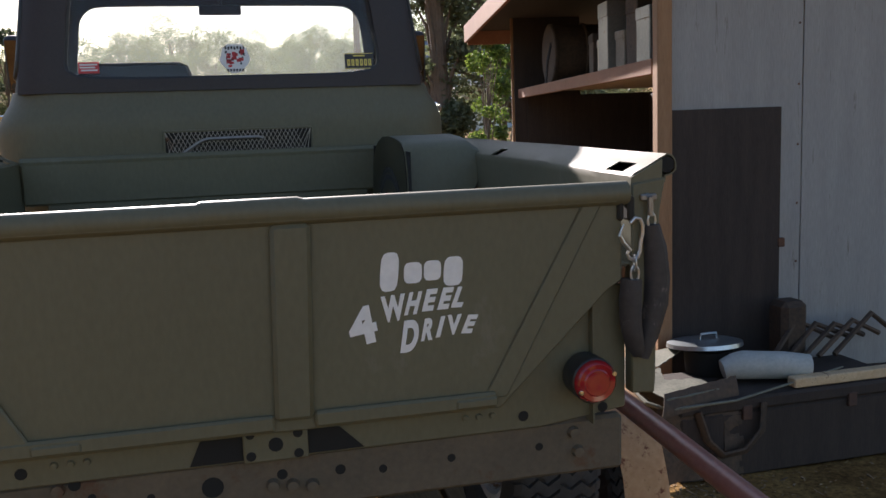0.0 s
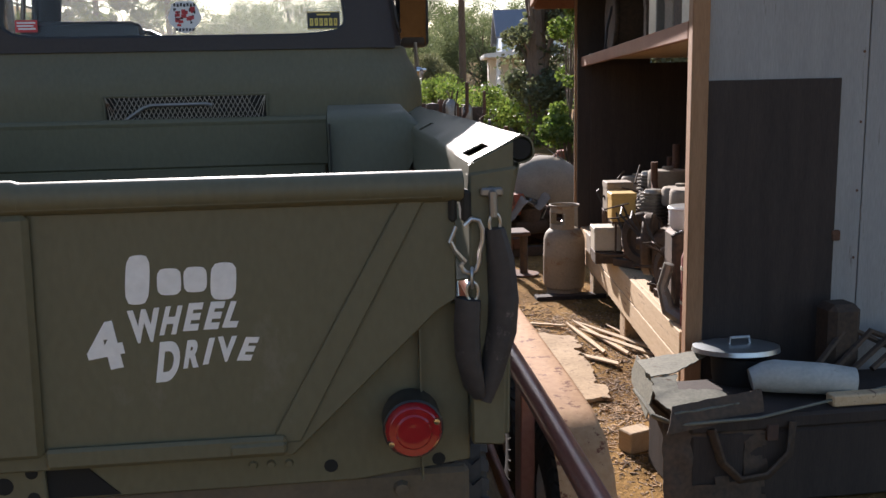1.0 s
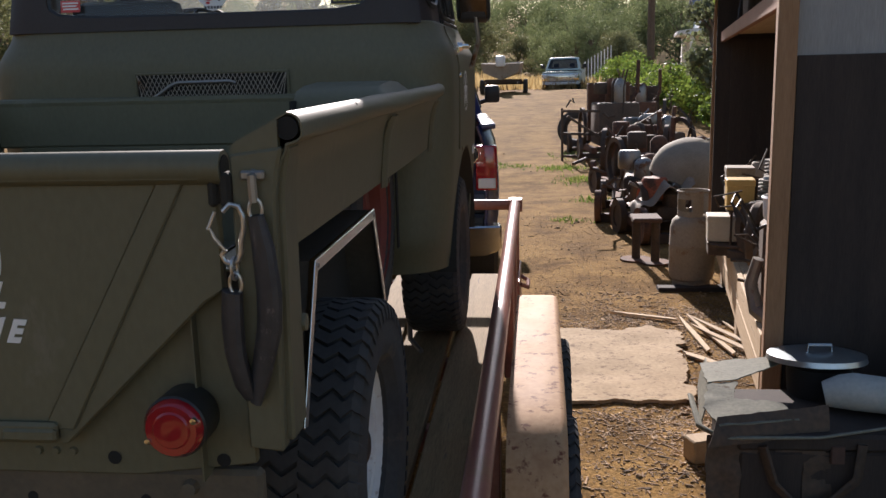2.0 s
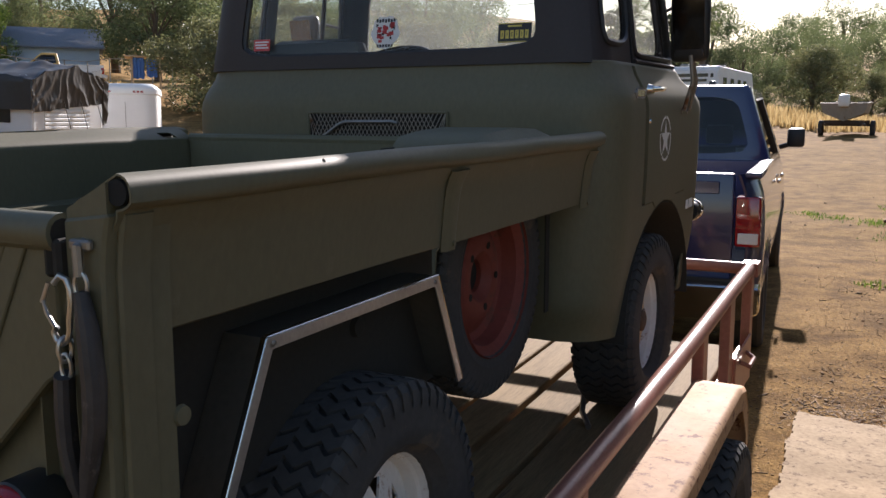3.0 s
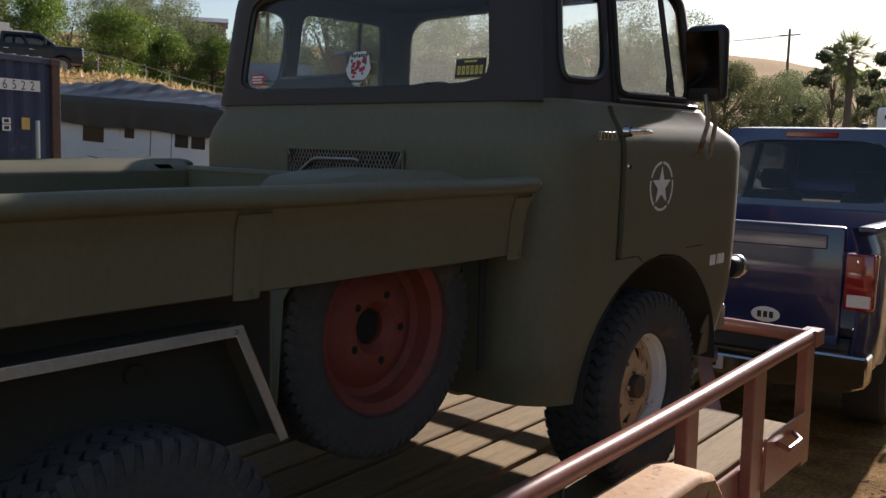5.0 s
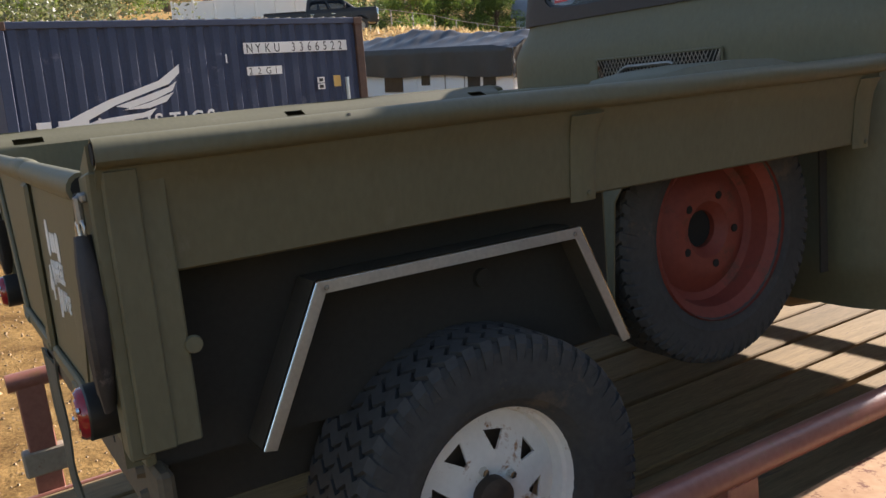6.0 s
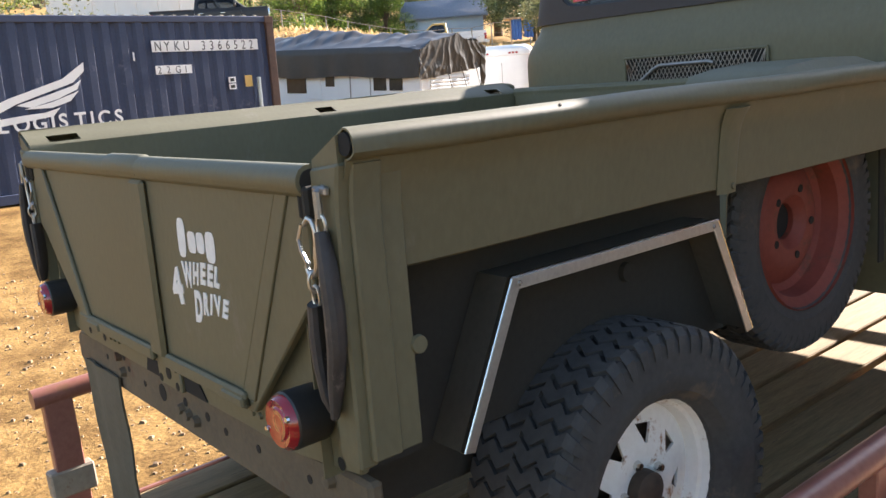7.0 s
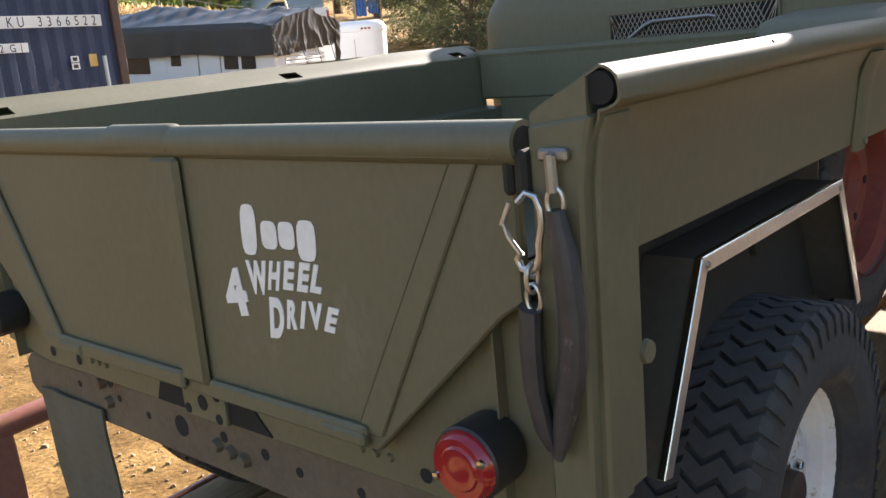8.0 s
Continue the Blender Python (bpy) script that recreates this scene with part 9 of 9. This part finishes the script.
for k, (dx, dz) in enumerate(((-1.0, 8.9), (1.0, 8.9), (0, 7.4))):
    a, b = Vector((6.6 + dx, 38.5, terrain(6.6, 38.5) + dz)), Vector((30.0 + dx, 70.0, terrain(30, 70) + dz))
    c = Vector((-3.0 + dx, -30, dz + 0.5))
    for p, q, sag in ((a, b, 0.8), (a, c, 1.2)):
        bm = B()
        tube(bm, [p.lerp(q, f) - Vector((0, 0, sag * 4 * f * (1 - f))) for f in steps(0, 1, 16)], 0.014, 4)
        solid("power_cable", bm, M_BLACK, "thin overhead power cable", "cable", None, "overhead cables")
for dx in (-1.0, 0.0, 1.0):
    p, q = Vector((-52 + dx, 78, terrain(-52, 78) + 10.2)), Vector((-140, 40 + dx, terrain(-140, 40) + 12))
    r = Vector((-30 + dx, 95, terrain(-30, 95) + 10.2))
    for a, b in ((p, q), (p, r)):
        bm = B()
        tube(bm, [a.lerp(b, f) - Vector((0, 0, 5 * f * (1 - f))) for f in steps(0, 1, 12)], 0.02, 4)
        solid("power_cable", bm, M_BLACK, "thin overhead power cable", "cable", None, "overhead cables")

# ---- trees, hedge and scrub ----
def leaf_cloud(bm, rnd, centres, n, size, flat=0.6):
    """Many small leaf blades scattered in loose clumps round the centres (point, radius)."""
    total = sum(r ** 2 for _, r in centres)
    for c, r in centres:
        k = max(4, int(n * r * r / total))
        for _ in range(k):
            d = Vector((rnd.gauss(0, 1), rnd.gauss(0, 1), rnd.gauss(0, 1))).normalized()
            p = c + d * r * rnd.uniform(0.45, 1.08) ** 0.7
            p.z = c.z + (p.z - c.z) * 0.85
            a = Vector((rnd.gauss(0, 1), rnd.gauss(0, 1), rnd.gauss(0, flat))).normalized() * size * rnd.uniform(0.6, 1.5)
            b = a.orthogonal().normalized()
            b.rotate(Matrix.Rotation(rnd.uniform(0, 6.28), 3, a.normalized()))
            b *= size * rnd.uniform(0.3, 0.55)
            v = [bm.verts.new(q) for q in (p - a * 0.5, p + b, p + a * 0.55, p - b * 0.9)]
            bm.faces.new(v)


def tree(m, seed, H, R, leaf=M_LEAF1, trunk=0.3, low=0.35, n=5000, size=0.16, label="", lean=0.0, airy=0, name="tree", clumps=22):
    rnd = random.Random(seed)
    t = thing(name, label, "tree", m, "")
    wood = B()
    top = Vector((lean, rnd.uniform(-0.3, 0.3), H * 0.72))
    line = [Vector((0, 0, -0.3)).lerp(top, f) + Vector((rnd.uniform(-0.1, 0.1), rnd.uniform(-0.1, 0.1), 0)) * H * 0.1 * f for f in steps(0, 1, 6)]
    tube(wood, line, [trunk * (1 - 0.75 * f) for f in steps(0, 1, 6)], 9)
    centres = []
    for k in range(clumps):
        f = rnd.uniform(low, 1.0)
        a = rnd.uniform(0, 6.28)
        prof = math.sin(min(1.0, (f - low) / (1 - low) * 0.85 + 0.12) * math.pi) ** 0.6
        rr = R * prof * rnd.uniform(0.35, 0.95)
        c = Vector((lean * f + rr * math.cos(a), rr * math.sin(a), H * f))
        cr = R * rnd.uniform(0.20, 0.42) * (0.7 if airy else 1)
        centres.append((c, cr))
        base = line[min(5, max(1, int(f * 5)))]
        mid = base.lerp(c, 0.5) + Vector((0, 0, 0.05 * H))
        tube(wood, [base, mid, c], [trunk * 0.28, trunk * 0.16, trunk * 0.05], 5)
    part("trunk", wood, M_BARK, t)
    bm = B()
    leaf_cloud(bm, rnd, centres, n, size)
    ob = part("crown", bm, leaf, t, angle=180)
    tagged(ob, kind="stuff")
    return t


def palm(m, seed, H, spread_=2.0, label="tall fan palm with a skirt of old fronds"):
    rnd = random.Random(seed)
    t = thing("palm_tree", label, "palm", m, "palms beyond the yard")
    bm = B()
    tube(bm, [(0.05 * math.sin(f * 3), 0, H * f - 0.3) for f in steps(0, 1, 8)], [0.26 - 0.08 * f for f in steps(0, 1, 8)], 9)
    part("trunk", bm, M_BARK, t)
    bm = B()
    for k in range(54):
        a = rnd.uniform(0, 6.28)
        e = rnd.uniform(-1.2, 1.3)
        d = Vector((math.cos(a) * math.cos(e), math.sin(a) * math.cos(e), math.sin(e)))
        L = spread_ * rnd.uniform(0.75, 1.1)
        base = Vector((0, 0, H - 0.3))
        tip = base + d * L * 0.55
        side = d.cross(Vector((0, 0, 1)))
        side = side.normalized() if side.length > 0.01 else Vector((1, 0, 0))
        up = side.cross(d)
        for q in range(11):
            b = (q - 5) / 5 * 1.25
            dd = d * math.cos(b) + side * math.sin(b)
            end = tip + dd * L * 0.55 + Vector((0, 0, -0.16 * L * abs(b)))
            wv = (side * math.cos(b) - d * math.sin(b)) * 0.035 + up * 0.01
            v = [bm.verts.new(p) for p in (tip - wv, tip + wv, end)]
            bm.faces.new(v)
        tube(bm, [base, tip], 0.015, 3, cap=False)
    part("fronds", bm, M_PALM, t, angle=180)
    return t


def polar(az, d):
    a = radians(az)
    return 1.6 + d * math.sin(a), -0.5 + d * math.cos(a)


def stand(az, d, turn=0, dz=-0.1):
    x, y = polar(az, d)
    return pose(x, y, terrain(x, y) + dz, 0, 0, turn)


oak = tree(stand(-42, 72), 1, 9.5, 5.2, M_LEAF1, 0.35, 0.22, 24000, 0.15, "dense green tree on the bank")
oleander = tree(stand(-59, 66), 2, 6.0, 3.6, M_LEAF2, 0.2, 0.12, 22000, 0.12, "bright green rounded tree behind the fence")
gum = tree(stand(-70, 90), 3, 15, 5.5, M_LEAF4, 0.45, 0.3, 18000, 0.19, "tall grey-green gum tree", airy=1)
pepper = tree(stand(-10, 88), 4, 8.5, 5.0, M_LEAF1, 0.35, 0.18, 24000, 0.15, "broad dark green tree beyond the yard")
bush = tree(stand(-4, 74), 5, 5.0, 3.8, M_LEAF3, 0.22, 0.10, 20000, 0.12, "dusty olive-green bushy tree")
random.seed(77)
for az, d, which, sc in (
        # behind the western bank
        (-84, 60, oleander, 1.1), (-80, 68, oak, 0.9), (-77, 75, oleander, 1.3), (-74, 84, oak, 1.0), (-67, 74, oleander, 1.05), (-64, 70, oleander, 1.0), (-61.5, 76, oak, 0.75), (-57, 70, oleander, 0.95),
        (-55, 78, oak, 0.85), (-53.5, 72, oleander, 0.8), (-66, 105, oak, 1.4), (-60, 112, pepper, 1.3), (-56, 120, oak, 1.5), (-52, 108, pepper, 1.2), (-49, 96, oak, 1.1), (-46, 84, oak, 1.25), (-44.5, 66, oak, 1.0),
        (-72, 110, gum, 1.2), (-63, 125, gum, 0.9), (-51, 130, pepper, 1.4), (-58, 140, pepper, 1.6), (-70, 130, oak, 1.6), (-78, 100, gum, 1.2), (-82, 90, oak, 1.3),
        # across the middle, seen through the cab
        (-39, 80, pepper, 1.1), (-36, 92, oak, 1.2), (-33, 76, oak, 1.0), (-30, 88, pepper, 1.3), (-27, 80, oak, 1.15), (-24, 96, oak, 1.3), (-22, 78, bush, 1.4), (-19, 90, pepper, 1.2), (-17, 82, oak, 1.0),
        (-35, 60, bush, 1.1), (-28, 64, bush, 1.2),
        # north
        (-14, 100, oak, 1.1), (-12, 92, pepper, 1.0), (-8, 84, oak, 0.85), (-6, 96, pepper, 1.2), (-3.5, 102, oak, 1.1), (-1, 88, bush, 1.0), (0.5, 98, pepper, 1.1), (2.5, 80, oak, 0.95), (4.2, 72, oak, 0.9), (5.6, 86, oak, 1.1),
        (7.0, 95, pepper, 1.2), (9, 84, oak, 1.1), (11.5, 92, oak, 1.3), (14, 80, pepper, 1.2), (17, 70, oak, 1.1), (20, 62, pepper, 1.1), (24, 70, oak, 1.2), (3.2, 64, oak, 0.62), (5.8, 62, bush, 0.9),
        # dark shrubs before the western hill and big trees on the far hills
        (-41, 40, bush, 0.9), (-38, 36, bush, 0.85), (-35, 40, bush, 0.95), (-32, 44, oak, 0.6),
        (-5, 140, pepper, 1.7), (-2, 160, oak, 2.2), (1, 145, pepper, 1.9), (3.5, 150, oak, 2.0), (6, 140, pepper, 2.0), (9, 150, oak, 2.0), (-0.5, 120, oak, 1.5), (4.6, 118, pepper, 1.5), (-3.5, 125, oak, 1.5),
        # south and east, behind the camera
        (60, 60, oak, 1.2), (90, 70, oak, 1.3), (120, 60, pepper, 1.2), (150, 70, oak, 1.2), (180, 65, pepper, 1.3), (-150, 60, oak, 1.3), (-120, 60, pepper, 1.2), (-100, 62, oak, 1.2)):
    x, y = polar(az + random.uniform(-0.6, 0.6), d)
    if -45 < az < 25:
        sc *= (0.74 if d < 110 else 0.58) if -8.5 < az < 12 else (0.62 if -21 < az < -8 else 0.85)
    if -68 < az < -44 and d > 90:
        sc *= 0.55
    copy_thing(which, pose(x, y, terrain(x, y) - 0.15, 0, 0, random.uniform(0, 360)) @ Matrix.Diagonal((sc, sc, sc * random.uniform(0.9, 1.1), 1)))
# near trees: the scrubby tree by the container, the big one behind the shed
tree(stand(-76, 22), 11, 3.4, 2.8, M_LEAF3, 0.14, 0.10, 9000, 0.075, "dusty grey-green shrub tree behind the container", clumps=34, name="shrub_tree")
tree(stand(-81, 19), 12, 3.2, 2.4, M_LEAF3, 0.14, 0.10, 8000, 0.075, "dusty grey-green shrub tree behind the container", clumps=30, name="shrub_tree")
tree(stand(11.4, 24), 13, 11.0, 1.25, M_LEAF4, 0.36, 0.03, 20000, 0.11, "tall narrow dark tree wrapped in creeper beyond the shed", clumps=60)
tree(stand(17.5, 26), 14, 12.0, 4.5, M_LEAF4, 0.40, 0.12, 20000, 0.15, "tall grey-green tree beyond the shed", clumps=40)
tree(stand(12.0, 12.4), 15, 3.3, 0.50, M_LEAF2, 0.06, 0.06, 9000, 0.055, "leafy green creeper bush beside the shed", clumps=30, name="creeper_bush")
tree(stand(13.4, 13.2), 16, 3.5, 0.65, M_LEAF2, 0.06, 0.06, 9000, 0.055, "leafy green creeper bush beside the shed", clumps=30, name="creeper_bush")
gt = tree(stand(-15.5, 70), 17, 7.5, 2.6, M_LEAF4, 0.16, 0.25, 3600, 0.22, "thin airy gum tree against the sky", airy=1, clumps=18)
copy_thing(gt, stand(-12.5, 78, 60))
for az, d, h, sd in ((-14.6, 60, 6.0, 1), (-10.4, 66, 7.4, 3), (-51.0, 110, 12, 5), (-50.4, 108, 9.5, 6)):
    palm(stand(az, d), sd, h)


# vine hedge along the drive
hedge = thing("vine_hedge", "green leafy vine hedge along the drive", "hedge")
rnd = random.Random(91)
wood = B()
leaves = B()
cs = []
for k in range(70):
    f = k / 69
    y = 22.5 + 23 * f + rnd.uniform(-0.3, 0.3)
    x = 6.3 - 0.7 * f + rnd.uniform(-0.5, 0.6)
    z = terrain(x, y)
    h = rnd.uniform(0.9, 1.5) * (0.85 + 0.3 * math.sin(f * 11))
    cs.append((Vector((x, y, z + h * 0.75)), rnd.uniform(0.35, 0.6)))
    cs.append((Vector((x + 0.3, y + 0.2, z + h * 0.35)), rnd.uniform(0.35, 0.55)))
    tube(wood, [(x, y, z - 0.1), (x + 0.1, y, z + h * 0.5), (x, y + 0.1, z + h)], 0.02, 5)
leaf_cloud(leaves, rnd, cs, 30000, 0.10)
tagged(part("stem", wood, M_BARK, hedge), kind="stuff")
tagged(part("foliage", leaves, M_LEAF2, hedge, angle=180), kind="stuff")

# dry grass on the bank and in the far yard
bm = B()
rnd = random.Random(93)
for k in range(16000):
    if k % 2:
        az, d = rnd.uniform(-75, -46), rnd.uniform(38, 62)
    else:
        az, d = rnd.uniform(-14, 6), rnd.uniform(44, 75)
    x, y = polar(az, d)
    if k % 2 and -x < 30:
        continue
    z = terrain(x, y)
    a = rnd.uniform(0, 6.28)
    h = rnd.uniform(0.08, 0.3) if k % 2 else rnd.uniform(0.15, 0.8)
    s = Vector((math.cos(a), math.sin(a), 0)) * 0.07
    p = Vector((x, y, z - 0.03))
    v = [bm.verts.new(q) for q in (p - s, p + s, p + Vector((rnd.uniform(-0.2, 0.2), rnd.uniform(-0.2, 0.2), h)))]
    bm.faces.new(v)
solid("dry_grass", bm, M_STRAW, "tall dry straw-coloured grass", "grass", kind="stuff", angle=180)
